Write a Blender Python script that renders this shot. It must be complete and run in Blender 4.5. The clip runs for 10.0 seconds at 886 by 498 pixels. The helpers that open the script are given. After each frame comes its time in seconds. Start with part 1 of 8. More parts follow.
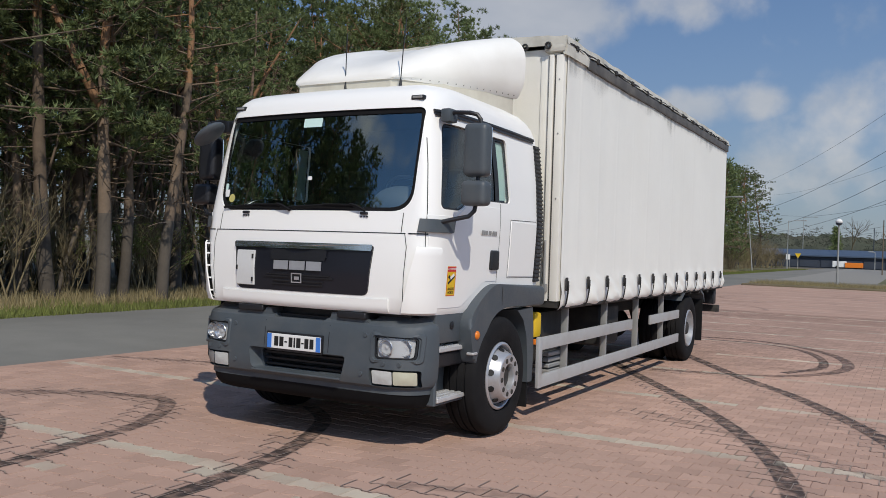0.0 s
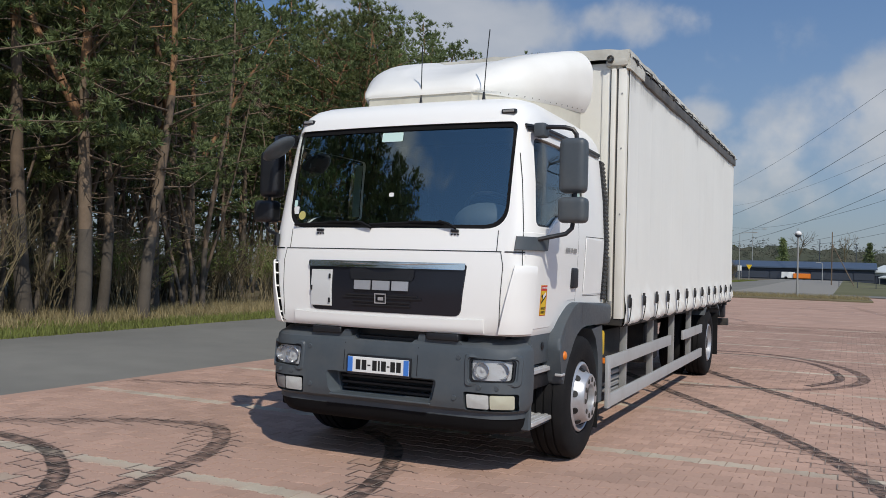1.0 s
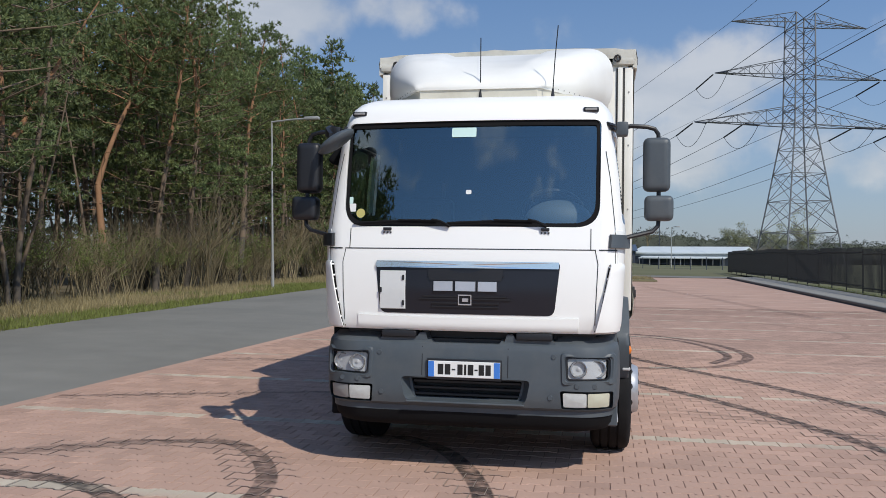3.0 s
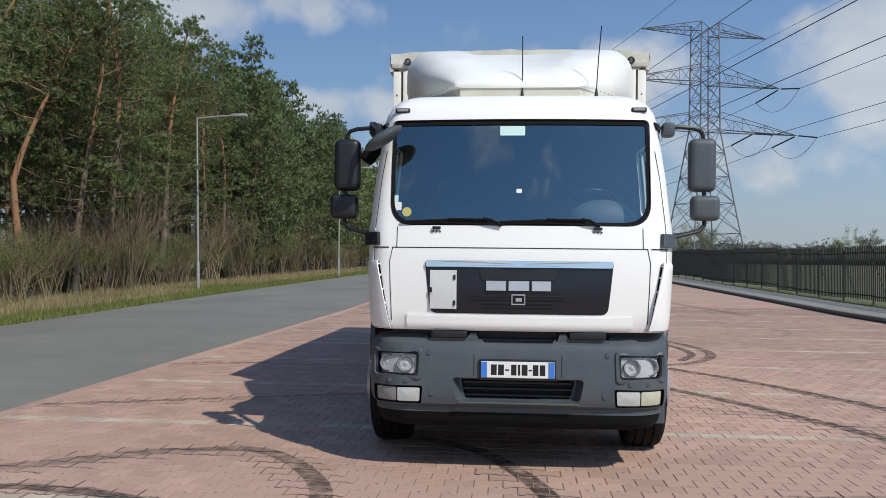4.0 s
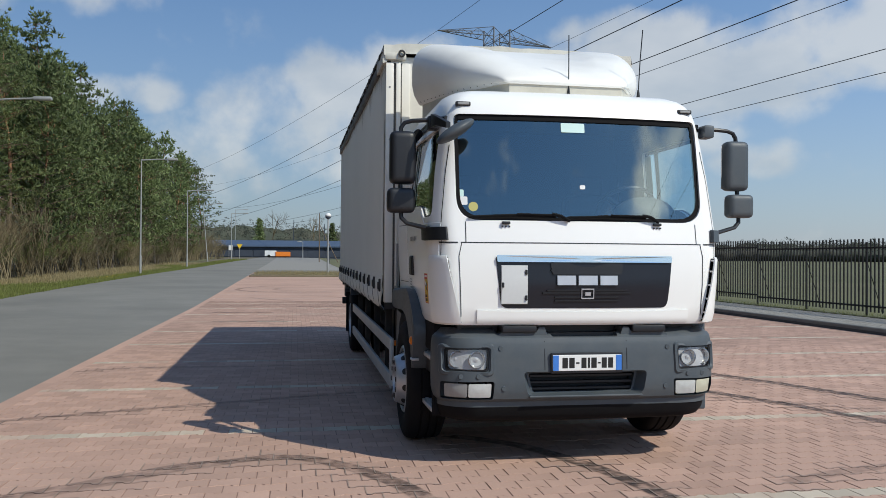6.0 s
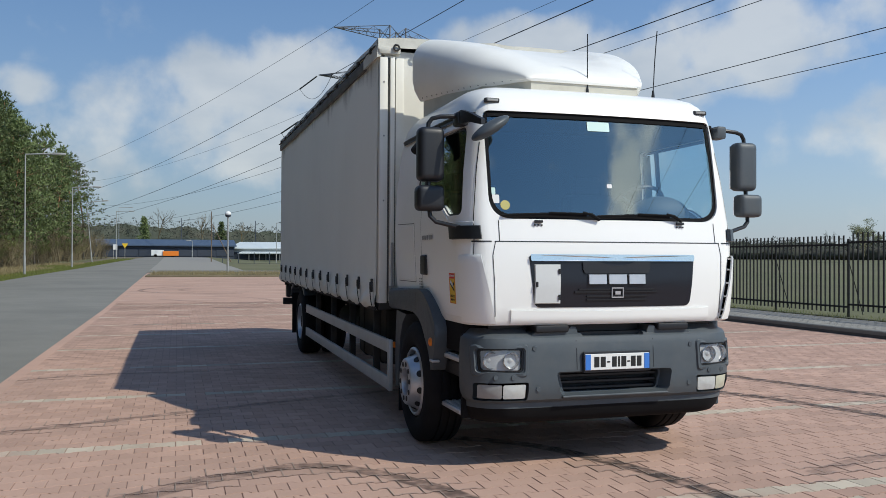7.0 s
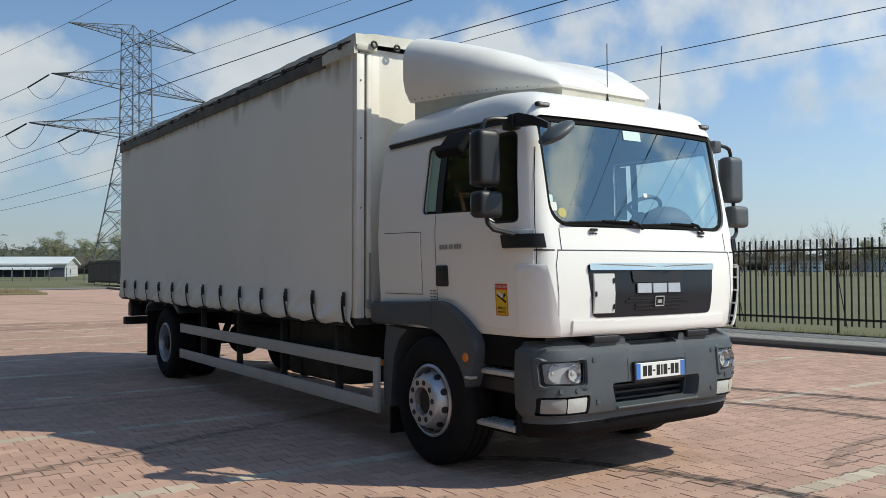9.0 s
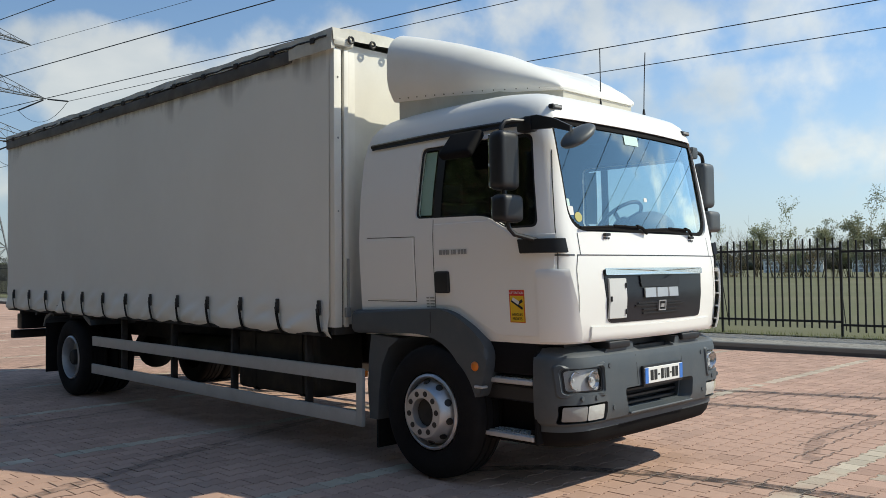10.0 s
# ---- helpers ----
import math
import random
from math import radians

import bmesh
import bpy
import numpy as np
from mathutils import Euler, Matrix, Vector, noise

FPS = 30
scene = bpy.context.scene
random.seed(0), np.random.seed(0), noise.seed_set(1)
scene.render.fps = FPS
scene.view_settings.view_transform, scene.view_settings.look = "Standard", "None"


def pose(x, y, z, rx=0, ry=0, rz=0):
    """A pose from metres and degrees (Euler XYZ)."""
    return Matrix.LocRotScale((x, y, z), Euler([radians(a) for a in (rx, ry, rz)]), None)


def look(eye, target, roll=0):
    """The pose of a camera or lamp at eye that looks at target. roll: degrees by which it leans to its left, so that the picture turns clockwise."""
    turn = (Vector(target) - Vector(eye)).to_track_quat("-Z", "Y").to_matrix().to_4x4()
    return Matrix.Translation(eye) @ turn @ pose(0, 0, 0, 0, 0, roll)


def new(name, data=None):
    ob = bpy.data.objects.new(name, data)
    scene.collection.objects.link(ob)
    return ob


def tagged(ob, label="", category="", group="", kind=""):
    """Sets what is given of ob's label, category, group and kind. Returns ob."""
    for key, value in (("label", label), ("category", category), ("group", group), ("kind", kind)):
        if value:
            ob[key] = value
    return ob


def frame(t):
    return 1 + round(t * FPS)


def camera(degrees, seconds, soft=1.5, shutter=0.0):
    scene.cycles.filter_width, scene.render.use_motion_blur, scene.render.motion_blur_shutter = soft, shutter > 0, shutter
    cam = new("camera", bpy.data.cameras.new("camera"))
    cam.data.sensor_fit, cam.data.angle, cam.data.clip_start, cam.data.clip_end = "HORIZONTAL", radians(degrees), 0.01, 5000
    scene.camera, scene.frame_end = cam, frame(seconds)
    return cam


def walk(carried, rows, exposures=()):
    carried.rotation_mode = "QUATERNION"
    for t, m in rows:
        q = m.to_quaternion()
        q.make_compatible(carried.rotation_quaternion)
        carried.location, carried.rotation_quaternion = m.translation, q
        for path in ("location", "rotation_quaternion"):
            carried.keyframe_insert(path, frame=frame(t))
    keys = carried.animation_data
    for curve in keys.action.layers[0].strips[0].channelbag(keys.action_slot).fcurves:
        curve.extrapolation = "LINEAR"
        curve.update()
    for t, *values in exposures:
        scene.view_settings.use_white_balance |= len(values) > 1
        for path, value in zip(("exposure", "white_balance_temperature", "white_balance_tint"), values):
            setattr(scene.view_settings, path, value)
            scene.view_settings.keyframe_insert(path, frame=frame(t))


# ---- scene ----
cam = camera(55.2, 10.0, soft=0.8)
PATH = [
    (0, (-0.341, 0.182, 1.463), (-1.312, 1.93, 1.474), 2.1),
    (0.5, (-0.826, 0.037, 1.471), (-1.752, 1.81, 1.503), 1.7),
    (1, (-1.337, -0.103, 1.47), (-2.206, 1.698, 1.516), 1.7),
    (1.5, (-1.846, -0.299, 1.489), (-2.591, 1.557, 1.535), 1.3),
    (2, (-2.367, -0.425, 1.503), (-2.993, 1.474, 1.551), 0.8),
    (2.5, (-2.93, -0.552, 1.532), (-3.421, 1.387, 1.561), 0.7),
    (4, (-4.464, -0.668, 1.509), (-4.624, 1.326, 1.535), 0.6),
    (4.5, (-4.981, -0.711, 1.507), (-5.017, 1.289, 1.525), 0.5),
    (5, (-5.466, -0.67, 1.491), (-5.367, 1.327, 1.51), -0.1),
    (5.5, (-5.967, -0.601, 1.487), (-5.736, 1.385, 1.508), 0.1),
    (7, (-7.396, -0.135, 1.484), (-6.798, 1.773, 1.504), 0.2),
    (7.5, (-7.855, 0.143, 1.494), (-7.082, 1.987, 1.512), -0.2),
    (8, (-8.31, 0.417, 1.494), (-7.377, 2.186, 1.507), -0.3),
    (8.5, (-8.742, 0.801, 1.474), (-7.692, 2.503, 1.507), -0.3),
    (9, (-9.153, 1.144, 1.461), (-8.01, 2.784, 1.513), -0.3),
    (9.5, (-9.485, 1.615, 1.465), (-8.230, 3.170, 1.525), -0.0),
    (10, (-9.848, 2.020, 1.487), (-8.437, 3.435, 1.545), -0.8),
]
walk(cam, [(t, look(eye, target, roll)) for t, eye, target, roll in PATH], exposures=((0.0, -0.11, 6800, 10), (1.5, -0.06, 6700, 9), (2.5, 0.07, 6600, 9), (5.0, 0.12, 6650, 6), (7.0, 0.13, 6620, 5), (8.5, 0.24, 6920, 4), (10.0, 0.34, 7200, 3)))

# ---- light ----
SUN_WAY = Vector((2.43, -2.57, 3.5)).normalized()
world = bpy.data.worlds.new("sky")
scene.world = world
world.use_nodes = True
wn, wl = world.node_tree.nodes, world.node_tree.links
wn.clear()
w_sky = wn.new("ShaderNodeTexSky")
w_sky.sky_type, w_sky.sun_disc = "NISHITA", False
w_sky.sun_elevation, w_sky.sun_rotation = radians(44.7), math.atan2(SUN_WAY.x, SUN_WAY.y)
w_sky.air_density, w_sky.dust_density, w_sky.ozone_density = 1.0, 0.25, 1.4
w_co = wn.new("ShaderNodeTexCoord")
w_sep = wn.new("ShaderNodeSeparateXYZ")
wl.new(w_co.outputs["Generated"], w_sep.inputs[0])


def w_math(op, a, b, clamp=False):
    n = wn.new("ShaderNodeMath")
    n.operation, n.use_clamp = op, clamp
    for i, v in enumerate((a, b)):
        if isinstance(v, (int, float)):
            n.inputs[i].default_value = v
        else:
            wl.new(v, n.inputs[i])
    return n.outputs[0]


w_up = w_math("MAXIMUM", w_sep.outputs[2], 0.0)
w_den = w_math("ADD", w_up, 0.30)
w_vec = wn.new("ShaderNodeCombineXYZ")
wl.new(w_math("DIVIDE", w_sep.outputs[0], w_den), w_vec.inputs[0])
wl.new(w_math("DIVIDE", w_sep.outputs[1], w_den), w_vec.inputs[1])
w_noise = wn.new("ShaderNodeTexNoise")
w_noise.inputs["Scale"].default_value = 2.1
w_noise.inputs["Detail"].default_value = 9.0
w_noise.inputs["Roughness"].default_value = 0.54
w_noise.inputs["Distortion"].default_value = 0.25
w_off = wn.new("ShaderNodeVectorMath")
w_off.operation = "ADD"
w_off.inputs[1].default_value = (1.9, 4.4, 0.0)
wl.new(w_vec.outputs[0], w_off.inputs[0])
wl.new(w_off.outputs[0], w_noise.inputs["Vector"])
w_ramp = wn.new("ShaderNodeValToRGB")
w_ramp.color_ramp.interpolation = "EASE"
w_ramp.color_ramp.elements[0].position, w_ramp.color_ramp.elements[0].color = 0.52, (0, 0, 0, 1)
w_ramp.color_ramp.elements[1].position, w_ramp.color_ramp.elements[1].color = 0.66, (1, 1, 1, 1)
wl.new(w_noise.outputs[0], w_ramp.inputs[0])
# banks of cumulus over the horizon: bearing, height, half width, half height in degrees, thickness
CLOUDS = (
    (-26.0, 15.9, 6.5, 2.6, 1.0), (-13.4, 16.2, 3.2, 1.3, 0.6), (-13.0, 9.9, 2.6, 1.2, 0.8), (-9.7, 10.2, 2.2, 1.0, 0.65), (-4.5, 6.6, 5.0, 2.6, 0.62),
    (2.6, 11.6, 2.6, 2.2, 1.0), (7.6, 12.0, 3.6, 2.3, 1.05), (4.5, 8.3, 6.5, 2.6, 0.8), (-1.5, 8.4, 4.2, 3.0, 0.68), (15.5, 6.2, 5.5, 1.6, 0.6),
    (23.0, 14.8, 4.0, 1.2, 0.7), (26.5, 12.0, 6.8, 2.9, 1.05), (25.2, 8.2, 4.0, 1.4, 0.75), (30.0, 6.4, 2.2, 1.1, 0.65), (37.5, 13.8, 4.4, 2.8, 1.0),
    (46.3, 7.7, 4.0, 2.2, 0.95), (49.6, 12.6, 3.0, 2.6, 0.9), (57.0, 15.8, 12.0, 3.0, 0.72), (64.0, 10.8, 6.5, 2.4, 0.6), (71.0, 7.4, 4.5, 2.2, 0.6),
)
w_az = w_math("MULTIPLY", w_math("ARCTAN2", w_sep.outputs[0], w_sep.outputs[1]), 180.0 / math.pi)
w_el = w_math("MULTIPLY", w_math("ARCSINE", w_sep.outputs[2], 0.0), 180.0 / math.pi)
w_bank = 0.0
for c_az, c_el, c_w, c_h, c_k in CLOUDS:
    c_u = w_math("POWER", w_math("ABSOLUTE", w_math("MULTIPLY", w_math("SUBTRACT", w_az, c_az), 1.0 / (1.15 * c_w)), 0.0), 2.0)
    c_v = w_math("POWER", w_math("ABSOLUTE", w_math("MULTIPLY", w_math("SUBTRACT", w_el, c_el), 1.0 / (1.1 * c_h)), 0.0), 2.0)
    c_m = w_math("MULTIPLY", w_math("SUBTRACT", 1.0, w_math("MULTIPLY", w_math("ADD", c_u, c_v), 0.5)), c_k)
    w_bank = w_math("MAXIMUM", w_bank, c_m)
w_curl = wn.new("ShaderNodeTexNoise")
w_curl.inputs["Scale"].default_value, w_curl.inputs["Detail"].default_value, w_curl.inputs["Roughness"].default_value = 15.0, 7.0, 0.52
wl.new(w_co.outputs["Generated"], w_curl.inputs["Vector"])
w_dens = w_math("ADD", w_bank, w_math("MULTIPLY", w_math("SUBTRACT", w_curl.outputs[0], 0.5), 1.9))
w_edge = wn.new("ShaderNodeValToRGB")
w_edge.color_ramp.interpolation = "EASE"
w_edge.color_ramp.elements[0].position, w_edge.color_ramp.elements[0].color = 0.14, (0, 0, 0, 1)
w_edge.color_ramp.elements[1].position, w_edge.color_ramp.elements[1].color = 0.86, (1, 1, 1, 1)
wl.new(w_dens, w_edge.inputs[0])
# higher up and round about, broken fair-weather cloud
w_high = w_math("MULTIPLY", w_math("SUBTRACT", w_el, 18.0), 1.0 / 7.0, True)
w_round = w_math("MULTIPLY", w_math("SUBTRACT", w_math("ABSOLUTE", w_math("SUBTRACT", w_az, 8.0), 0.0), 68.0), 1.0 / 12.0, True)
w_top = w_math("MULTIPLY", w_math("SUBTRACT", 70.0, w_el), 1.0 / 25.0, True)
w_rest = w_math("MULTIPLY", w_math("MULTIPLY", w_ramp.outputs[0], w_math("MAXIMUM", w_high, w_round)), w_top)
w_fac = w_math("MAXIMUM", w_math("MULTIPLY", w_edge.outputs[0], 0.64), w_math("MULTIPLY", w_rest, 0.85))
w_mix = wn.new("ShaderNodeMix")
w_mix.data_type = "RGBA"
wl.new(w_fac, w_mix.inputs[0])
# pale haze low over the horizon
w_haze = wn.new("ShaderNodeMix")
w_haze.data_type = "RGBA"
w_low = w_math("POWER", w_math("SUBTRACT", 1.0, w_up), 5.0)
wl.new(w_math("ADD", w_math("MULTIPLY", w_low, 0.85), 0.0), w_haze.inputs[0])
w_deep = wn.new("ShaderNodeVectorMath")
w_deep.operation = "MULTIPLY"
w_deep.inputs[1].default_value = (0.55, 0.79, 1.03)
wl.new(w_sky.outputs[0], w_deep.inputs[0])
wl.new(w_deep.outputs[0], w_haze.inputs[6])
w_haze.inputs[7].default_value = (3.45, 3.62, 4.40, 1)
# clear air is deepest away from the sun
w_side = wn.new("ShaderNodeVectorMath")
w_side.operation = "DOT_PRODUCT"
w_side.inputs[1].default_value = SUN_WAY
wl.new(w_co.outputs["Generated"], w_side.inputs[0])
w_air = wn.new("ShaderNodeVectorMath")
w_air.operation = "SCALE"
wl.new(w_haze.outputs[2], w_air.inputs[0])
wl.new(w_math("ADD", w_math("MULTIPLY", w_math("MINIMUM", w_side.outputs[1], 0.35), 0.50), 0.97), w_air.inputs[3])
wl.new(w_air.outputs[0], w_mix.inputs[6])
w_puff = wn.new("ShaderNodeTexNoise")
w_puff.inputs["Scale"].default_value, w_puff.inputs["Detail"].default_value = 3.1, 6.0
wl.new(w_vec.outputs[0], w_puff.inputs["Vector"])
w_tone = wn.new("ShaderNodeValToRGB")
w_tone.color_ramp.elements[0].position, w_tone.color_ramp.elements[0].color = 0.36, (0.70, 0.74, 0.80, 1)
w_tone.color_ramp.elements[1].position, w_tone.color_ramp.elements[1].color = 0.62, (0.96, 0.96, 0.97, 1)
wl.new(w_puff.outputs[0], w_tone.inputs[0])
w_gain = wn.new("ShaderNodeVectorMath")
w_gain.operation = "SCALE"
# clouds shine brighter towards the sun
w_dot = wn.new("ShaderNodeVectorMath")
w_dot.operation = "DOT_PRODUCT"
w_dot.inputs[1].default_value = SUN_WAY
wl.new(w_co.outputs["Generated"], w_dot.inputs[0])
w_glow = w_math("POWER", w_math("MAXIMUM", w_dot.outputs[1], 0.0), 3.0)
wl.new(w_math("ADD", w_math("MULTIPLY", w_glow, 11.0), 5.8), w_gain.inputs[3])
wl.new(w_tone.outputs[0], w_gain.inputs[0])
wl.new(w_gain.outputs[0], w_mix.inputs[7])
w_bg = wn.new("ShaderNodeBackground")
w_bg.inputs[1].default_value = 0.122
wl.new(w_mix.outputs[2], w_bg.inputs[0])
w_out = wn.new("ShaderNodeOutputWorld")
wl.new(w_bg.outputs[0], w_out.inputs[0])

sun = new("sun", bpy.data.lights.new("sun", "SUN"))
sun.data.energy, sun.data.angle, sun.data.color = 3.25, radians(0.53), (1.0, 0.955, 0.875)
sun.matrix_world = look(SUN_WAY * 60, (0, 0, 0))

# ---- materials ----


def surf(name, base, rough=0.6, metal=0.0, var=0.12, scale=5.0, bump=0.0, bscale=80.0, dirt=None, rand=0.0, island=0.0, spec=0.5, coat=0.0, thin=0.0):
    """Principled surface: colour varied at two scales, fine relief, optional dirt (colour, amount, scale); thin: share of light let through."""
    m = bpy.data.materials.new(name)
    m.use_nodes = True
    nt, ln = m.node_tree.nodes, m.node_tree.links
    p = nt["Principled BSDF"]
    p.inputs["Metallic"].default_value = metal
    p.inputs["Specular IOR Level"].default_value = spec
    p.inputs["Coat Weight"].default_value = coat
    co = nt.new("ShaderNodeTexCoord")

    def noise_tex(sc, detail):
        n = nt.new("ShaderNodeTexNoise")
        n.inputs["Scale"].default_value, n.inputs["Detail"].default_value = sc, detail
        ln.new(co.outputs["Object"], n.inputs["Vector"])
        return n.outputs[0]

    def mth(op, a, b):
        n = nt.new("ShaderNodeMath")
        n.operation = op
        for i, v in enumerate((a, b)):
            if isinstance(v, (int, float)):
                n.inputs[i].default_value = v
            else:
                ln.new(v, n.inputs[i])
        return n.outputs[0]

    big, small = noise_tex(scale, 4), noise_tex(scale * 9, 3)
    val = mth("ADD", mth("MULTIPLY", mth("SUBTRACT", big, 0.5), var * 2.4), mth("MULTIPLY", mth("SUBTRACT", small, 0.5), var * 1.6))
    if rand:
        oi = nt.new("ShaderNodeObjectInfo")
        val = mth("ADD", val, mth("MULTIPLY", mth("SUBTRACT", oi.outputs["Random"], 0.5), rand * 2))
    if island:
        ge = nt.new("ShaderNodeNewGeometry")
        val = mth("ADD", val, mth("MULTIPLY", mth("SUBTRACT", ge.outputs["Random Per Island"], 0.5), island * 2))
    hs = nt.new("ShaderNodeHueSaturation")
    hs.inputs["Color"].default_value = (*base, 1)
    ln.new(mth("ADD", val, 1.0), hs.inputs["Value"])
    colour = hs.outputs[0]
    if dirt:
        dn = noise_tex(dirt[2], 6)
        rp = nt.new("ShaderNodeValToRGB")
        rp.color_ramp.elements[0].position, rp.color_ramp.elements[1].position = 0.45, 0.75
        ln.new(dn, rp.inputs[0])
        mx = nt.new("ShaderNodeMix")
        mx.data_type = "RGBA"
        ln.new(mth("MULTIPLY", rp.outputs[0], dirt[1]), mx.inputs[0])
        ln.new(colour, mx.inputs[6])
        mx.inputs[7].default_value = (*dirt[0], 1)
        colour = mx.outputs[2]
    ln.new(colour, p.inputs["Base Color"])
    ln.new(mth("ADD", mth("MULTIPLY", mth("SUBTRACT", small, 0.5), 0.2 if rough > 0.34 else 0.03), rough), p.inputs["Roughness"])
    if bump:
        b = nt.new("ShaderNodeBump")
        b.inputs["Strength"].default_value, b.inputs["Distance"].default_value = bump, 0.01
        ln.new(noise_tex(bscale, 5), b.inputs["Height"])
        ln.new(b.outputs[0], p.inputs["Normal"])
    if thin:
        tl, ms = nt.new("ShaderNodeBsdfTranslucent"), nt.new("ShaderNodeMixShader")
        ms.inputs[0].default_value = thin
        ln.new(colour, tl.inputs[0])
        ln.new(p.outputs[0], ms.inputs[1])
        ln.new(tl.outputs[0], ms.inputs[2])
        ln.new(ms.outputs[0], nt["Material Output"].inputs[0])
    return m


def pane_glass(name, tint, gloss=1.0, sheen=(1.0, 1.0, 1.0)):
    """Clear thin pane: tinted see-through with Fresnel gloss."""
    m = bpy.data.materials.new(name)
    m.use_nodes = True
    nt, ln = m.node_tree.nodes, m.node_tree.links
    nt.clear()
    tr = nt.new("ShaderNodeBsdfTransparent")
    tr.inputs[0].default_value = (*tint, 1)
    gl = nt.new("ShaderNodeBsdfGlossy")
    gl.inputs["Color"].default_value = (*sheen, 1)
    gl.inputs["Roughness"].default_value = 0.015
    lw = nt.new("ShaderNodeLayerWeight")
    lw.inputs[0].default_value = 0.5
    pw = nt.new("ShaderNodeMath")
    pw.operation = "POWER"
    pw.inputs[1].default_value = 5.0
    ln.new(lw.outputs["Facing"], pw.inputs[0])
    k = nt.new("ShaderNodeMath")
    k.operation, k.use_clamp = "MULTIPLY_ADD", True
    k.inputs[1].default_value, k.inputs[2].default_value = 1.9 * gloss, 0.086 * gloss
    ln.new(pw.outputs[0], k.inputs[0])
    mx = nt.new("ShaderNodeMixShader")
    ln.new(k.outputs[0], mx.inputs[0])
    ln.new(tr.outputs[0], mx.inputs[1])
    ln.new(gl.outputs[0], mx.inputs[2])
    out = nt.new("ShaderNodeOutputMaterial")
    ln.new(mx.outputs[0], out.inputs[0])
    return m


def worn_film(name, base, cover, scale, stretch=(1, 1, 1), ramp=(0.36, 0.62)):
    """Thin deposit that lets the ground show where it has worn off."""
    m = bpy.data.materials.new(name)
    m.use_nodes = True
    nt, ln = m.node_tree.nodes, m.node_tree.links
    p = nt["Principled BSDF"]
    p.inputs["Base Color"].default_value = (*base, 1)
    p.inputs["Roughness"].default_value = 0.75
    co = nt.new("ShaderNodeTexCoord")
    mp = nt.new("ShaderNodeMapping")
    mp.inputs["Scale"].default_value = stretch
    ln.new(co.outputs["Object"], mp.inputs[0])
    n = nt.new("ShaderNodeTexNoise")
    n.inputs["Scale"].default_value, n.inputs["Detail"].default_value = scale, 6
    ln.new(mp.outputs[0], n.inputs["Vector"])
    rp = nt.new("ShaderNodeValToRGB")
    rp.color_ramp.elements[0].position, rp.color_ramp.elements[1].position = ramp
    ln.new(n.outputs[0], rp.inputs[0])
    at = nt.new("ShaderNodeAttribute")
    at.attribute_name = "cover"
    k = nt.new("ShaderNodeMath")
    k.operation = "MULTIPLY"
    ln.new(rp.outputs[0], k.inputs[0])
    ln.new(at.outputs["Fac"], k.inputs[1])
    k2 = nt.new("ShaderNodeMath")
    k2.operation = "MULTIPLY"
    k2.inputs[1].default_value = cover
    ln.new(k.outputs[0], k2.inputs[0])
    ln.new(k2.outputs[0], p.inputs["Alpha"])
    return m


M_WHITE = surf("white cab paint", (0.895, 0.89, 0.86), 0.34, var=0.006, scale=1.2, coat=0.25, dirt=((0.70, 0.66, 0.58), 0.03, 1.6))
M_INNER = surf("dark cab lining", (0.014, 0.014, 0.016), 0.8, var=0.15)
M_GREY = surf("dark grey plastic", (0.066, 0.080, 0.092), 0.5, var=0.10, scale=4, bump=0.06, bscale=300, dirt=((0.18, 0.17, 0.15), 0.18, 5.0))
M_BLACK = surf("black plastic", (0.012, 0.013, 0.016), 0.45, var=0.2, bump=0.04, bscale=250)
M_GRILLE = surf("gloss black grille", (0.010, 0.011, 0.017), 0.3, var=0.15)
M_RUBBER = surf("black rubber", (0.010, 0.010, 0.011), 0.85, var=0.2, bump=0.12, bscale=120, dirt=((0.035, 0.032, 0.03), 0.18, 7.0), spec=0.2)
M_FLAP = surf("pale flap enamel", (0.66, 0.67, 0.66), 0.45, var=0.04)
M_CHROME = surf("chrome", (0.75, 0.76, 0.78), 0.12, 1.0, var=0.04)
M_SATIN = surf("satin silver badge", (0.62, 0.63, 0.65), 0.38, 0.7, var=0.05)
M_ALU = surf("aluminium", (0.60, 0.60, 0.60), 0.45, 0.35, var=0.08, bump=0.05, dirt=((0.3, 0.28, 0.25), 0.3, 6.0))
M_RAIL = surf("grey aluminium rail", (0.50, 0.51, 0.51), 0.5, 0.3, var=0.08, dirt=((0.25, 0.23, 0.2), 0.3, 5.0))
M_STEEL = surf("silver painted steel", (0.52, 0.53, 0.55), 0.38, 0.6, var=0.1, dirt=((0.16, 0.14, 0.12), 0.35, 6.0))
M_FRAME = surf("dirty black chassis", (0.022, 0.022, 0.022), 0.75, var=0.3, dirt=((0.10, 0.08, 0.06), 0.35, 6.0))
M_POST = surf("galvanised post", (0.33, 0.33, 0.32), 0.6, 0.3, var=0.15)
M_TARP = surf("off-white tarpaulin", (0.875, 0.87, 0.81), 0.55, var=0.03, scale=0.8, bump=0.14, bscale=11, dirt=((0.60, 0.56, 0.49), 0.10, 0.9))
M_TARPTOP = surf("dirty roof tarpaulin", (0.62, 0.60, 0.53), 0.6, var=0.1, scale=3, bump=0.2, bscale=9, dirt=((0.20, 0.18, 0.14), 0.6, 3.5))
M_FRONTWALL = surf("cream box panel", (0.82, 0.80, 0.73), 0.45, var=0.03, dirt=((0.5, 0.46, 0.38), 0.2, 2.0))
M_FAIR = surf("white fairing", (0.88, 0.865, 0.81), 0.42, var=0.02, coat=0.12, dirt=((0.5, 0.46, 0.38), 0.14, 3.0))
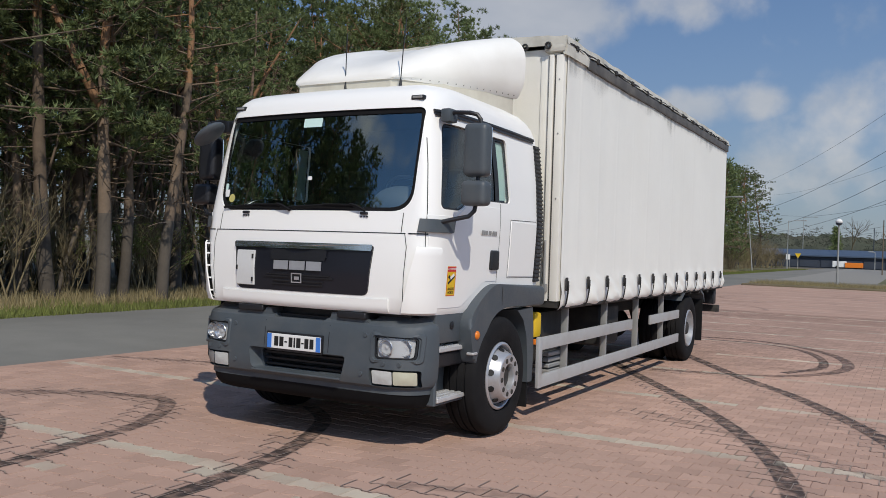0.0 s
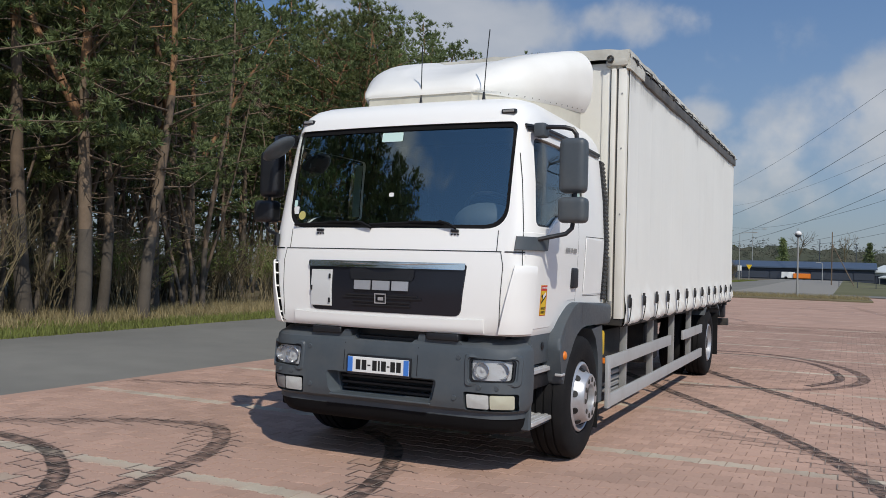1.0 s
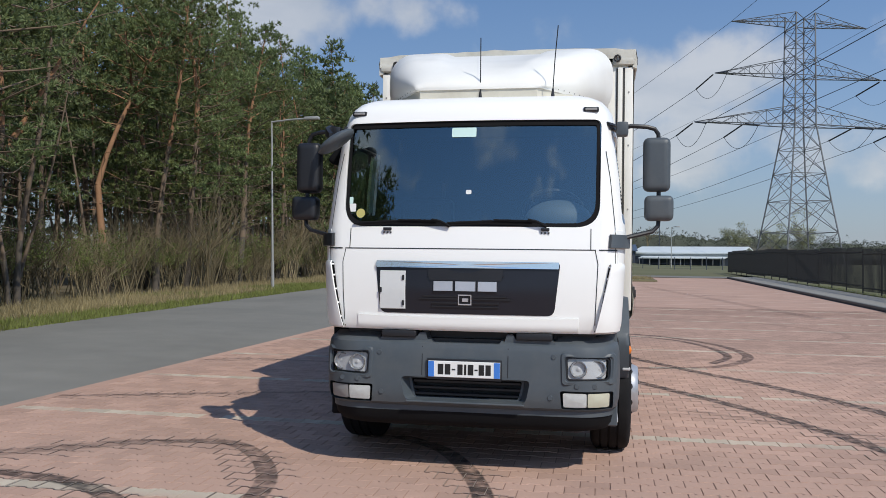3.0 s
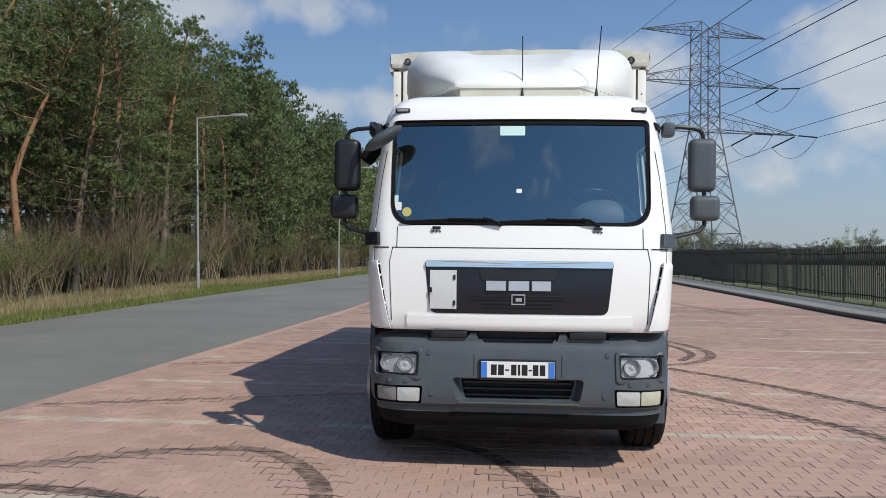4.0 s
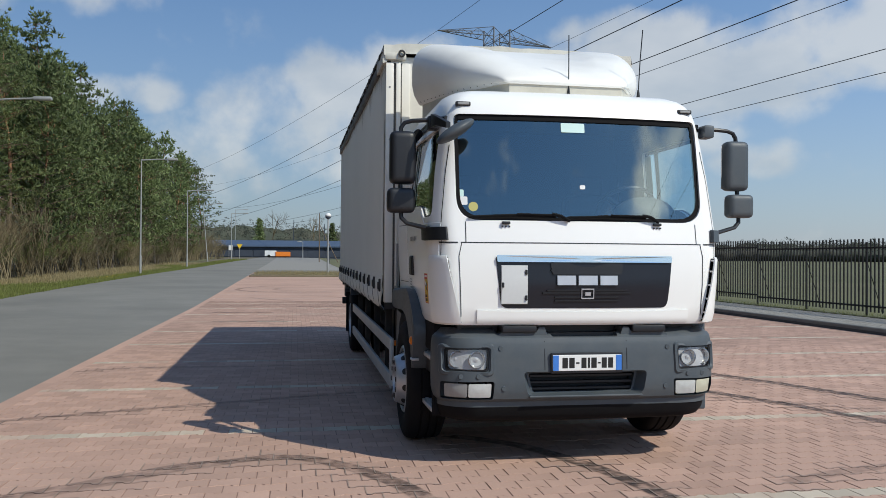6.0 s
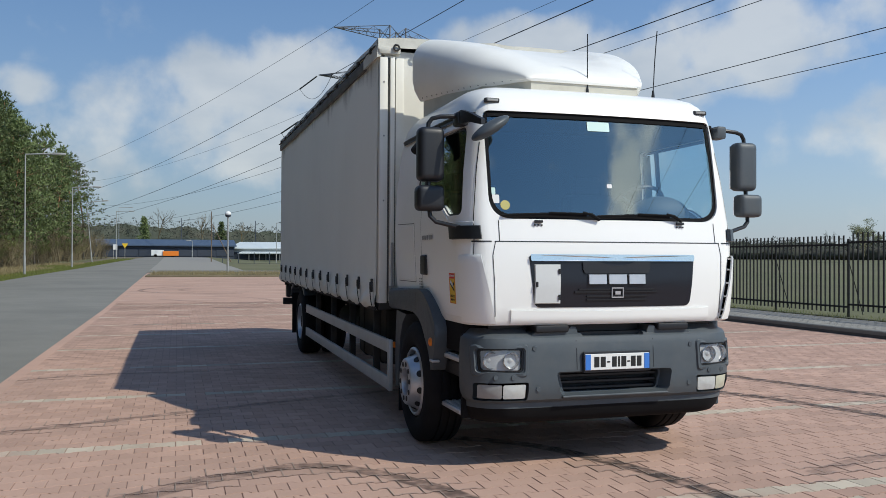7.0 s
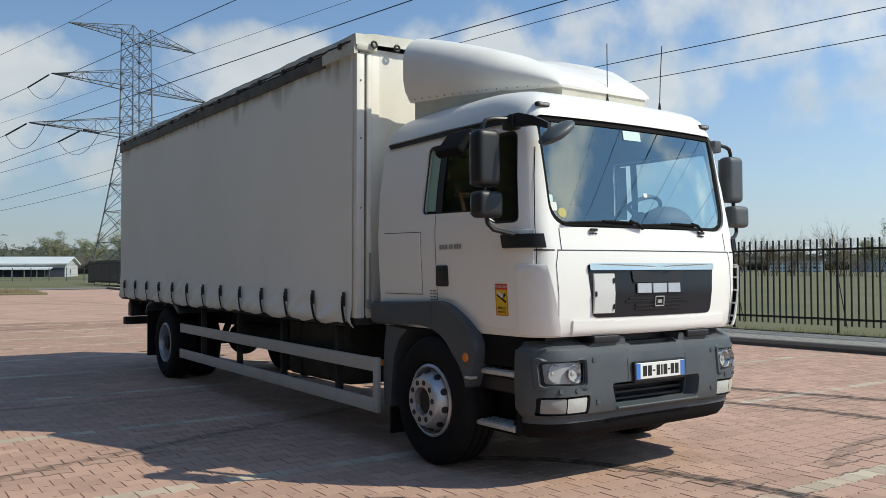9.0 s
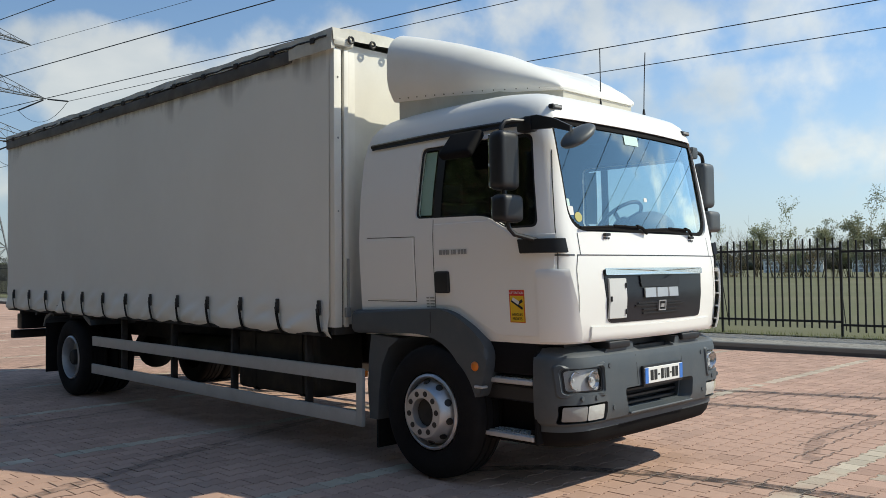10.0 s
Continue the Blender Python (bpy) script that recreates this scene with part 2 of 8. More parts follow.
M_BEIGE = surf("weathered fairing skirt", (0.60, 0.57, 0.48), 0.5, var=0.06, dirt=((0.3, 0.26, 0.2), 0.4, 5.0))
M_BUCKLE = surf("dark buckle steel", (0.035, 0.034, 0.034), 0.5, 0.3, var=0.2)
M_DARKRAIL = surf("grimy curtain rail", (0.10, 0.095, 0.09), 0.6, 0.2, var=0.2, dirt=((0.25, 0.23, 0.2), 0.4, 5.0))
M_STRAP = surf("black webbing", (0.015, 0.015, 0.016), 0.8, var=0.2)
M_WS = pane_glass("tinted windscreen", (0.72, 0.83, 0.86), 2.3, (0.88, 1.0, 0.98))
M_SIDEGLASS = pane_glass("side window glass", (0.80, 0.87, 0.86), 0.6)
M_DARKGLASS = pane_glass("dark door glass", (0.42, 0.47, 0.49), 0.5)
M_SMOKE = pane_glass("smoked door glass", (0.80, 0.86, 0.87), 0.5)
M_MATTE = surf("matt black plastic", (0.009, 0.009, 0.010), 0.85, var=0.2, spec=0.15)
M_BOWL = surf("silvered lamp bowl", (0.44, 0.45, 0.455), 0.35, 0.0, var=0.03)
M_OLIVE = surf("olive label", (0.52, 0.47, 0.16), 0.6, var=0.03)
M_GRIME = worn_film("soot streaks", (0.06, 0.055, 0.05), 0.42, 2.2, (1.0, 4.5, 0.25))
M_LENS = pane_glass("lamp lens", (0.97, 0.97, 0.98), 0.4)
M_LAMPWHITE = surf("white lamp glass", (0.78, 0.78, 0.76), 0.25, var=0.03)
M_FOG = surf("clouded fog lamp glass", (0.52, 0.53, 0.51), 0.25, var=0.10, scale=30, bump=0.2, bscale=120)
M_LAMPYEL = surf("yellowed lamp glass", (0.50, 0.49, 0.38), 0.3, var=0.06)
M_ORANGE = surf("amber lens", (0.75, 0.20, 0.02), 0.3, var=0.05)
M_REFL = surf("lamp reflector", (0.52, 0.53, 0.54), 0.22, 0.8, var=0.02)
M_MIRROR = surf("mirror glass", (0.8, 0.8, 0.82), 0.02, 1.0, var=0.0)
M_YELLOW = surf("warning yellow", (0.78, 0.50, 0.02), 0.5, var=0.04)
M_RED = surf("warning red", (0.62, 0.03, 0.03), 0.5, var=0.04)
M_INK = surf("black print", (0.01, 0.01, 0.01), 0.6, var=0.0)
M_PRINT = surf("white print", (0.78, 0.78, 0.76), 0.5, var=0.0)
M_BLUE = surf("plate blue", (0.05, 0.20, 0.62), 0.4, var=0.02)
M_MINT = surf("pale mint label", (0.60, 0.80, 0.75), 0.5, var=0.02)
M_BLIND = surf("pale mint blind", (0.50, 0.66, 0.58), 0.6, var=0.03)
M_DASH = surf("grey dashboard", (0.075, 0.09, 0.092), 0.65, var=0.08)

M_PAVER = surf("red concrete paver", (0.475, 0.312, 0.243), 0.85, var=0.12, scale=0.35, bump=0.3, bscale=140, island=0.11, dirt=((0.335, 0.235, 0.19), 0.45, 0.6), spec=0.12)
M_PAVEPALE = surf("pale line paver", (0.50, 0.43, 0.34), 0.85, var=0.12, scale=0.7, bump=0.3, bscale=140, island=0.16, dirt=((0.40, 0.22, 0.17), 0.75, 1.3), spec=0.12)
M_PAVEFAINT = surf("worn faint line paver", (0.62, 0.46, 0.375), 0.85, var=0.12, scale=0.7, bump=0.3, bscale=140, dirt=((0.52, 0.345, 0.27), 0.9, 0.9), spec=0.12)
M_JOINT = surf("sandy joint", (0.275, 0.178, 0.14), 0.95, var=0.2, scale=2)
M_SAND = surf("pale joint sand", (0.30, 0.235, 0.19), 0.95, var=0.3, scale=3)
M_ASPHALT = surf("worn asphalt", (0.212, 0.205, 0.182), 0.85, var=0.20, scale=0.22, bump=0.5, bscale=160, dirt=((0.15, 0.147, 0.135), 0.6, 0.3), spec=0.25)
M_SKID = worn_film("tyre rubber deposit", (0.030, 0.027, 0.027), 0.72, 9.0, (1, 1, 1), (0.28, 0.58))
M_KERB = surf("concrete kerb", (0.175, 0.17, 0.15), 0.85, var=0.12, bump=0.3)
M_KERBSHADE = surf("kerb face with shade in its colour", (0.085, 0.078, 0.07), 0.9, var=0.3, scale=3)
M_WALKWAY = surf("grey paving", (0.26, 0.245, 0.215), 0.85, var=0.12, bump=0.3, island=0.1)
M_WALKJOINT = surf("mossy paving joint", (0.10, 0.10, 0.075), 0.95, var=0.25, scale=2)
M_SOIL = surf("forest soil", (0.145, 0.115, 0.075), 0.95, var=0.3, scale=0.6, bump=0.5, bscale=12, dirt=((0.12, 0.13, 0.045), 0.6, 0.4))
M_FIELD = surf("spring meadow", (0.118, 0.118, 0.050), 0.95, var=0.18, scale=0.12, bump=0.6, bscale=6, dirt=((0.165, 0.145, 0.08), 0.7, 0.08))
M_GRASS = surf("grass blade", (0.175, 0.20, 0.05), 0.8, thin=0.3, var=0.2, scale=0.4, island=0.35)
M_DRYGRASS = surf("dry grass blade", (0.33, 0.27, 0.14), 0.85, thin=0.3, var=0.2, scale=0.4, island=0.35)
M_BARK = surf("grey pine bark", (0.092, 0.077, 0.062), 0.95, var=0.3, scale=2.5, bump=0.8, bscale=9, rand=0.25)
M_BARKMID = surf("brown pine bark", (0.155, 0.112, 0.078), 0.95, var=0.3, scale=2.5, bump=0.7, bscale=9, rand=0.3)
M_BARKRED = surf("orange pine bark", (0.27, 0.145, 0.075), 0.9, var=0.25, scale=2.5, bump=0.6, bscale=10, rand=0.2)
M_NEEDLE = surf("pine needles", (0.150, 0.190, 0.072), 0.65, var=0.25, scale=0.4, rand=0.3, island=0.35, thin=0.35)
M_NEEDLE2 = surf("yellowish pine needles", (0.145, 0.168, 0.056), 0.65, var=0.25, scale=0.4, rand=0.3, island=0.4, thin=0.35)
M_GREENLEAF = surf("fresh green shrub leaves", (0.15, 0.19, 0.05), 0.8, thin=0.4, var=0.2, scale=0.4, rand=0.2, island=0.3)
M_TWIG = surf("bare twigs", (0.172, 0.138, 0.078), 0.95, var=0.3, scale=0.8, rand=0.5)
M_LEAF = surf("young leaves", (0.30, 0.31, 0.19), 0.8, thin=0.4, var=0.2, scale=0.4, rand=0.2, island=0.3)
M_FARWOOD = surf("distant woods", (0.058, 0.066, 0.046), 0.95, var=0.35, scale=0.25, island=0.3, bump=1.0, bscale=1.2, dirt=((0.085, 0.072, 0.056), 0.8, 0.06))
M_IRON = surf("black fence iron", (0.012, 0.012, 0.013), 0.55, 0.3, var=0.2)
M_LATTICE = surf("galvanised lattice steel", (0.15, 0.155, 0.165), 0.6, 0.4, var=0.15)
M_WIRE = surf("power line", (0.05, 0.05, 0.055), 0.6, 0.4, var=0.1)
M_LAMPPOST = surf("grey lamp post", (0.36, 0.36, 0.345), 0.5, 0.3, var=0.1)
M_ROOFBLUE = surf("blue grey sheet roof", (0.055, 0.085, 0.135), 0.6, var=0.12, scale=0.3)
M_ROOFWHITE = surf("white sheet roof", (0.62, 0.66, 0.65), 0.5, var=0.05, scale=0.3)
M_WALLDARK = surf("dark blue cladding", (0.035, 0.045, 0.065), 0.7, var=0.15, scale=0.3)
M_WALLPALE = surf("pale grey render", (0.45, 0.46, 0.46), 0.85, var=0.08, scale=0.3)

# ---- mesh helpers ----


def finish(bm, name, mats, smooth=0.6):
    bmesh.ops.recalc_face_normals(bm, faces=bm.faces[:])
    for f in bm.faces:
        f.smooth = True
    for e in bm.edges:
        e.smooth = len(e.link_faces) == 2 and e.calc_face_angle(0.0) < smooth
    me = bpy.data.meshes.new(name)
    bm.to_mesh(me)
    bm.free()
    for m in mats if isinstance(mats, (list, tuple)) else [mats]:
        me.materials.append(m)
    return me


def part(name, bm, material, parent, label="", m=None):
    """One mesh under a thing or under a part."""
    ob = new(name, finish(bm, name, material))
    ob.parent = parent
    if m is not None:
        ob.matrix_basis = m
    return tagged(ob, label)


def thing(name, label, category, m=None, group=""):
    ob = new(name)
    ob.empty_display_size = 0.2
    if m is not None:
        ob.matrix_basis = m
    return tagged(ob, label, category, group)


def setting(name, bm, material, label, category, kind="structure"):
    return tagged(new(name, finish(bm, name, material)), label, category, kind=kind)


def raw_mesh(name, verts, faces, material):
    me = bpy.data.meshes.new(name)
    me.from_pydata(verts, [], faces)
    for m in material if isinstance(material, (list, tuple)) else [material]:
        me.materials.append(m)
    return me


def box(bm, x0, x1, y0, y1, z0, z1, bevel=0.0, seg=2, m=None):
    q = bmesh.ops.create_cube(bm, size=1.0)["verts"]
    t = Matrix.Translation(((x0 + x1) / 2, (y0 + y1) / 2, (z0 + z1) / 2)) @ Matrix.Diagonal((x1 - x0, y1 - y0, z1 - z0, 1))
    bmesh.ops.transform(bm, matrix=t if m is None else m @ t, verts=q)
    if bevel:
        es = list({e for v in q for e in v.link_edges})
        bmesh.ops.bevel(bm, geom=es, offset=bevel, segments=seg, affect="EDGES", profile=0.6)


def tube(bm, pts, r, seg=8, caps=True, r1=None):
    """A round bar along a polyline; r1: the radius at its end."""
    pts = [Vector(p) for p in pts]
    rings, side = [], None
    for i, p in enumerate(pts):
        d = (pts[min(i + 1, len(pts) - 1)] - pts[max(i - 1, 0)]).normalized()
        if side is None:
            side = d.orthogonal().normalized()
        side = (side - d * side.dot(d)).normalized()
        up = d.cross(side)
        rr = r if r1 is None else r + (r1 - r) * i / (len(pts) - 1)
        rings.append([bm.verts.new(p + (side * math.cos(a) + up * math.sin(a)) * rr) for a in (2 * math.pi * k / seg for k in range(seg))])
    for a, b in zip(rings, rings[1:]):
        for k in range(seg):
            bm.faces.new((a[k], a[(k + 1) % seg], b[(k + 1) % seg], b[k]))
    if caps:
        bm.faces.new(rings[0][::-1])
        bm.faces.new(rings[-1])


def loft(bm, rings, closed=True, caps=True, mi=0):
    vs = [[bm.verts.new(p) for p in r] for r in rings]
    n = len(vs[0])
    for a, b in zip(vs, vs[1:]):
        for k in range(n if closed else n - 1):
            bm.faces.new((a[k], a[(k + 1) % n], b[(k + 1) % n], b[k])).material_index = mi
    if caps:
        bm.faces.new(vs[0][::-1]).material_index = mi
        bm.faces.new(vs[-1]).material_index = mi


def lathe(bm, profile, seg=32, axis="x", close=False, caps=True):
    """Turns (along, radius) pairs round an axis."""
    rings = []
    for a, r in profile:
        ring = []
        for k in range(seg):
            c, s = r * math.cos(2 * math.pi * k / seg), r * math.sin(2 * math.pi * k / seg)
            ring.append(bm.verts.new((a, c, s) if axis == "x" else (c, s, a)))
        rings.append(ring)
    pairs = list(zip(rings, rings[1:])) + ([(rings[-1], rings[0])] if close else [])
    for a, b in pairs:
        for k in range(seg):
            bm.faces.new((a[k], a[(k + 1) % seg], b[(k + 1) % seg], b[k]))
    if caps and not close:
        for ring, (_, r) in ((rings[0], profile[0]), (rings[-1], profile[-1])):
            if r > 1e-4:
                bm.faces.new(ring)


def round_poly(pts, radii, seg=5):
    """A polygon in a plane with rounded corners."""
    out, n = [], len(pts)
    for i in range(n):
        p = Vector(pts[i]).to_2d()
        a, b = (Vector(pts[i - 1]).to_2d() - p), (Vector(pts[(i + 1) % n]).to_2d() - p)
        r = min(radii[i] if isinstance(radii, (list, tuple)) else radii, a.length * 0.48, b.length * 0.48)
        p0, p1 = p + a.normalized() * r, p + b.normalized() * r
        for k in range(seg + 1):
            t = k / seg
            out.append(tuple(p0 * (1 - t) ** 2 + p * 2 * t * (1 - t) + p1 * t * t))
    return out


def inset(poly, d):
    """The polygon moved inwards by d, about its middle."""
    cx, cy = sum(p[0] for p in poly) / len(poly), sum(p[1] for p in poly) / len(poly)
    w = max(abs(p[0] - cx) for p in poly)
    h = max(abs(p[1] - cy) for p in poly)
    return [(cx + (x - cx) * (1 - d / w), cy + (y - cy) * (1 - d / h)) for x, y in poly]


def prism(bm, poly, axis, a, b, taper=1.0):
    """A polygon drawn out along an axis from a to b."""
    cx, cy = sum(p[0] for p in poly) / len(poly), sum(p[1] for p in poly) / len(poly)

    def at(p, d, k):
        u, v = cx + (p[0] - cx) * k, cy + (p[1] - cy) * k
        return {"x": (d, u, v), "y": (u, d, v), "z": (u, v, d)}[axis]

    loft(bm, [[at(p, a, 1.0) for p in poly], [at(p, b, taper) for p in poly]])


def carve(bm, cutters):
    """The solid less the cutters."""
    a = new("solid", bpy.data.meshes.new("solid"))
    bmesh.ops.recalc_face_normals(bm, faces=bm.faces[:])
    bm.to_mesh(a.data)
    bm.free()
    a.data.materials.append(M_WHITE)
    a.data.materials.append(M_INNER)
    temp = [a]
    for c in cutters:
        bmesh.ops.recalc_face_normals(c, faces=c.faces[:])
        o = new("cutter", bpy.data.meshes.new("cutter"))
        c.to_mesh(o.data)
        c.free()
        o.data.materials.append(M_WHITE)
        o.data.materials.append(M_INNER)
        md = a.modifiers.new("cut", "BOOLEAN")
        md.operation, md.object, md.solver = "DIFFERENCE", o, "EXACT"
        temp.append(o)
    dg = bpy.context.evaluated_depsgraph_get()
    dg.update()
    ev = a.evaluated_get(dg)
    out = bmesh.new()
    out.from_mesh(ev.to_mesh())
    ev.to_mesh_clear()
    for o in temp:
        d = o.data
        bpy.data.objects.remove(o)
        bpy.data.meshes.remove(d)
    return out


def write_text(name, words, size, material, parent, m, label=""):
    cu = bpy.data.curves.new(name, "FONT")
    cu.body, cu.size, cu.align_x, cu.align_y, cu.extrude = words, size, "CENTER", "CENTER", 0.0005
    tmp = new("lettering_source", cu)
    dg = bpy.context.evaluated_depsgraph_get()
    dg.update()
    me = bpy.data.meshes.new_from_object(tmp.evaluated_get(dg))
    bpy.data.objects.remove(tmp)
    me.materials.clear()
    me.materials.append(material)
    ob = new(name, me)
    ob.parent, ob.matrix_basis = parent, m
    return tagged(ob, label)


def lift(x, y):
    """Height of the lie of the land."""
    t = max(0.0, y - 25.0)
    east = min(1.0, max(0.0, (x + 3.0) / 8.0))
    return 0.0096 * min(t, 65.0) + 0.013 * min(max(0.0, t - 65.0), 80.0) - 0.0075 * east * min(max(0.0, y - 62.0), 108.0)


# ---- ground ----
BX0, BX1 = -9.3, 5.15


def sheet(name, xs, ys, material, label, category, dz=0.0, zf=None, kind="structure"):
    """A ground sheet over a grid of lines."""
    vs = [(x, y, (zf or lift)(x, y) + dz) for y in ys for x in xs]
    n = len(xs)
    fs = [(j * n + i, j * n + i + 1, (j + 1) * n + i + 1, (j + 1) * n + i) for j in range(len(ys) - 1) for i in range(n - 1)]
    me = raw_mesh(name, vs, fs, material)
    for p in me.polygons:
        p.use_smooth = True
    return tagged(new(name, me), label, category, kind=kind)


YS = [-1500, -400, -120, -60, -30, -10, 0, 10, 20, 25, 30, 40, 50, 65, 80, 90, 110, 130, 150, 170, 200, 300, 600, 1500, 3000]
sheet("ground", [-2500, -600, -200, -100, -60, -40, -30, -22, -16, -9, 0, 5, 7, 20, 40, 80, 150, 300, 800, 2500], YS, M_SOIL, "brown soil with litter and thin grass", "ground", -0.06)


def road_edge(y):
    return float(np.interp(y, [-40, 0, 10, 17, 26, 40, 60, 78, 96, 117, 150], [-14.6, -14.7, -14.95, -15.6, -16.2, -16.3, -15.9, -15.3, -14.9, -14.0, -12.4]))


# Road: a strip of asphalt with an uneven verge, and the cross road at the far end
bm = bmesh.new()
cols = []
for y in [-60, -30, -10, 0, 5, 10, 15, 20, 25, 30, 36, 42, 50, 58, 66, 75, 85, 95, 110, 130, 150]:
    e = road_edge(y) + 0.08 * math.sin(y * 1.7)
    cols.append([bm.verts.new((x, y, lift(x, y) + z)) for x, z in ((BX0 - 0.02, -0.004), (BX0 - 1.5, 0.02), ((e + BX0) / 2, 0.045), (e + 1.0, 0.015), (e, -0.03))])
for a, b in zip(cols, cols[1:]):
    for k in range(4):
        bm.faces.new((a[k], a[k + 1], b[k + 1], b[k]))
setting("road", bm, M_ASPHALT, "worn grey asphalt road beside the paved yard", "road")
sheet("cross_road", [BX0 - 0.1, -4, 0, 4, 7.1], [61.6, 63, 65, 67], M_ASPHALT, "grey asphalt side road beyond the yard", "road", 0.03)
sheet("side_yard", [BX0 - 0.1, -6, -2.5], [67, 78, 90, 105, 120, 146], M_WALKWAY, "pale paved yard beyond the side road", "pavement", 0.03)

yard = sheet("pavement", [BX0, -6, -3, 0, 3, BX1], [-40, -20, -5, 2.5, 10, 20, 25, 32, 40, 50, 62], M_JOINT, "red interlocking paved parking yard", "pavement", -0.0045)
sheet("paving_far", [BX0 + 0.01, -6, -3, 0, 3, BX1], [28.0, 40, 50, 62], M_PAVER, "red paving in the far part of the yard", "pavement", -0.002)
sheet("paving_behind", [BX0 + 0.01, -6, -3, 0, 3, BX1], [-40, -20, -5, 1.9], M_PAVER, "red paving behind the viewer", "pavement", -0.002)
for i, y in enumerate(4.42 + 2.5 * k for k in range(10, 19)):
    sheet("parking_line", [BX0 + 0.1, -4, 0, 4.9], [y - 0.07, y + 0.07], M_PAVEFAINT, "worn pale parking bay line in the paving", "parking line", 0.003)

bm = bmesh.new()
for y0, y1 in ((-40, 10), (10, 25), (25, 45), (45, 62)):
    loft(bm, [[Vector((BX0 - 0.05, y, z - 0.1)), Vector((BX0 - 0.05, y, z + 0.003)), Vector((BX0 + 0.11, y, z + 0.002)), Vector((BX0 + 0.11, y, z - 0.1))] for y, z in ((y0, lift(0, y0)), (y1, lift(0, y1)))])
setting("edging", bm, M_PAVER, "flush red concrete edging between yard and road", "kerb")
# Kerb, walkway and meadow
bm = bmesh.new()
for y0, y1 in ((-40, 10), (10, 25), (25, 45), (45, 62)):
    z0, z1 = lift(0, y0), lift(0, y1)
    loft(bm, [[Vector((BX1, y, z - 0.3)), Vector((BX1, y, z + 0.115)), Vector((BX1 + 0.015, y, z + 0.13)), Vector((BX1 + 0.15, y, z + 0.13)), Vector((BX1 + 0.15, y, z - 0.3))] for y, z in ((y0, z0), (y1, z1))])
setting("kerb", bm, M_KERB, "raised concrete kerb along the paved yard", "kerb")
# dark strip low on the kerb face, its shade painted in
bm = bmesh.new()
for y0, y1 in ((-40, 10), (10, 25), (25, 45), (45, 62)):
    z0, z1 = lift(0, y0), lift(0, y1)
    loft(bm, [[Vector((BX1 - 0.012, y, z - 0.1)), Vector((BX1 - 0.012, y, z + 0.055)), Vector((BX1 - 0.002, y, z + 0.055)), Vector((BX1 - 0.002, y, z - 0.1))] for y, z in ((y0, z0), (y1, z1))])
setting("kerb_face", bm, M_KERBSHADE, "dark kerb face and gutter line with shade painted in", "kerb")
FX = 7.45


def bank(x, y):
    return 0.12 + lift(x, y)


walkway = sheet("walkway", [BX1 + 0.15, 6.2, FX - 0.3], [-40, -10, 0, 10, 25, 40, 62], M_WALKWAY, "grey paved walkway between kerb and fence", "pavement", 0.0, bank)
sheet("walkway_bed", [BX1 + 0.155, FX - 0.305], [2.0, 10, 25, 27.5], M_WALKJOINT, "mossy bed between the walkway bricks", "pavement", 0.002, bank)
sheet("meadow", [FX - 0.3, 9, 14, 25, 60, 150, 400, 1200], [-1000, -300, -100, -40, -10, 0, 10, 25, 45, 63, 90, 130, 170, 300, 900, 2500], M_FIELD, "flat meadow of short green and straw grass", "meadow", 0.02, bank)
sheet("far_lawn", [-400, -120, -60, -18], [100, 120, 150, 170, 300, 900, 2500], M_FIELD, "far grassland behind the wood", "grass", -0.02)
sheet("lawn", [-2.5, 0, 2, 5, 7.15], [67, 70, 74, 80, 100, 120, 150, 170, 300, 900, 2500], M_FIELD, "strip of lawn behind the side road", "grass", 0.035, lambda x, y: lift(x, y) + 0.105 * max(0.0, min(1.0, (x + 2.5) / 9.65)) * min(1.0, (y - 67) / 10))

# ---- truck ----
truck = thing("truck", "white curtain-sided truck with grey bumper parked on red paving", "truck", Matrix.Translation((-4.41, 5.25, 0)))
TILT_BODY = Matrix.Translation((0, 2.2, 1.0)) @ Matrix.Rotation(radians(0.5), 4, "X") @ Matrix.Translation((0, -2.2, -1.0)) @ Matrix.Diagonal((0.968, 1, 1, 1))

# Cab shell: plan outlines at rising heights; columns: z, front, half width, corner across, corner along, back
CAB = np.array([
    (1.015, 0.045, 1.055, 0.17, 0.22, 2.05),
    (1.05, 0.022, 1.070, 0.18, 0.24, 2.06),
    (1.30, 0.005, 1.085, 0.18, 0.25, 2.07),
    (1.58, 0.020, 1.100, 0.18, 0.25, 2.07),
    (1.75, 0.050, 1.105, 0.17, 0.25, 2.07),
    (2.10, 0.110, 1.085, 0.16, 0.30, 2.07),
    (2.40, 0.165, 1.050, 0.15, 0.34, 2.06),
    (2.53, 0.190, 1.030, 0.15, 0.36, 2.03),
    (2.60, 0.212, 1.012, 0.15, 0.36, 1.99),
    (2.655, 0.245, 0.985, 0.16, 0.36, 1.93),
    (2.70, 0.300, 0.950, 0.17, 0.34, 1.84),
    (2.735, 0.390, 0.90, 0.18, 0.32, 1.72),
    (2.76, 0.520, 0.84, 0.20, 0.30, 1.58),
    (2.775, 0.72, 0.62, 0.22, 0.30, 1.40),
])
BOW = 0.07


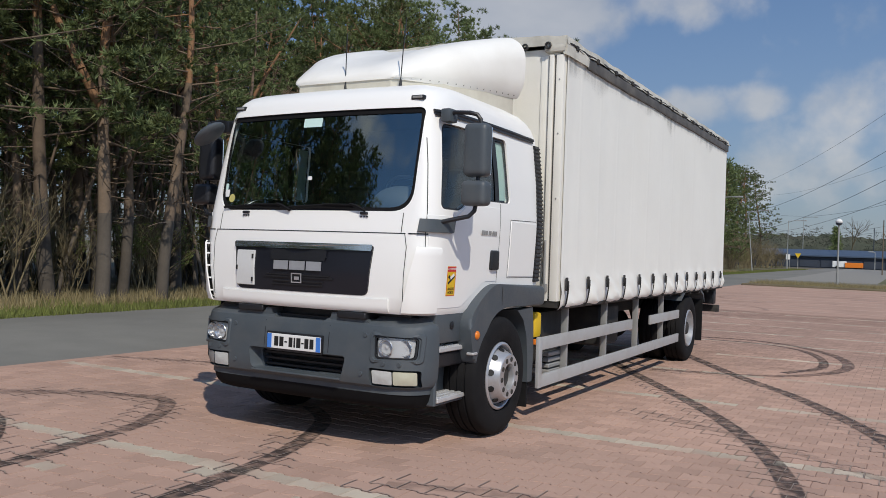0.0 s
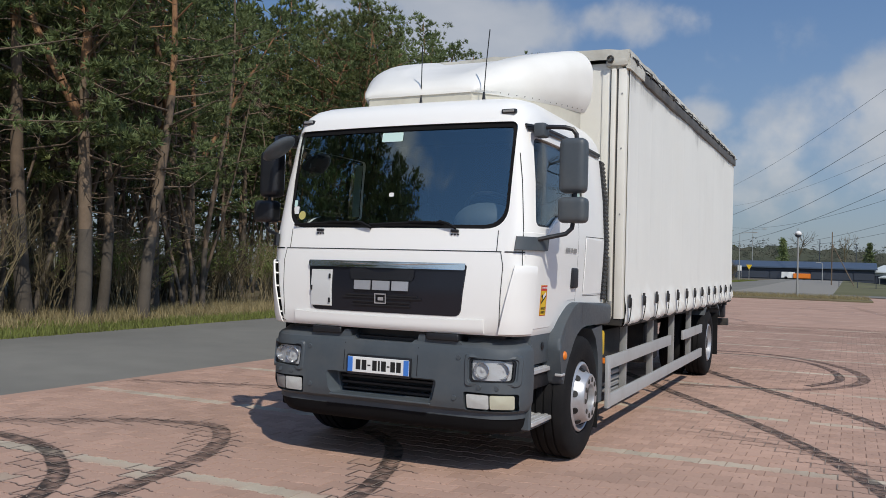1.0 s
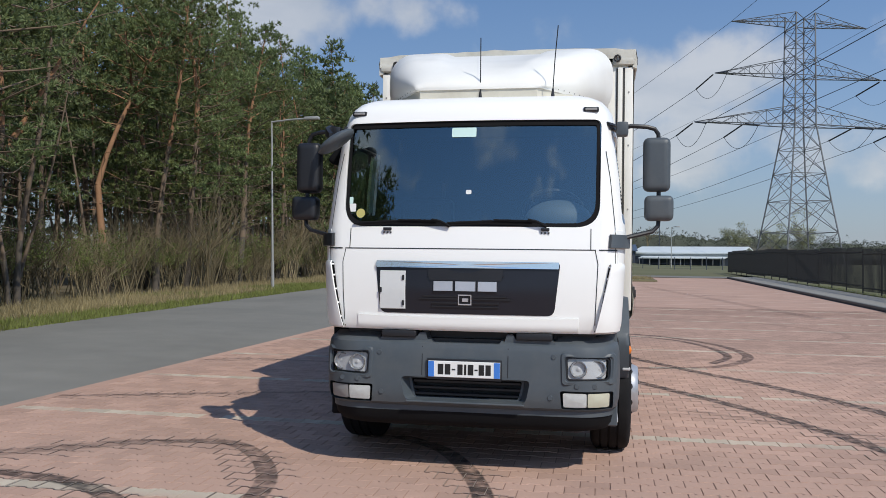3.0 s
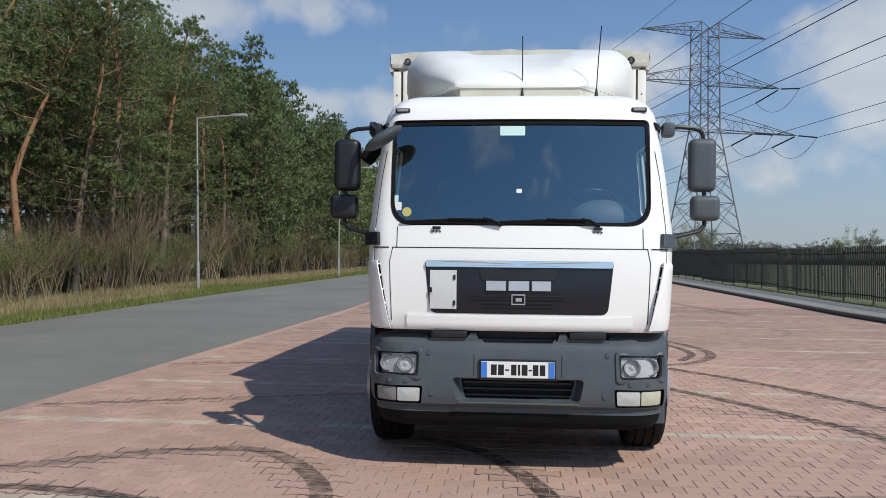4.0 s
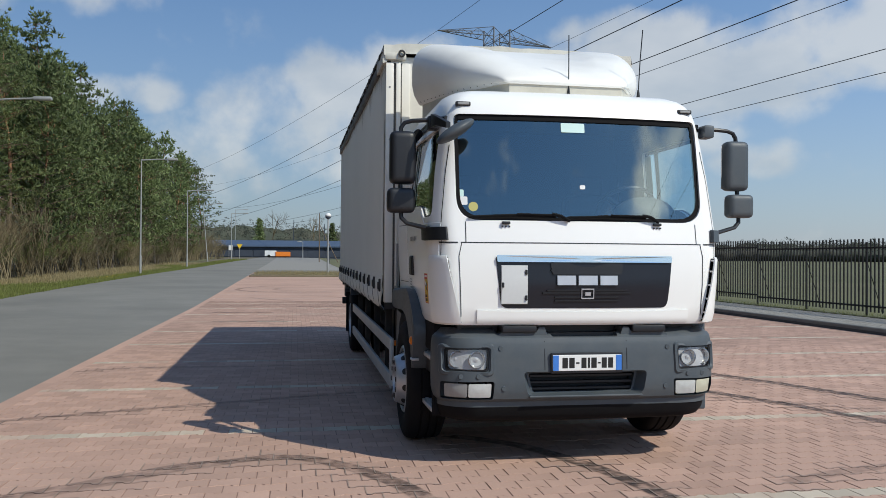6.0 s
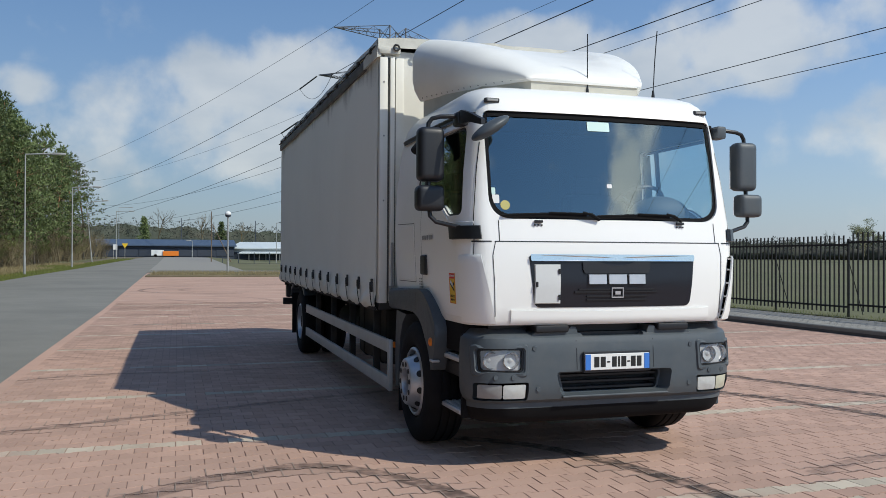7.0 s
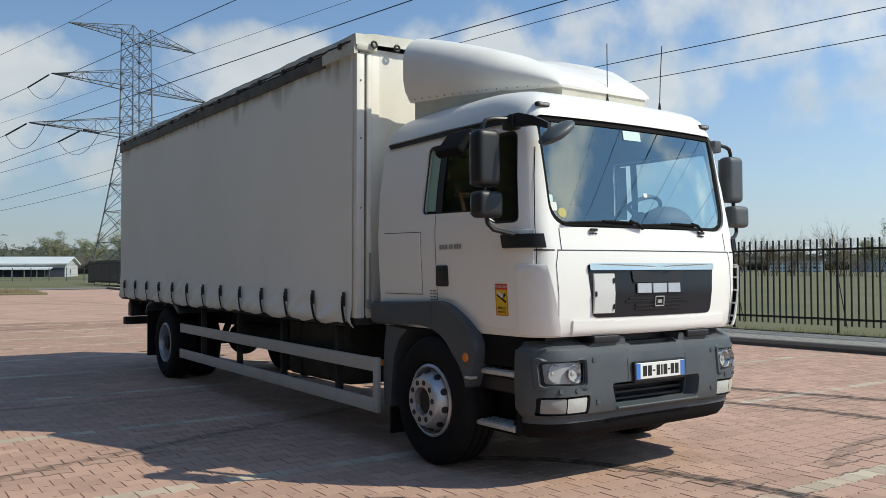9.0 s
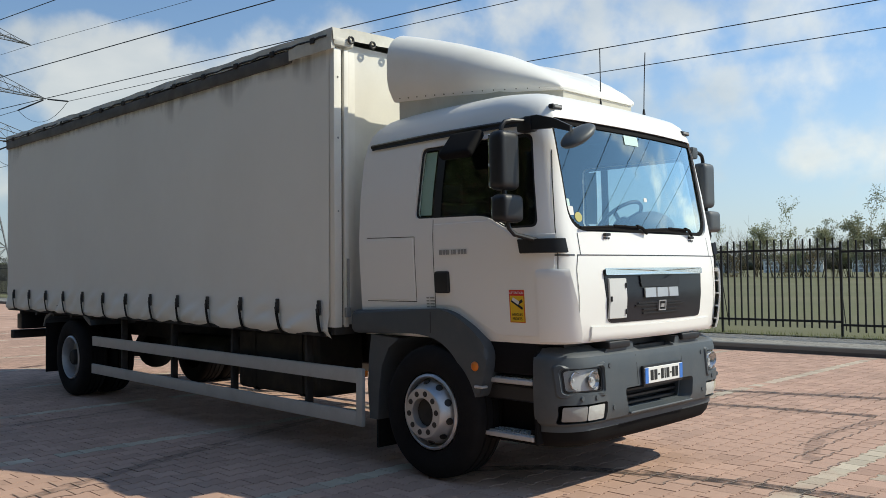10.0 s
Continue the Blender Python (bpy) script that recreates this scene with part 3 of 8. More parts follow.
def cab_pt(u, z, off=0.0, s=1.0):
    """A point of the cab's skin: u from 0 (front middle) over 1..2 (corner) to 3 (back end of the side)."""
    yc, w, r, rl, yb = (float(np.interp(z, CAB[:, 0], CAB[:, k])) for k in range(1, 6))
    xs = w - r
    y1 = yc + BOW * xs * xs
    if u <= 1:
        x, y, nx, ny = xs * u, yc + BOW * (xs * u) ** 2, 2 * BOW * xs * u, -1.0
    elif u <= 2:
        a = (u - 1) * math.pi / 2
        x, y, nx, ny = xs + r * math.sin(a), y1 + rl * (1 - math.cos(a)), math.sin(a) / r, -math.cos(a) / rl
    else:
        x, y, nx, ny = w, y1 + rl + (u - 2) * (yb - y1 - rl), 1.0, 0.0
    n = math.hypot(nx, ny)
    return Vector((s * (x + off * nx / n), y + off * ny / n, z))


def front_pt(x, z, off=0.0):
    """A point of the cab's front, by its sideways place."""
    w, r = float(np.interp(z, CAB[:, 0], CAB[:, 2])), float(np.interp(z, CAB[:, 0], CAB[:, 3]))
    xs, s, x = w - r, (1 if x >= 0 else -1), abs(x)
    u = x / xs if x <= xs else 1 + math.asin(min(1.0, (x - xs) / r)) * 2 / math.pi
    return cab_pt(u, z, off, s)


def side_pt(y, z, off=0.0, s=1.0):
    yc, w, r, rl, yb = (float(np.interp(z, CAB[:, 0], CAB[:, k])) for k in range(1, 6))
    y1 = yc + BOW * (w - r) ** 2
    if y < y1 + rl:
        u = 1 + math.acos(max(-1.0, min(1.0, 1 - (max(y, y1) - y1) / rl))) * 2 / math.pi
    else:
        u = 2 + (y - y1 - rl) / (yb - y1 - rl)
    return cab_pt(u, z, off, s)


def cab_ring(z, off):
    us = [k / 8 for k in range(9)] + [1 + k / 7 for k in range(1, 8)] + [2 + k / 10 for k in range(1, 11)]
    right = [cab_pt(u, z, off) for u in us]
    right[-1].y += off
    return right + [Vector((-p.x, p.y, p.z)) for p in right[::-1]][:-1]


WIN = round_poly([(-0.93, 2.53), (0.93, 2.53), (0.925, 1.755), (-0.925, 1.755)], [0.05, 0.05, 0.17, 0.17], 7)
WIN = [(a[0] + (b[0] - a[0]) * k / 16, a[1] + (b[1] - a[1]) * k / 16) for a, b in zip(WIN, WIN[1:] + WIN[:1]) for k in range(16 if math.hypot(b[0] - a[0], b[1] - a[1]) > 0.3 else 1)]
SIDE = round_poly([(0.345, 2.425), (1.385, 2.43), (1.42, 1.90), (0.70, 1.885), (0.52, 1.785), (0.255, 1.785)], [0.06, 0.05, 0.05, 0.1, 0.06, 0.05], 5)

bm = bmesh.new()
zs = sorted(set([float(z) for z in CAB[:, 0]] + [1.15, 1.45, 1.65, 1.85, 1.95, 2.05, 2.2, 2.3]))
loft(bm, [cab_ring(z, 0.0) for z in zs])
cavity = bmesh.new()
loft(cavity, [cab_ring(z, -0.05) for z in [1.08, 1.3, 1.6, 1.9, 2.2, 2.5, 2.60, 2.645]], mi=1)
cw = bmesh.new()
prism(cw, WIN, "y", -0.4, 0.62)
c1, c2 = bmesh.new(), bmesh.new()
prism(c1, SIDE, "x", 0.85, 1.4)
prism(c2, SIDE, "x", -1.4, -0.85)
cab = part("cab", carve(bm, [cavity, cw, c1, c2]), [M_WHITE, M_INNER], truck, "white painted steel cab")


def dense(poly, step=0.05):
    """The polygon with its long edges divided."""
    out = []
    for (x0, y0), (x1, y1) in zip(poly, poly[1:] + poly[:1]):
        n = max(1, int(math.hypot(x1 - x0, y1 - y0) / step))
        out += [(x0 + (x1 - x0) * k / n, y0 + (y1 - y0) * k / n) for k in range(n)]
    return out


def poly_patch(bm, poly, f, off, rings=6):
    """A skin over a polygon of the cab's surface."""
    poly = dense([(float(p[0]), float(p[1])) for p in poly])
    cx, cy = sum(p[0] for p in poly) / len(poly), sum(p[1] for p in poly) / len(poly)
    vs = [[bm.verts.new(f(cx + (p[0] - cx) * k / rings, cy + (p[1] - cy) * k / rings, off)) for p in poly] for k in range(1, rings + 1)]
    mid, n = bm.verts.new(f(cx, cy, off)), len(poly)
    for i in range(n):
        bm.faces.new((mid, vs[0][i], vs[0][(i + 1) % n]))
    for a, b in zip(vs, vs[1:]):
        for i in range(n):
            bm.faces.new((a[i], a[(i + 1) % n], b[(i + 1) % n], b[i]))


def poly_band(bm, outer, inner, f, off, deep=0.0):
    vo, vi = [bm.verts.new(f(*p, off)) for p in outer], [bm.verts.new(f(*p, off)) for p in inner]
    n = len(vo)
    for i in range(n):
        bm.faces.new((vo[i], vo[(i + 1) % n], vi[(i + 1) % n], vi[i]))
    if deep:
        vd = [bm.verts.new(f(*p, off - deep)) for p in outer]
        for i in range(n):
            bm.faces.new((vd[i], vd[(i + 1) % n], vo[(i + 1) % n], vo[i]))


def strip(bm, pts, f, wide, off):
    """A thin line laid on the cab's surface."""
    for (a0, b0), (a1, b1) in zip(pts, pts[1:]):
        n = max(1, int(math.hypot(a1 - a0, b1 - b0) / 0.06))
        d = math.hypot(a1 - a0, b1 - b0)
        ox, oz = -(b1 - b0) / d * wide / 2, (a1 - a0) / d * wide / 2
        row = []
        for k in range(n + 1):
            a, b = a0 + (a1 - a0) * k / n, b0 + (b1 - b0) * k / n
            row.append((bm.verts.new(f(a + ox, b + oz, off)), bm.verts.new(f(a - ox, b - oz, off))))
        for (p, q), (r, s) in zip(row, row[1:]):
            bm.faces.new((p, q, s, r))


def skin(bm, f, a0, a1, b0, b1, off, na=10, nb=8, deep=0.02):
    """A raised panel on the cab's surface, with edges that turn in."""
    rim = 0.35 * deep
    ra, rb = min(0.3 / na, rim / abs(a1 - a0)), min(0.3 / nb, rim / 0.3)
    us = [0.0, ra] + [k / na for k in range(1, na)] + [1 - ra, 1.0]
    ts = [0.0, rb] + [k / nb for k in range(1, nb)] + [1 - rb, 1.0]

    def corner(u, t):
        e = u in (0.0, 1.0) or t in (0.0, 1.0)
        return f(a0 + (a1 - a0) * u, (b0(u) if callable(b0) else b0) * (1 - t) + (b1(u) if callable(b1) else b1) * t, off - (deep if e else 0.0))
    vs = [[bm.verts.new(corner(u, t)) for t in ts] for u in us]
    for i in range(len(us) - 1):
        for j in range(len(ts) - 1):
            bm.faces.new((vs[i][j], vs[i + 1][j], vs[i + 1][j + 1], vs[i][j + 1]))




def screen_pt(x, z, off=0.0):
    """A point of the evenly curved windscreen."""
    d = z - 1.75
    return Vector((x, 0.05 + 0.171 * d + 0.015 * d * d + BOW * x * x - off, z))


bm = bmesh.new()
poly_patch(bm, inset(WIN, -0.012), screen_pt, -0.022, 14)
windscreen = part("windscreen", bm, M_WS, truck, "tinted curved windscreen")
windscreen.visible_shadow = False
bm = bmesh.new()
poly_band(bm, inset(WIN, 0.001), inset(WIN, 0.028), front_pt, -0.016, 0.01)
strip(bm, [(-0.9, 2.515), (0.9, 2.515)], front_pt, 0.05, -0.014)
part("windscreen_seal", bm, M_MATTE, windscreen)
# labels behind the screen
for nm, x0, x1, z0, z1, mt in (("permit_label", -0.14, 0.04, 2.41, 2.48, M_MINT), ("toll_label", -0.915, -0.87, 1.925, 1.975, M_MINT), ("paper_label", -0.90, -0.845, 1.865, 1.925, M_PRINT), ("sensor_label", -0.02, 0.02, 1.99, 2.02, M_PRINT)):
    bm = bmesh.new()
    poly_patch(bm, round_poly([(x0, z0), (x1, z0), (x1, z1), (x0, z1)], 0.008, 2), front_pt, -0.019, 2)
    part(nm, bm, mt, windscreen)
bm = bmesh.new()
poly_patch(bm, [(-0.805 + 0.034 * math.cos(a), 1.853 + 0.034 * math.sin(a)) for a in np.linspace(0, 2 * math.pi, 20, endpoint=False)], front_pt, -0.018, 2)
part("round_label", bm, M_OLIVE, windscreen)

for s in (1, -1):
    def f_side(a, b, off, s=s):
        return side_pt(a, b, off, s)
    bm = bmesh.new()
    poly_patch(bm, inset(SIDE, -0.012), f_side, -0.022, 6)
    glass = part("side_window", bm, M_SIDEGLASS, truck, "dark side window with pale rear strip")
    glass.visible_shadow = False
    bm = bmesh.new()
    poly_patch(bm, [(1.245, 2.395), (1.365, 2.395), (1.395, 1.925), (1.275, 1.92)], f_side, -0.034, 3)
    part("window_blind", bm, M_BLIND, glass, "pale mint blind behind the rear strip")
    bm = bmesh.new()
    poly_patch(bm, [(0.36, 2.40), (1.17, 2.405), (1.20, 1.915), (0.70, 1.905), (0.52, 1.805), (0.28, 1.805)], f_side, -0.03, 5)
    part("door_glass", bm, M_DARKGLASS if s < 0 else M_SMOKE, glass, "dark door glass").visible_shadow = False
    bm = bmesh.new()
    poly_band(bm, inset(SIDE, 0.001), inset(SIDE, 0.024), f_side, -0.014, 0.012)
    strip(bm, [(1.20, 1.90), (1.17, 2.42)], f_side, 0.075, -0.016)
    part("window_rubber", bm, M_BLACK, glass)
    bm = bmesh.new()
    strip(bm, [(0.135, 1.06), (0.135, 1.6), (0.225, 2.30)], f_side, 0.0045, 0.0015)
    part("door_seam", bm, M_BLACK, cab)
    bm = bmesh.new()
    strip(bm, [(1.22, 1.24), (1.22, 1.885)], f_side, 0.006, 0.0015)
    part("door_seam", bm, M_BLACK, cab)
    bm = bmesh.new()
    strip(bm, [(1.42, 1.28), (1.42, 1.765), (1.97, 1.775)], f_side, 0.005, 0.0015)
    strip(bm, [(1.42, 1.28), (1.99, 1.28)], f_side, 0.005, 0.0015)
    part("flap_seam", bm, M_BLACK, cab)
    bm = bmesh.new()
    skin(bm, f_side, 0.15, 1.21, lambda t: 1.06 + 0.19 * max(0, min(1, (t - 0.45) / 0.35)), lambda t: 1.74 + 0.11 * max(0, min(1, (t - 0.28) / 0.2)), 0.004, 22, 8, 0.006)
    door = part("door", bm, M_WHITE, truck, "white cab door")
    bm = bmesh.new()
    skin(bm, f_side, 1.435, 1.975, 1.29, 1.755, 0.004, 10, 6, 0.006)
    part("locker_flap", bm, M_WHITE, truck, "white locker flap behind the door")
    bm = bmesh.new()
    box(bm, min(s * 1.075, s * 1.118), max(s * 1.075, s * 1.118), 1.06, 1.205, 1.345, 1.505, 0.02, 3)
    part("door_handle", bm, M_BLACK, door, "black recessed door handle")
    # model lettering as plain bars
    bm = bmesh.new()
    for k, (a, b) in enumerate(((0, 0.032), (0.037, 0.066), (0.071, 0.105), (0.125, 0.14), (0.145, 0.172), (0.19, 0.215), (0.22, 0.246), (0.25, 0.276))):
        y0 = 1.15 - a if s < 0 else 0.87 + a
        y1 = 1.15 - b if s < 0 else 0.87 + b
        strip(bm, [(y0, 1.64), (y1, 1.64)], f_side, 0.034, 0.012)
    part("model_badge", bm, M_POST, door, "grey raised badge lettering drawn as bars")
    if s < 0:
        for k in range(4):
            for j, (a, b) in enumerate(((0.0, 0.03), (0.04, 0.085 + 0.01 * (k % 2)))):
                bm = bmesh.new()
                strip(bm, [(1.31 - a, 1.31 - 0.022 * k), (1.31 - b, 1.31 - 0.022 * k)], f_side, 0.010, 0.006)
                part("data_bar", bm, M_POST, cab)
    # rain gutter over the door
    bm = bmesh.new()
    tube(bm, [side_pt(y, 2.505 + 0.012 * math.sin((y - 0.3) * 1.8), 0.006, s) for y in np.linspace(0.30, 1.97, 18)], 0.017, 6)
    strip(bm, [(0.30, 2.495), (1.0, 2.508), (1.96, 2.50)], f_side, 0.046, 0.014)
    part("rain_gutter", bm, M_BLACK, cab, "black rain gutter")
    # warning sticker
    bm = bmesh.new()
    skin(bm, f_side, 0.372, 0.505, 1.152, 1.372, 0.0055, 4, 3, 0.001)
    stick = part("warning_sticker", bm, M_YELLOW, door, "yellow blind-spot warning sticker with red heading")
    bm = bmesh.new()
    skin(bm, f_side, 0.374, 0.503, 1.332, 1.370, 0.0068, 4, 2, 0.0005)
    part("heading_band", bm, M_RED, stick)
    bm = bmesh.new()
    for a0, a1, b0, b1 in ((0.374, 0.379, 1.154, 1.332), (0.498, 0.503, 1.154, 1.332), (0.374, 0.503, 1.154, 1.158)):
        skin(bm, f_side, a0, a1, b0, b1, 0.0068, 2, 2, 0.0005)
    part("red_edge", bm, M_RED, stick)
    turn = Matrix.Rotation(radians(90), 4, "X")
    for words, size, z, mt in (("ATTENTION", 0.022, 1.351, M_PRINT), ("ANGLES", 0.026, 1.205, M_INK), ("MORTS", 0.026, 1.177, M_INK)):
        p = side_pt(0.4385, z, 0.008, s)
        write_text("lettering", words, size, mt, stick, Matrix.Translation(p) @ Matrix.Rotation(radians(90 if s > 0 else -90), 4, "Z") @ turn)
    bm = bmesh.new()
    strip(bm, [(0.39, 1.245), (0.485, 1.300)], f_side, 0.016, 0.008)
    strip(bm, [(0.39, 1.300), (0.43, 1.280)], f_side, 0.020, 0.008)
    part("pictogram", bm, M_INK, stick)
    bm = bmesh.new()
    strip(bm, [(0.42, 1.283), (0.475, 1.312)], f_side, 0.024, 0.0085)
    part("pictogram_van", bm, M_PRINT, stick)
    # lower mirror bracket wrapped round the corner
    bm = bmesh.new()
    skin(bm, lambda a, b, o, s=s: cab_pt(a, b, o, s), 1.22, 2.03, 1.612, 1.708, 0.036, 14, 6, 0.028)
    # bracket darker on the side away from the sun: shade put in the colour
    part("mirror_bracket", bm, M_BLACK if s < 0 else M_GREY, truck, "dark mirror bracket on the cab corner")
    # corner wind vane: a curved blade that stands off a dark air slot
    def vane_a(t, z):
        lead = 1.04 + 0.22 * max(0.0, min(1.0, (z - 1.03) / 0.47))
        return lead + (1.86 - lead) * t

    def vane_off(t):
        return 0.030 * (1 - t) ** 1.5 + 0.013
    bm = bmesh.new()
    vz = [1.022, 1.03] + [1.03 + 0.47 * k / 8 for k in range(1, 8)] + [1.488, 1.505]
    vt = [k / 12 for k in range(13)]
    shell = []
    for inner in (0.0, 0.012):
        shell.append([[bm.verts.new(cab_pt(vane_a(t, z), z, vane_off(t) - inner - (0.010 if z in (1.022, 1.505) else 0.0), s)) for t in vt] for z in vz])
    for g in shell:
        for i in range(len(vz) - 1):
            for j in range(len(vt) - 1):
                bm.faces.new((g[i][j], g[i][j + 1], g[i + 1][j + 1], g[i + 1][j]))
    for i in range(len(vz) - 1):
        for j in (0, len(vt) - 1):
            bm.faces.new((shell[0][i][j], shell[0][i + 1][j], shell[1][i + 1][j], shell[1][i][j]))
    for j in range(len(vt) - 1):
        for i in (0, len(vz) - 1):
            bm.faces.new((shell[0][i][j], shell[0][i][j + 1], shell[1][i][j + 1], shell[1][i][j]))
    vane = part("corner_vane", bm, M_WHITE, cab, "white corner air vane")
    bm = bmesh.new()
    skin(bm, lambda a, b, o, s=s: cab_pt(vane_a(a, b), b, o, s), 0.03, 0.6, 1.035, 1.495, 0.004, 8, 8, 0.003)
    part("vane_slot", bm, M_MATTE, vane, "dark air slot behind the vane")
    for z in (1.10, 1.20, 1.30, 1.40, 1.48):
        bm = bmesh.new()
        ring = []
        for zz in (z - 0.006, z + 0.006):
            ring.append([cab_pt(vane_a(t, z), zz, o, s) for t, o in ((0.03, 0.002), (0.03, vane_off(0.03) - 0.008), (0.30, vane_off(0.30) - 0.008), (0.30, 0.002))])
        loft(bm, ring)
        part("vane_fin", bm, M_WHITE, vane)
    bm = bmesh.new()
    strip(bm, [(0.895, 1.595), (0.915, 1.50), (0.895, 1.03)], lambda a, b, o, s=s: front_pt(s * a, b, o), 0.0055, 0.003)
    strip(bm, [(0.865, 1.745), (0.865, 1.60)], lambda a, b, o, s=s: front_pt(s * a, b, o), 0.006, 0.002)
    part("panel_seam", bm, M_BLACK, cab)
    # roof marker lamp
    bm = bmesh.new()
    c = front_pt(s * 0.855, 2.605, 0.008)
    box(bm, c.x - 0.055, c.x + 0.055, c.y - 0.012, c.y + 0.03, 2.588, 2.622, 0.01, 2)
    lamp = part("marker_lamp", bm, M_BLACK, truck, "small black roof marker lamp")
    bm = bmesh.new()
    box(bm, c.x - 0.042, c.x + 0.042, c.y - 0.016, c.y, 2.596, 2.614, 0.004, 1)
    part("lens", bm, M_POST, lamp)

bm = bmesh.new()
strip(bm, [(-0.90, 1.597), (0.90, 1.597)], front_pt, 0.007, 0.002)
for s in (1, -1):
    strip(bm, [(1.0, 1.597), (2.06, 1.597)], lambda a, b, o, s=s: cab_pt(a, b, o, s), 0.009, 0.002)
part("bonnet_seam", bm, M_BLACK, cab)
bm = bmesh.new()
skin(bm, front_pt, -0.79, 0.79, 1.026, lambda t: 1.112 + 0.012 * abs(2 * t - 1) ** 3, 0.013, 24, 5, 0.011)
part("lower_valance", bm, M_WHITE, cab, "white lower front valance")
# washer nozzles
for x in (-0.58, 0.55):
    bm = bmesh.new()
    c = front_pt(x, 1.735, 0.012)
    box(bm, c.x - 0.03, c.x + 0.03, c.y - 0.012, c.y + 0.012, 1.728, 1.748, 0.006, 2)
    for dx in (-0.025, 0.0, 0.025):
        box(bm, c.x + dx - 0.005, c.x + dx + 0.005, c.y - 0.002, c.y + 0.01, 1.708, 1.718)
    part("washer_nozzle", bm, M_BLACK, cab)
# wipers
for x0, x1 in ((-0.84, -0.22), (-0.14, 0.46)):
    bm = bmesh.new()
    tube(bm, [front_pt(x0, 1.778, 0.014), front_pt((x0 + x1) / 2, 1.792, 0.014), front_pt(x1, 1.782, 0.016)], 0.010, 6)
    tube(bm, [front_pt((x0 + x1) / 2 + 0.03, 1.80, 0.024), front_pt(x1, 1.795, 0.030)], 0.008, 6)
    tube(bm, [front_pt(x1 - 0.03, 1.802, 0.030), front_pt(x1 + 0.03, 1.79, 0.034), front_pt(x1 + 0.10, 1.755, 0.018)], 0.012, 6)
    part("wiper", bm, M_MATTE, truck, "black windscreen wiper")

# Grille
GR = dense(round_poly([(-0.655, 1.497), (0.655, 1.497), (0.615, 1.141), (-0.615, 1.141)], [0.02, 0.02, 0.05, 0.05], 4))
bm = bmesh.new()
poly_patch(bm, GR, front_pt, 0.006, 4)
poly_band(bm, inset(GR, -0.004), GR, front_pt, 0.004, 0.01)
grille = part("grille", bm, M_GRILLE, truck, "glossy black front grille")
bm = bmesh.new()
poly_patch(bm, round_poly([(-0.652, 1.502), (0.652, 1.502), (0.648, 1.462), (-0.648, 1.462)], 0.008, 3), front_pt, 0.020, 3)
strip(bm, [(-0.65, 1.503), (0.65, 1.503)], front_pt, 0.012, 0.014)
part("chrome_strip", bm, M_CHROME, grille, "chrome strip")
for z, w in ((1.425, 0.22), (1.405, 0.27), (1.262, 0.30), (1.245, 0.33), (1.215, 0.24), (1.19, 0.24)):
    bm = bmesh.new()
    skin(bm, front_pt, -w, w, z - 0.005, z + 0.005, 0.016, 12, 2, 0.008)
    part("grille_bar", bm, M_BLACK, grille)
bm = bmesh.new()
skin(bm, front_pt, -0.622, -0.432, lambda t: 1.165, 1.438, 0.018, 6, 6, 0.012)
flap = part("service_flap", bm, M_FLAP, grille, "pale square flap in the grille")
for x, z in ((-0.445, 1.39), (-0.445, 1.21), (-0.61, 1.30)):
    bm = bmesh.new()
    c = front_pt(x, z, 0.022)
    box(bm, c.x - 0.008, c.x + 0.008, c.y - 0.006, c.y + 0.004, z - 0.018, z + 0.018, 0.003, 1)
    part("hinge", bm, M_BLACK, flap)
# raised black centre of the grille
bm = bmesh.new()
poly_patch(bm, round_poly([(-0.27, 1.455), (-0.13, 1.455), (-0.08, 1.425), (0.08, 1.425), (0.13, 1.455), (0.27, 1.455), (0.255, 1.375), (-0.255, 1.375)], 0.012, 3), front_pt, 0.016, 3)
part("grille_brow", bm, M_BLACK, grille, "raised black panel above the badge")
# maker's badge as three plain chrome blocks and a square
for x0, x1 in ((-0.225, -0.085), (-0.07, 0.075), (0.09, 0.225)):
    bm = bmesh.new()
    skin(bm, front_pt, x0, x1, 1.300, 1.368, 0.022, 3, 3, 0.008)
    part("badge_block", bm, M_SATIN, grille, "plain chrome badge block")
bm = bmesh.new()
for a0, a1, b0, b1 in ((-0.048, 0.048, 1.268, 1.276), (-0.048, 0.048, 1.202, 1.21), (-0.048, -0.040, 1.202, 1.276), (0.040, 0.048, 1.202, 1.276), (-0.02, 0.025, 1.225, 1.25)):
    skin(bm, front_pt, a0, a1, b0, b1, 0.022, 2, 2, 0.006)
part("badge_frame", bm, M_SATIN, grille, "small square chrome emblem frame")

# Bumper
BMP = np.array([(0.475, 0.060, 1.03, 0.28, 0.24, 0.30), (0.50, 0.020, 1.055, 0.30, 0.26, 0.30), (0.56, 0.004, 1.07, 0.31, 0.27, 0.30), (0.72, 0.010, 1.075, 0.31, 0.27, 0.30),
                (0.88, 0.022, 1.07, 0.31, 0.27, 0.30), (0.925, 0.034, 1.063, 0.30, 0.26, 0.30), (0.945, 0.060, 1.05, 0.29, 0.24, 0.30), (0.955, 0.10, 1.035, 0.28, 0.21, 0.30), (0.985, 0.16, 1.01, 0.27, 0.16, 0.30)])


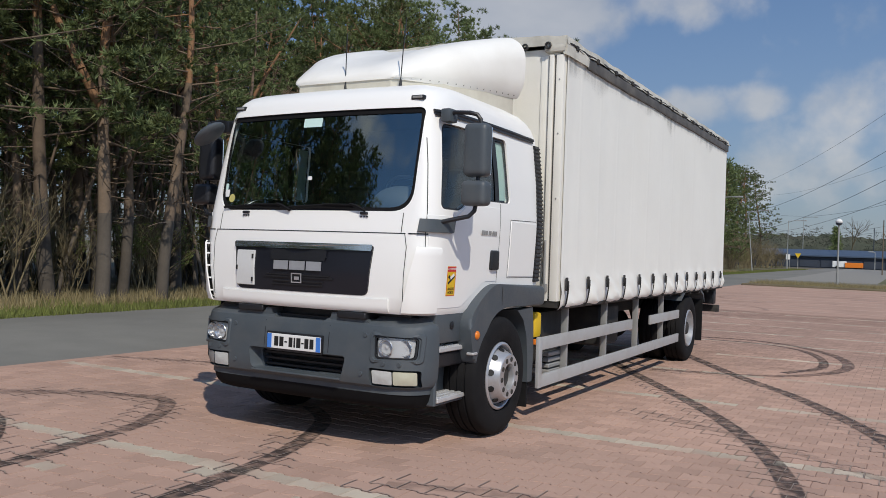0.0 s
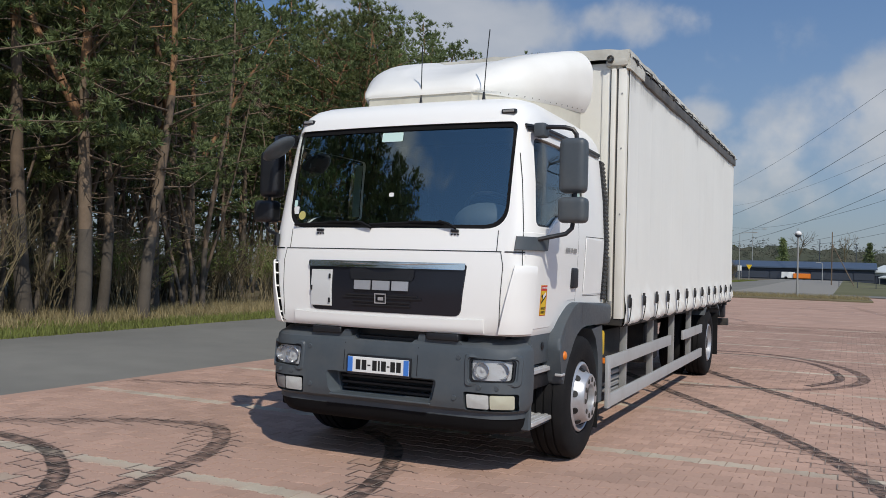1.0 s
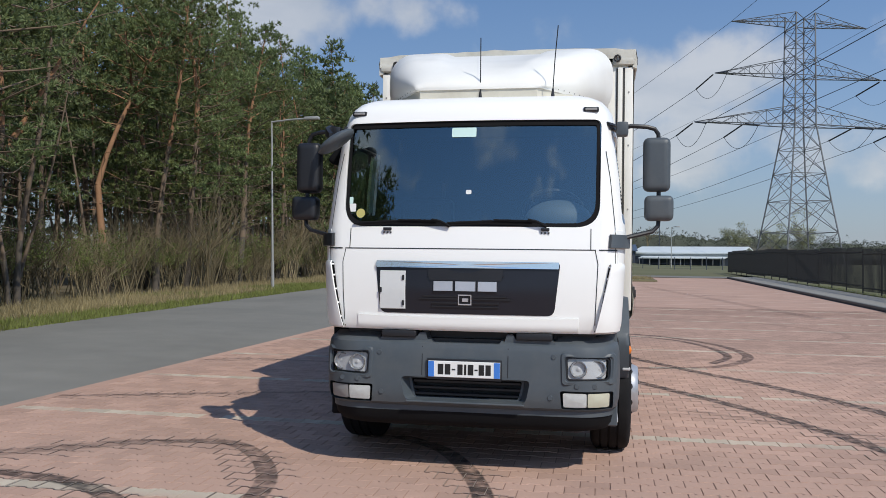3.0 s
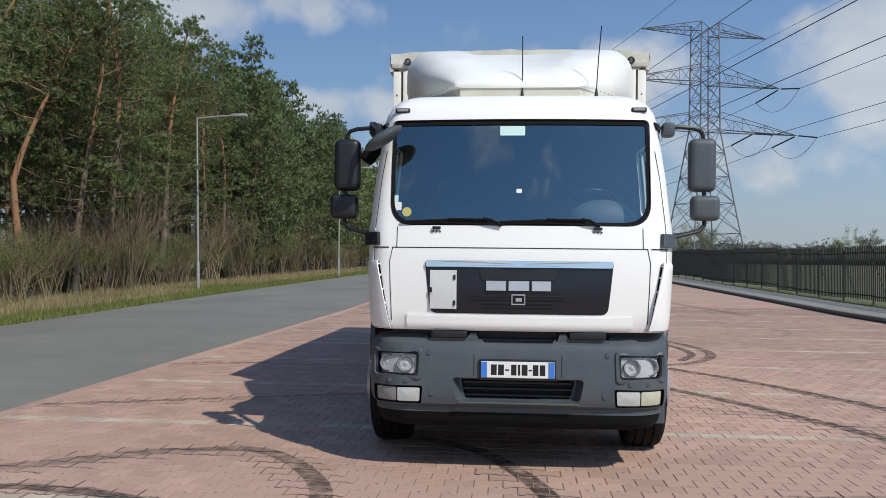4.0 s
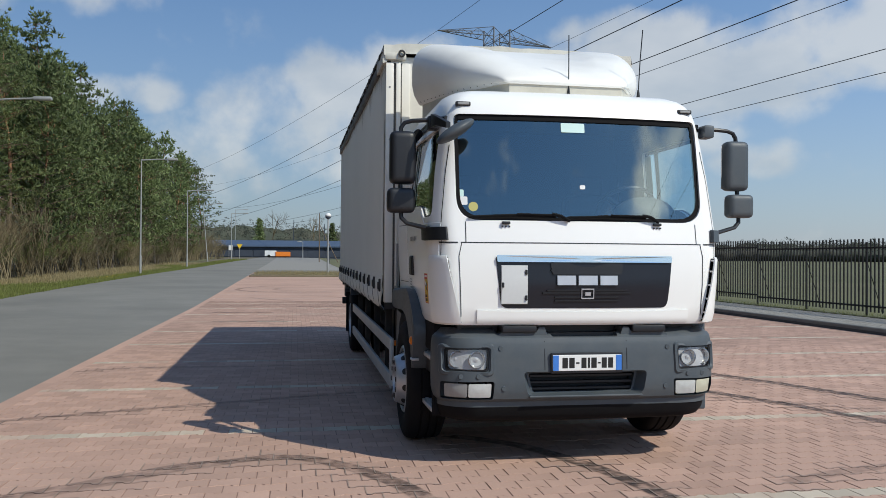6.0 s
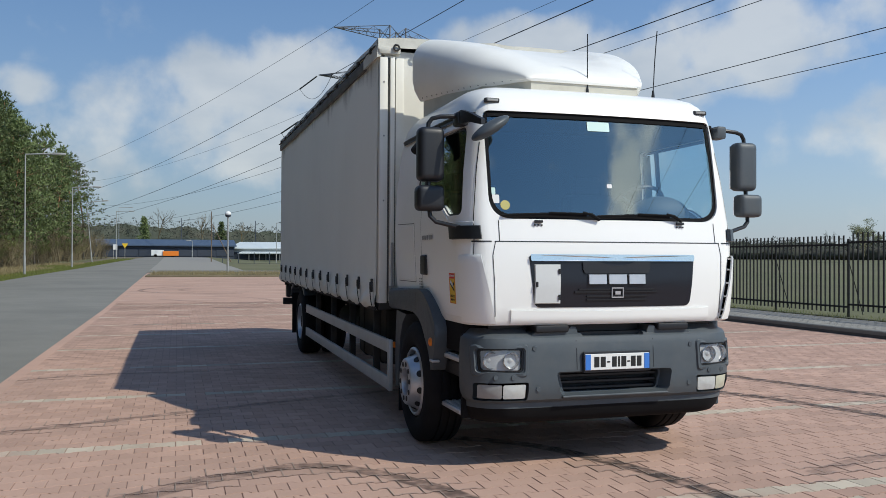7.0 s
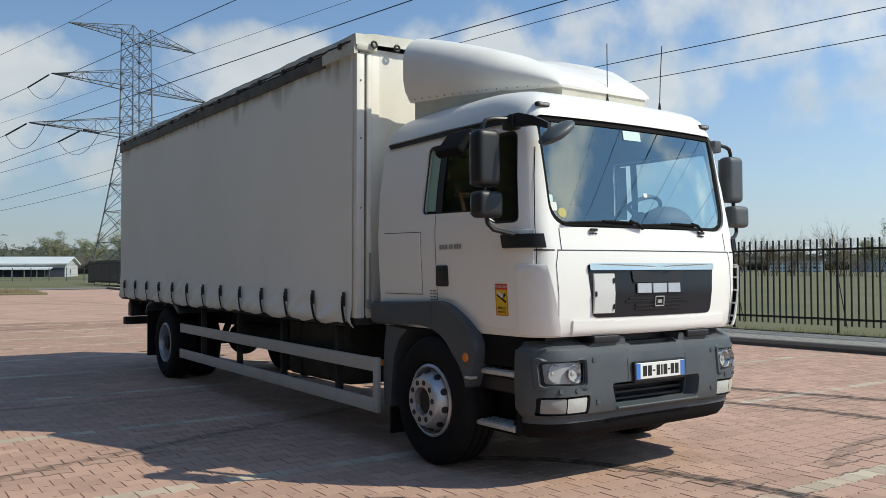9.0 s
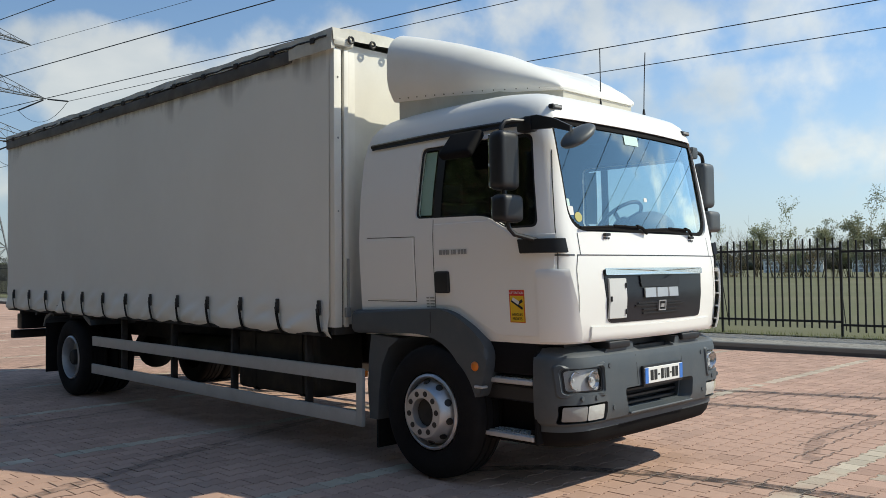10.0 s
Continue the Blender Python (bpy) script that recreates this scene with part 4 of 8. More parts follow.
def bump_pt(x, z, off=0.0):
    yc, w, r, rl, _ = (float(np.interp(z, BMP[:, 0], BMP[:, k])) for k in range(1, 6))
    xs, s, ax = w - r, (1 if x >= 0 else -1), abs(x)
    if ax <= xs:
        return Vector((x, yc + 0.03 * ax * ax - off, z))
    a = math.asin(min(1.0, (ax - xs) / r))
    return Vector((s * (xs + r * math.sin(a) + off * math.sin(a)), yc + 0.03 * xs * xs + rl * (1 - math.cos(a)) - off * math.cos(a), z))


def bump_ring(z):
    yc, w, r, rl, _ = (float(np.interp(z, BMP[:, 0], BMP[:, k])) for k in range(1, 6))
    xs = w - r
    us = [xs * k / 8 for k in range(9)] + [xs + r * math.sin(k / 10 * math.pi / 2) for k in range(1, 11)]
    right = [bump_pt(x, z) for x in us]
    ye = max(0.325, right[-1].y + 0.012)
    right += [Vector((w, ye, z)), Vector((w - 0.05, ye + 0.01, z))]
    return right + [Vector((-p.x, p.y, p.z)) for p in right[::-1]][:-1]


bm = bmesh.new()
loft(bm, [bump_ring(z) for z in (0.438, 0.45, 0.475, 0.50, 0.53, 0.56, 0.64, 0.72, 0.80, 0.88, 0.905, 0.925, 0.935, 0.945, 0.955, 0.985)])
cuts = []
c = bmesh.new()
prism(c, round_poly([(-0.50, 0.695), (0.50, 0.695), (0.46, 0.515), (-0.46, 0.515)], 0.04, 4), "y", -0.06, 0.10, 0.84)
cuts.append(c)
c = bmesh.new()
prism(c, round_poly([(-0.40, 0.668), (0.40, 0.668), (0.37, 0.535), (-0.37, 0.535)], 0.02, 3), "y", -0.06, 0.26)
cuts.append(c)
for s in (1, -1):
    c = bmesh.new()
    prism(c, round_poly([(s * 0.695, 0.86), (s * 1.015, 0.855), (s * 1.01, 0.695), (s * 0.705, 0.69)], 0.03, 4), "y", -0.2, 0.26, 0.97)
    cuts.append(c)
    c = bmesh.new()
    prism(c, round_poly([(s * 0.665, 0.625), (s * 1.03, 0.62), (s * 1.025, 0.495), (s * 0.675, 0.495)], 0.02, 3), "y", -0.2, 0.27)
    cuts.append(c)
    c = bmesh.new()
    prism(c, round_poly([(s * 0.24, 0.93), (s * 0.33, 1.1), (s * -0.1, 1.1), (s * -0.1, 0.93)], 0.01, 2), "y", -0.2, 0.5)
    cuts.append(c)
    c = bmesh.new()
    prism(c, [(s * 0.23, 0.958), (s * 0.64, 0.958), (s * 0.66, 1.1), (s * 0.23, 1.1)], "y", -0.2, 0.5)
    cuts.append(c)
bumper = part("bumper", carve(bm, cuts), M_GREY, truck, "dark grey plastic bumper")
bm = bmesh.new()
loft(bm, [[Vector((p.x * k, p.y + d, z)) for p in bump_ring(0.56)] for z, k, d in ((0.325, 0.90, 0.13), (0.338, 0.935, 0.10), (0.38, 0.955, 0.07), (0.442, 0.965, 0.055))])
part("bumper_lip", bm, M_MATTE, bumper, "black lower bumper lip")
for z in (0.555, 0.60, 0.645):
    bm = bmesh.new()
    box(bm, -0.39, 0.39, 0.12, 0.15, z - 0.012, z + 0.012, 0.005, 1)
    part("intake_bar", bm, M_BLACK, bumper, "black air intake bar")
bm = bmesh.new()
box(bm, -0.40, 0.40, 0.2, 0.22, 0.53, 0.67)
part("intake_back", bm, M_BLACK, bumper)
bm = bmesh.new()
box(bm, -0.42, 0.42, -0.002, 0.02, 0.508, 0.522, 0.004, 1)
part("intake_sill", bm, M_GREY, bumper)
# dark gap and foot blocks between bumper and cab
bm = bmesh.new()
box(bm, -0.90, 0.90, 0.20, 0.5, 0.86, 1.03)
box(bm, -0.62, 0.62, 0.12, 0.2, 0.90, 0.955)
part("gap_panel", bm, M_BLACK, truck, "black recess below the cab")
for s in (1, -1):
    bm = bmesh.new()
    box(bm, min(s * 0.355, s * 0.61), max(s * 0.355, s * 0.61), 0.035, 0.25, 0.962, 1.012, 0.016, 3)
    part("foot_block", bm, M_BLACK, bumper, "black tread block")
    bm = bmesh.new()
    prism(bm, round_poly([(s * 0.262, 0.90), (s * 0.292, 0.998), (s * 0.335, 0.998), (s * 0.352, 0.968), (s * 0.60, 0.968), (s * 0.635, 0.94), (s * 0.64, 0.90)], 0.008, 2), "y", 0.062, 0.30)
    part("bumper_shoulder", bm, M_GREY, bumper)
bm = bmesh.new()
strip(bm, [(-0.305, 0.905), (-0.305, 0.70)], bump_pt, 0.006, 0.001)
part("bumper_seam", bm, M_BLACK, bumper)
bm = bmesh.new()
strip(bm, [(0.305, 0.905), (0.305, 0.70)], bump_pt, 0.006, 0.001)
part("bumper_seam", bm, M_BLACK, bumper)
for s in (1, -1):
    for x, z in ((0.62, 0.855), (0.60, 0.575), (0.78, 0.66), (0.90, 0.66)):
        bm = bmesh.new()
        c = bump_pt(s * x, z, 0.003)
        lathe_at = Matrix.Translation(c) @ Matrix.Rotation(radians(90), 4, "X")
        q = bmesh.ops.create_cone(bm, cap_ends=True, segments=14, radius1=0.018, radius2=0.016, depth=0.008)["verts"]
        bmesh.ops.transform(bm, matrix=lathe_at, verts=q)
        part("bumper_plug", bm, M_GREY, bumper)
# number plate with plain bars
bm = bmesh.new()
box(bm, -0.265, 0.265, -0.008, 0.014, 0.677, 0.823, 0.006, 2)
plate_back = part("number_plate", bm, M_BLACK, truck, "white number plate in a black holder")
bm = bmesh.new()
box(bm, -0.255, 0.255, -0.013, -0.006, 0.695, 0.808, 0.003, 1)
part("plate_face", bm, M_PRINT, plate_back)
for x0, x1 in ((-0.254, -0.212), (0.212, 0.254)):
    bm = bmesh.new()
    box(bm, x0, x1, -0.0155, -0.012, 0.697, 0.806, 0.001, 1)
    part("blue_band", bm, M_BLUE, plate_back)
for x0, x1 in ((-0.185, -0.145), (-0.135, -0.095), (-0.045, -0.008), (0.002, 0.018), (0.028, 0.068), (0.105, 0.143), (0.153, 0.19)):
    bm = bmesh.new()
    box(bm, x0, x1, -0.015, -0.012, 0.715, 0.788, 0.001, 1)
    part("plate_bar", bm, M_INK, plate_back, "plain black bar")
for x0, x1 in ((-0.085, -0.06), (0.076, 0.098)):
    bm = bmesh.new()
    box(bm, x0, x1, -0.015, -0.012, 0.746, 0.756)
    part("plate_dash", bm, M_INK, plate_back)

# Lamps
for s in (1, -1):
    bm = bmesh.new()
    box(bm, min(s * 0.70, s * 1.012), max(s * 0.70, s * 1.012), 0.16, 0.34, 0.692, 0.858, 0.02, 2)
    hl = part("headlamp", bm, M_BLACK, truck, "twin headlamp behind clear lens")
    bm = bmesh.new()
    poly_patch(bm, round_poly([(s * 0.715, 0.845), (s * 1.0, 0.842), (s * 0.995, 0.708), (s * 0.72, 0.705)], 0.02, 3), bump_pt, -0.028, 4)
    part("lamp_insert", bm, M_BOWL, hl, "silvered lamp insert")
    for x, y in ((0.79, 0.035), (0.92, 0.085)):
        bm = bmesh.new()
        lathe(bm, [(0.0, 0.010), (0.012, 0.020), (0.03, 0.036), (0.055, 0.050), (0.065, 0.056), (0.06, 0.060)], 24, "z", caps=False)
        part("reflector", bm, M_REFL, hl, "", Matrix.Translation((s * x, y + 0.068, 0.775)) @ Matrix.Rotation(radians(90), 4, "X") @ Matrix.Rotation(radians(0), 4, "Y"))
        bm = bmesh.new()
        lathe(bm, [(0.0, 0.0), (0.004, 0.012), (0.03, 0.016), (0.035, 0.0)], 14, "z")
        part("bulb_cap", bm, M_BOWL, hl, "", Matrix.Translation((s * x, y + 0.05, 0.775)) @ Matrix.Rotation(radians(90), 4, "X"))
    bm = bmesh.new()
    poly_patch(bm, round_poly([(s * 0.705, 0.85), (s * 1.005, 0.846), (s * 1.0, 0.704), (s * 0.712, 0.70)], 0.025, 4), bump_pt, -0.012, 4)
    part("lens", bm, M_LENS, hl, "clear lens").visible_shadow = False
    bm = bmesh.new()
    poly_band(bm, round_poly([(s * 0.70, 0.855), (s * 1.01, 0.851), (s * 1.005, 0.699), (s * 0.707, 0.695)], 0.025, 4), round_poly([(s * 0.711, 0.844), (s * 1.001, 0.840), (s * 0.996, 0.709), (s * 0.718, 0.705)], 0.02, 4), bump_pt, -0.009, 0.03)
    part("bezel", bm, M_BLACK, hl)
    bm = bmesh.new()
    for o0, o1, k0, k1 in ((0.034, 0.026, 0.0, 0.012), (0.026, 0.010, 0.012, 0.012), (0.010, 0.004, 0.012, -0.012)):
        fr = [round_poly([(s * (0.70 - o), 0.855 + o), (s * (1.01 + o), 0.851 + o), (s * (1.005 + o), 0.699 - o), (s * (0.707 - o), 0.695 - o)], 0.03, 4) for o in (o0, o1)]
        a_, b_ = [bm.verts.new(bump_pt(*p, k0)) for p in fr[0]], [bm.verts.new(bump_pt(*p, k1)) for p in fr[1]]
        for i in range(len(a_)):
            bm.faces.new((a_[i], a_[(i + 1) % len(a_)], b_[(i + 1) % len(a_)], b_[i]))
    part("lamp_surround", bm, M_GREY, hl, "raised grey lamp surround")
    bm = bmesh.new()
    poly_patch(bm, round_poly([(s * 0.685, 0.609), (s * 0.85, 0.608), (s * 0.85, 0.511), (s * 0.69, 0.511)], 0.012, 3), bump_pt, -0.010, 3)
    fog = part("fog_lamp", bm, M_FOG, truck, "clouded white rectangular fog lamp")
    bm = bmesh.new()
    poly_patch(bm, round_poly([(s * 0.858, 0.609), (s * 1.012, 0.607), (s * 1.008, 0.511), (s * 0.858, 0.511)], 0.012, 3), bump_pt, -0.010, 3)
    part("turn_lamp", bm, M_LAMPYEL if s > 0 else M_POST, fog, "yellowed lamp glass" if s > 0 else "grey lamp glass")

# Mirrors
for s in (1, -1):
    # mirrors off the sun get black for grey, shade painted into the plastic
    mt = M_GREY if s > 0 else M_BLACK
    bm = bmesh.new()
    box(bm, min(s * 1.215, s * 1.405), max(s * 1.215, s * 1.405), 0.325, 0.455, 2.02, 2.405, 0.052, 4)
    shift = Vector((0.008, -0.045, 0)) if s > 0 else Vector((0.028, -0.025, 0))
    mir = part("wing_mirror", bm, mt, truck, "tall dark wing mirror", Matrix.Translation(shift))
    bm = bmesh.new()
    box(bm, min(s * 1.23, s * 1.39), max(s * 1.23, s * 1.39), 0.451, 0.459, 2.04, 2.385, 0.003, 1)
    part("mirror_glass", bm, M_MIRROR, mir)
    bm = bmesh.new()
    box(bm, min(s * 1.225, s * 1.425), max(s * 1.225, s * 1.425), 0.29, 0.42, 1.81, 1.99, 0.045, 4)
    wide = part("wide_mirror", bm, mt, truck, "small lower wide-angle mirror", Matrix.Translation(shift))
    bm = bmesh.new()
    box(bm, min(s * 1.24, s * 1.41), max(s * 1.24, s * 1.41), 0.416, 0.424, 1.83, 1.975, 0.003, 1)
    part("mirror_glass", bm, M_MIRROR, wide)
    bm = bmesh.new()
    tube(bm, [(s * 1.04, 0.37, 2.475), (s * 1.13, 0.37, 2.49), (s * 1.24, 0.385, 2.485), (s * 1.295, 0.395, 2.47), (s * 1.32, 0.40, 2.435), (s * 1.325, 0.40, 2.38), (s * 1.325, 0.38, 2.0), (s * 1.325, 0.36, 1.83), (s * 1.32, 0.35, 1.775), (s * 1.28, 0.34, 1.735), (s * 1.2, 0.31, 1.715), (s * 1.10, 0.27, 1.69)], 0.016, 8)
    part("mirror_arm", bm, M_BLACK, mir)
    bm = bmesh.new()
    box(bm, min(s * 1.03, s * 1.115), max(s * 1.03, s * 1.115), 0.30, 0.42, 2.42, 2.52, 0.02, 2)
    part("mirror_mount", bm, mt, mir, "", Matrix.Translation(-0.6 * shift))
# front and kerb mirrors on the passenger side
bm = bmesh.new()
loft(bm, [[Vector((x, y, z0)), Vector((x - 0.03, y, z0)), Vector((x - 0.03, y, z1)), Vector((x, y, z1))] for x, y, z0, z1 in ((-1.05, 0.36, 2.43, 2.525), (-1.065, 0.24, 2.425, 2.52), (-1.05, 0.12, 2.42, 2.485), (-0.99, 0.03, 2.39, 2.43))])
part("front_mirror_arm", bm, M_BLACK, truck, "black mirror arm")
bm = bmesh.new()
q = bmesh.ops.create_uvsphere(bm, u_segments=20, v_segments=12, radius=1.0)["verts"]
bmesh.ops.transform(bm, matrix=Matrix.Translation((-0.96, 0.01, 2.365)) @ Matrix.Rotation(radians(-33), 4, "Y") @ Matrix.Diagonal((0.155, 0.105, 0.045, 1)), verts=q)
part("front_mirror", bm, M_GREY, truck, "dark front mirror over the windscreen corner")
bm = bmesh.new()
box(bm, -0.115, 0.115, -0.15, 0.15, -0.035, 0.035, 0.034, 4, Matrix.Translation((-1.165, 0.86, 2.385)) @ Matrix.Rotation(radians(-50), 4, "Y"))
part("kerb_mirror", bm, M_MATTE, truck, "black kerb mirror over the door")

# Roof fairing
bm = bmesh.new()
FAIR = [(y, float(np.interp(y, [0.49, 0.50, 0.56, 1.04, 1.14, 1.4, 1.6, 1.8], [0.46, 0.49, 0.53, 0.80, 0.84, 0.92, 0.975, 1.02])), 2.818 + 0.032 * (y - 0.5), float(np.interp(y, [0.49, 0.50, 0.55, 0.70, 1.0, 1.3, 1.6, 1.8], [2.85, 2.875, 2.925, 3.015, 3.165, 3.275, 3.37, 3.42])))
        for y in (0.49, 0.50, 0.52, 0.56, 0.62, 0.70, 0.80, 0.90, 1.0, 1.08, 1.15, 1.3, 1.5, 1.7, 1.80)] + [(1.84, 0.99, 2.88, 3.405)]
rings = []
for y, hw, zb, zt in FAIR:
    h = zt - zb
    half = []
    for k in range(0, 9):
        a = k / 8 * math.pi / 2
        rx = min(0.22, hw * 0.4)
        half.append((hw - rx + rx * math.sin(a), zt - min(0.22, h * 0.55) * (1 - math.cos(a))))
    dip = 0.036 * max(0.0, min(1.0, (y - 0.6) / 0.5))
    half = [(0.0, zt - dip), (hw * 0.40, zt - 0.94 * dip), (hw * 0.47, zt - 0.17 * dip), (hw * 0.55, zt)] + half
    tuck = float(np.interp(y, [0.5, 0.7, 1.2], [0.02, 0.03, 0.075]))
    half += [(hw, zb + h * 0.32), (hw - tuck * 0.25, zb + h * 0.16), (hw - tuck * 0.8, zb + 0.014), (hw - tuck, zb)]
    ring = [Vector((x, y, z)) for x, z in half]
    rings.append(ring + [Vector((-p.x, p.y, p.z)) for p in ring[::-1]][:-1])
loft(bm, rings)
fairing = part("roof_fairing", bm, M_FAIR, truck, "white moulded roof wind deflector")
bm = bmesh.new()
rings = []
for y, hw, zt in ((0.503, 0.45, 2.83), (0.56, 0.49, 2.83), (0.76, 0.60, 2.84), (0.92, 0.69, 2.845), (1.1, 0.76, 2.85), (1.4, 0.85, 2.86), (1.76, 0.93, 2.87)):
    rings.append([Vector((x, y, z)) for x, z in ((-hw, 2.66), (-hw, zt), (hw, zt), (hw, 2.66))])
loft(bm, rings)
part("fairing_skirt", bm, M_BEIGE, fairing, "weathered beige skirt")
bm = bmesh.new()
lathe(bm, [(-0.006, 0.006), (0.003, 0.006), (0.006, 0.003), (0.007, 0.0)], 8)
rivet_mesh = finish(bm, "rivet", M_FRAME)
for s in (1, -1):
    for k in range(15):
        y = 0.64 + k * 0.078
        hw = float(np.interp(y, [f[0] for f in FAIR], [f[1] for f in FAIR])) - float(np.interp(y, [0.5, 0.7, 1.2], [0.016, 0.022, 0.058]))
        zb = float(np.interp(y, [f[0] for f in FAIR], [f[2] for f in FAIR])) + 0.022
        ob = new("rivet", rivet_mesh)
        ob.parent, ob.location, ob.scale = fairing, (s * hw, y, zb), (s, 1, 1)
for x, y, top, lean in ((0.02, 0.50, 3.21, 0.0), (0.57, 0.46, 3.27, 0.035)):
    bm = bmesh.new()
    tube(bm, [(x, y, 2.70), (x, y, 2.745), (x, y, 2.80)], 0.022, 10, True, 0.007)
    tube(bm, [(x, y, 2.78), (x + lean * 0.4, y, (2.78 + top) / 2), (x + lean, y, top)], 0.0042, 6)
    part("antenna", bm, M_BLACK, truck, "thin black whip antenna")

# Cab interior
bm = bmesh.new()
loft(bm, [[Vector((x, y, z)) for x in (-0.98, 0.98)] + [Vector((0.98, y, 1.1)), Vector((-0.98, y, 1.1))] for y, z in ((0.14, 1.66), (0.2, 1.735), (0.45, 1.755), (0.62, 1.74), (0.70, 1.66), (0.72, 1.5))])
dash = part("dashboard", bm, M_DASH, truck, "grey dashboard")
bm = bmesh.new()
q = bmesh.ops.create_uvsphere(bm, u_segments=20, v_segments=12, radius=1.0)["verts"]
bmesh.ops.transform(bm, matrix=Matrix.Translation((0.62, 0.45, 1.82)) @ Matrix.Diagonal((0.25, 0.17, 0.15, 1)), verts=q)
part("instrument_hood", bm, M_DASH, dash)
bm = bmesh.new()
box(bm, -0.05, 0.12, 0.26, 0.36, 1.755, 1.775, 0.008, 1)
part("paper", bm, M_PRINT, dash)
bm = bmesh.new()
lathe(bm, [(0.016 * math.cos(a), 0.225 + 0.016 * math.sin(a)) for a in np.linspace(0, 2 * math.pi, 9)[:-1]], 32, "z", True)
for a in (90, 210, 330):
    tube(bm, [(0, 0, -0.03), (0.22 * math.cos(radians(a)), 0.22 * math.sin(radians(a)), 0)], 0.02, 6)
lathe(bm, [(-0.05, 0.0), (-0.05, 0.08), (-0.01, 0.07), (0.0, 0.0)], 16, "z")
part("steering_wheel", bm, M_BLACK, truck, "black steering wheel", Matrix.Translation((0.57, 0.72, 1.90)) @ Matrix.Rotation(radians(-42), 4, "X"))
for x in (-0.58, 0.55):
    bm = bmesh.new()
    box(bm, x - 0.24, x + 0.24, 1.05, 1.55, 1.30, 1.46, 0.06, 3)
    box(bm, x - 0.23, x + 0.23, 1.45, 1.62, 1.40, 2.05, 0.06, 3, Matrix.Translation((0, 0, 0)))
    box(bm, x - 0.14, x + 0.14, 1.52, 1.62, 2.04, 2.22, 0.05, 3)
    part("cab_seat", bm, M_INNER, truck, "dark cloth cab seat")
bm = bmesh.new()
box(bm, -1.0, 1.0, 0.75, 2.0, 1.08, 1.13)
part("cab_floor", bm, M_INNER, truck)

# Steps, wings
for s in (1, -1):
    bm = bmesh.new()
    box(bm, min(s * 0.60, s * 0.88), max(s * 0.60, s * 0.88), 0.26, 0.84, 0.36, 1.03, 0.02, 2)
    box(bm, min(s * 0.85, s * 1.06), max(s * 0.85, s * 1.06), 0.30, 0.335, 0.345, 0.95, 0.01, 1)
    box(bm, min(s * 0.85, s * 1.055), max(s * 0.85, s * 1.055), 0.30, 0.86, 0.80, 1.03, 0.02, 2)
    box(bm, min(s * 0.85, s * 1.05), max(s * 0.85, s * 1.05), 0.32, 0.80, 0.345, 0.362, 0.005, 1)
    # steps and cheeks away from the sun are blacker, standing in for shade
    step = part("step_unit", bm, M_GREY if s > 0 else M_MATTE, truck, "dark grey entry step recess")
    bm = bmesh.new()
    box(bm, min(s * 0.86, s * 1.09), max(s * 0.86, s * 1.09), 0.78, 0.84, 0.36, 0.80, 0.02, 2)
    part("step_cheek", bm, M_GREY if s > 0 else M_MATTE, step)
    bm = bmesh.new()
    box(bm, min(s * 0.86, s * 1.04), max(s * 0.86, s * 1.04), 0.34, 0.78, 0.62, 0.725, 0.01, 1)
    part("step_riser", bm, M_BLACK, step, "black perforated riser")
    for z0 in (0.735, 0.365):
        bm = bmesh.new()
        box(bm, min(s * 0.84, s * 1.065), max(s * 0.84, s * 1.065), 0.34, 0.775, z0, z0 + 0.035, 0.006, 1)
        for k in range(12):
            for j in range(3):
                cx, cy = s * (0.92 + 0.055 * j), 0.37 + 0.034 * k
                box(bm, cx - 0.012, cx + 0.012, cy - 0.012, cy + 0.012, z0 + 0.034, z0 + 0.042)
        part("step_plate", bm, M_ALU, step, "aluminium tread plate")
    wing = [(2.14, 1.205), (1.12, 1.235), (1.00, 1.205), (0.82, 1.11), (0.71, 1.02), (0.665, 0.94), (0.675, 0.84), (0.695, 0.77), (0.745, 0.63), (0.82, 0.62), (0.86, 0.72), (0.90, 0.80), (0.95, 0.87), (1.02, 0.94), (1.12, 1.00), (1.25, 1.035), (1.40, 1.047), (1.57, 1.04), (2.14, 1.02)]
    bm = bmesh.new()
    prism(bm, round_poly(wing, 0.07, 3), "x", s * 0.70, s * 1.15)
    es = [e for e in bm.edges if all(abs(abs(v.co.x) - 1.15) < 1e-5 for v in e.verts)]
    bmesh.ops.bevel(bm, geom=es, offset=0.03, segments=3, affect="EDGES", profile=0.5)
    w = part("front_wing", bm, M_GREY, truck, "dark grey plastic front wing")
    bm = bmesh.new()
    strip(bm, [(1.21, 1.058), (1.21, 1.21)], lambda a, b, o, s=s: Vector((s * (1.152 + o), a, b)), 0.008, 0.0)
    part("wing_seam", bm, M_BLACK, w)
    bm = bmesh.new()
    rear = [(1.58, 1.0), (1.70, 0.92), (1.78, 0.78), (1.82, 0.55), (1.83, 0.36), (1.93, 0.36), (1.95, 0.62), (1.93, 0.86), (1.90, 1.02)]
    prism(bm, rear, "x", s * 0.72, s * 1.13)
    part("rear_mudguard", bm, M_GREY, w)
    bm = bmesh.new()
    box(bm, min(s * 0.80, s * 1.12), max(s * 0.80, s * 1.12), 1.84, 1.86, 0.14, 0.40)
    part("mud_flap", bm, M_RUBBER, w)
    bm = bmesh.new()
    q = bmesh.ops.create_uvsphere(bm, u_segments=14, v_segments=8, radius=0.034)["verts"]
